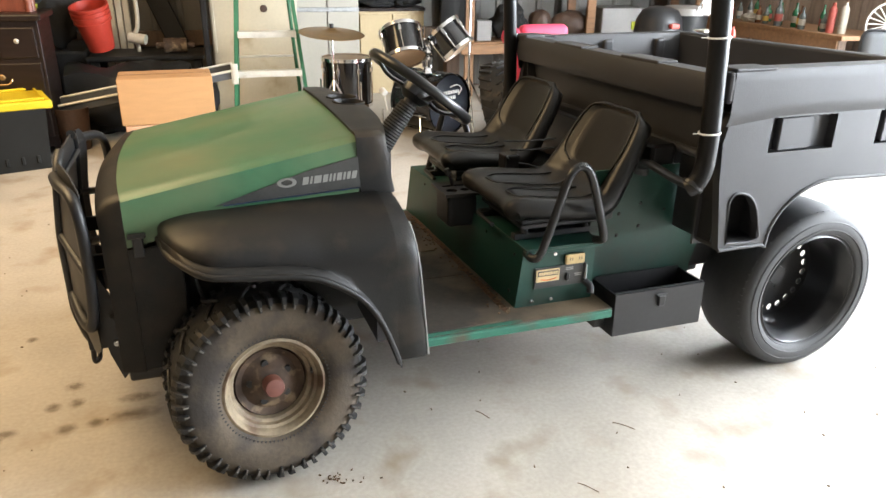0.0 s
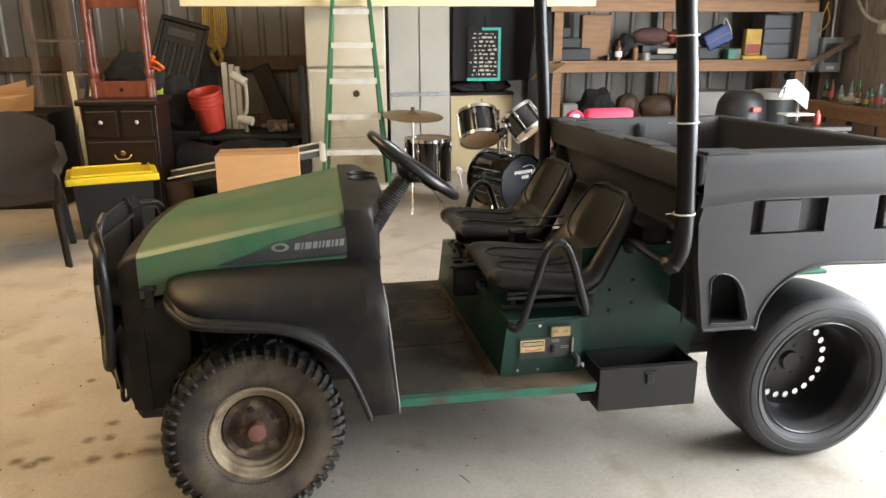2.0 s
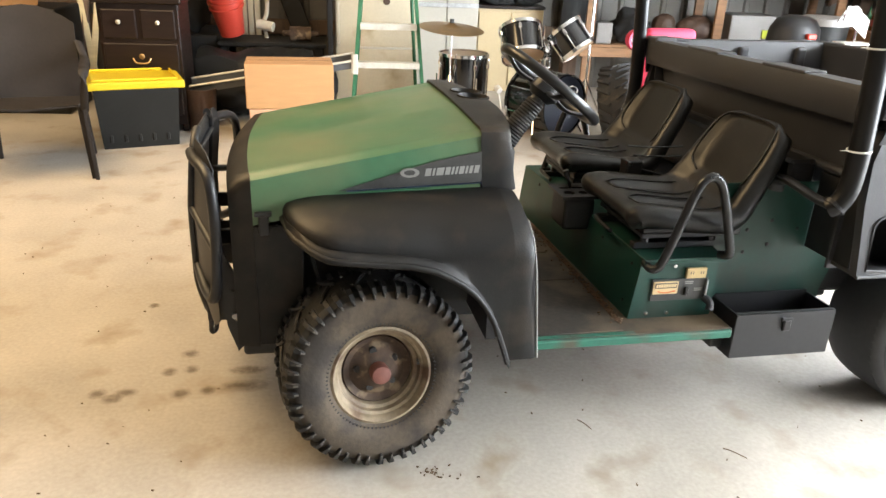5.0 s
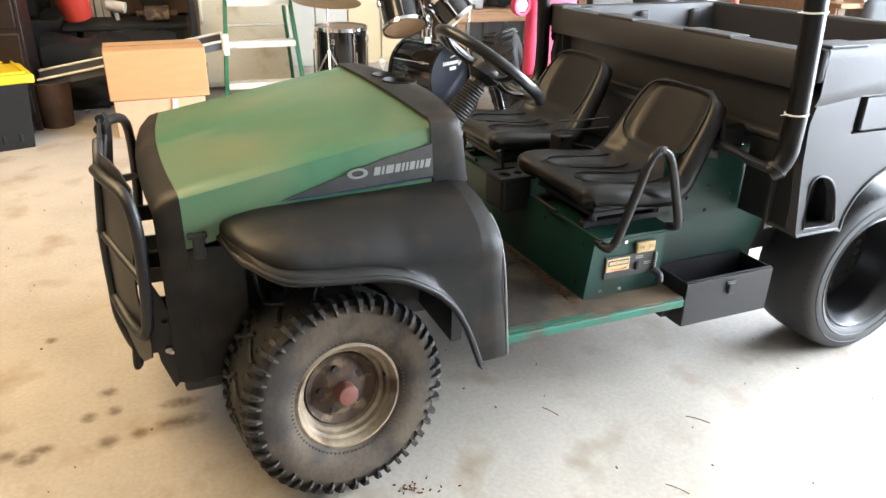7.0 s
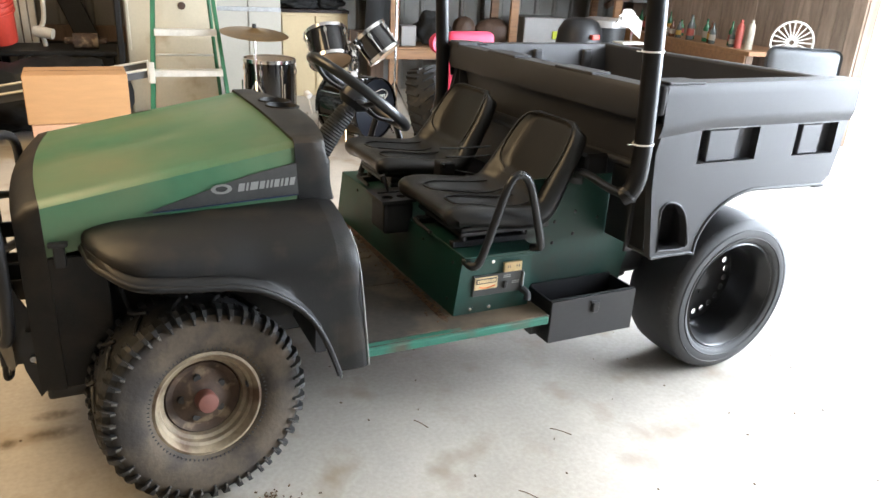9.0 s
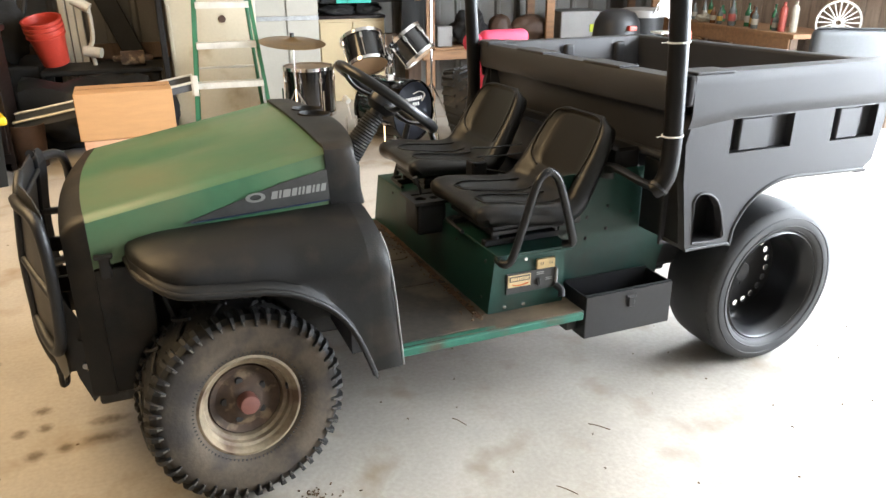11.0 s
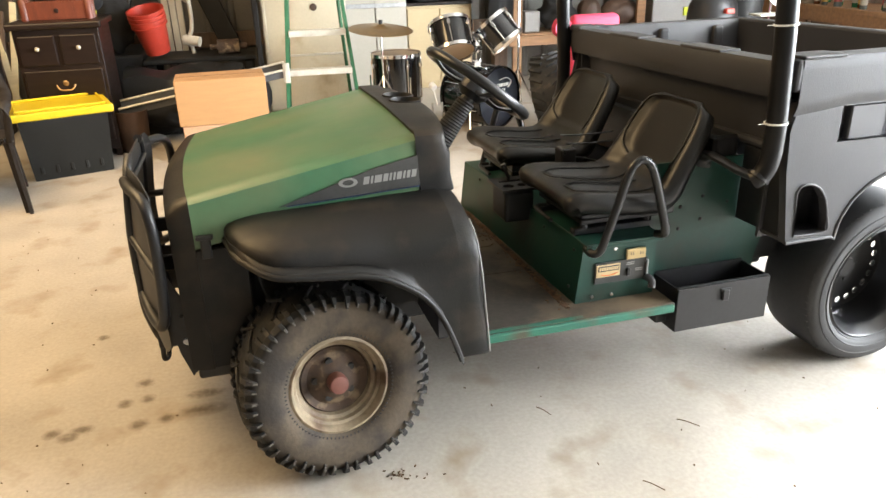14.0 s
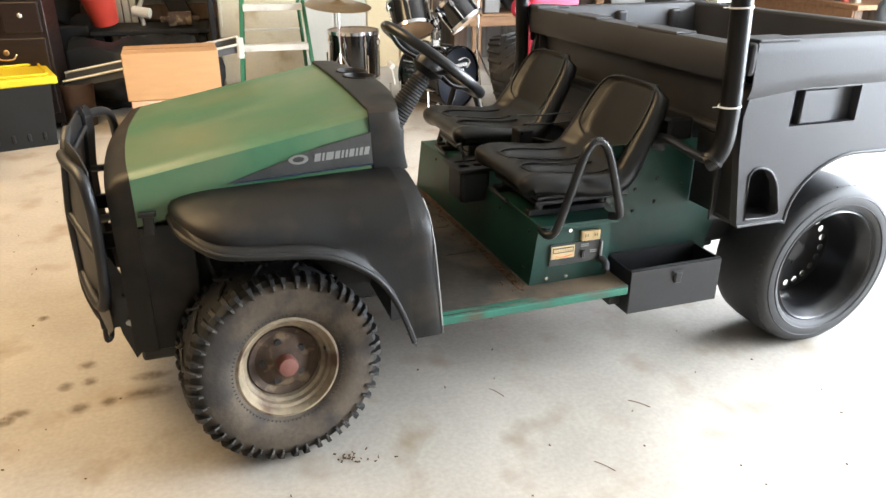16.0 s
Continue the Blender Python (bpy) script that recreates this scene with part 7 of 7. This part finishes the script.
SOAKED = stain_material()
for x, y, rx, ry in ((-0.641, 0.597, 0.040, 0.034), (-0.688, 0.480, 0.032, 0.034), (-0.618, 0.494, 0.032, 0.034), (-0.545, 0.363, 0.034, 0.034), (-0.627, 0.348, 0.042, 0.036), (-0.427, 0.382, 0.10, 0.045), (-0.799, 0.365, 0.046, 0.032), (-0.834, 0.332, 0.042, 0.036), (-0.885, 0.364, 0.036, 0.036), (-0.850, 0.974, 0.028, 0.026), (-0.428, 0.479, 0.085, 0.035)):
    bm = bmesh.new()
    bm.faces.new([bm.verts.new((x + rx * math.cos(q * math.pi / 8), y + ry * math.sin(q * math.pi / 8), 0.0012)) for q in range(16)])
    part("stain", bm, SOAKED, floor, "brown stain soaked into the concrete")

# ---- east wall boards and floor litter ----
k, y = 0, 2.86
random.seed(3)
while y < 5.90:
    w = random.uniform(0.12, 0.17)
    part("board", box((RIGHT_X + 0.03 - 0.02 - random.uniform(0, 0.006), y, 0.0), (RIGHT_X + 0.03, min(y + w, 5.93), 3.15), 0.003, 1), EAST_BOARD, east)
    y += w + 0.006
litter = bmesh.new()
random.seed(5)
for k in range(320):
    x, yy = random.uniform(-1.6, 3.2), random.uniform(-1.6, 2.4)
    if k > 296:
        x, yy = random.gauss(0.15, 0.03), random.gauss(-0.09, 0.02)
    a, L, w = random.uniform(0, 6.28), random.uniform(0.0012, 0.0045), random.uniform(0.0008, 0.0022)
    box((-L, -w, 0.0), (L, w, 0.003), 0, 1, litter, pose(x, yy, floor_z(x, yy) + 0.0008, random.uniform(-8, 8), random.uniform(-8, 8), math.degrees(a)))
tagged(part("leaf_litter", litter, LEAF), "scattered brown leaf crumbs and twigs on concrete", "litter", kind="stuff")
for k, (x, yy, dx) in enumerate(((1.02, -0.05, 0.05), (0.62, 0.12, 0.03), (0.79, -0.28, 0.04))):
    simple("twig", tube([(x, yy, 0.003), (x + 0.4 * dx, yy - 0.02, 0.006), (x + dx, yy - 0.05, 0.003)], 0.0014, 5), LEAF, "thin dry twig on the concrete floor", "twig")
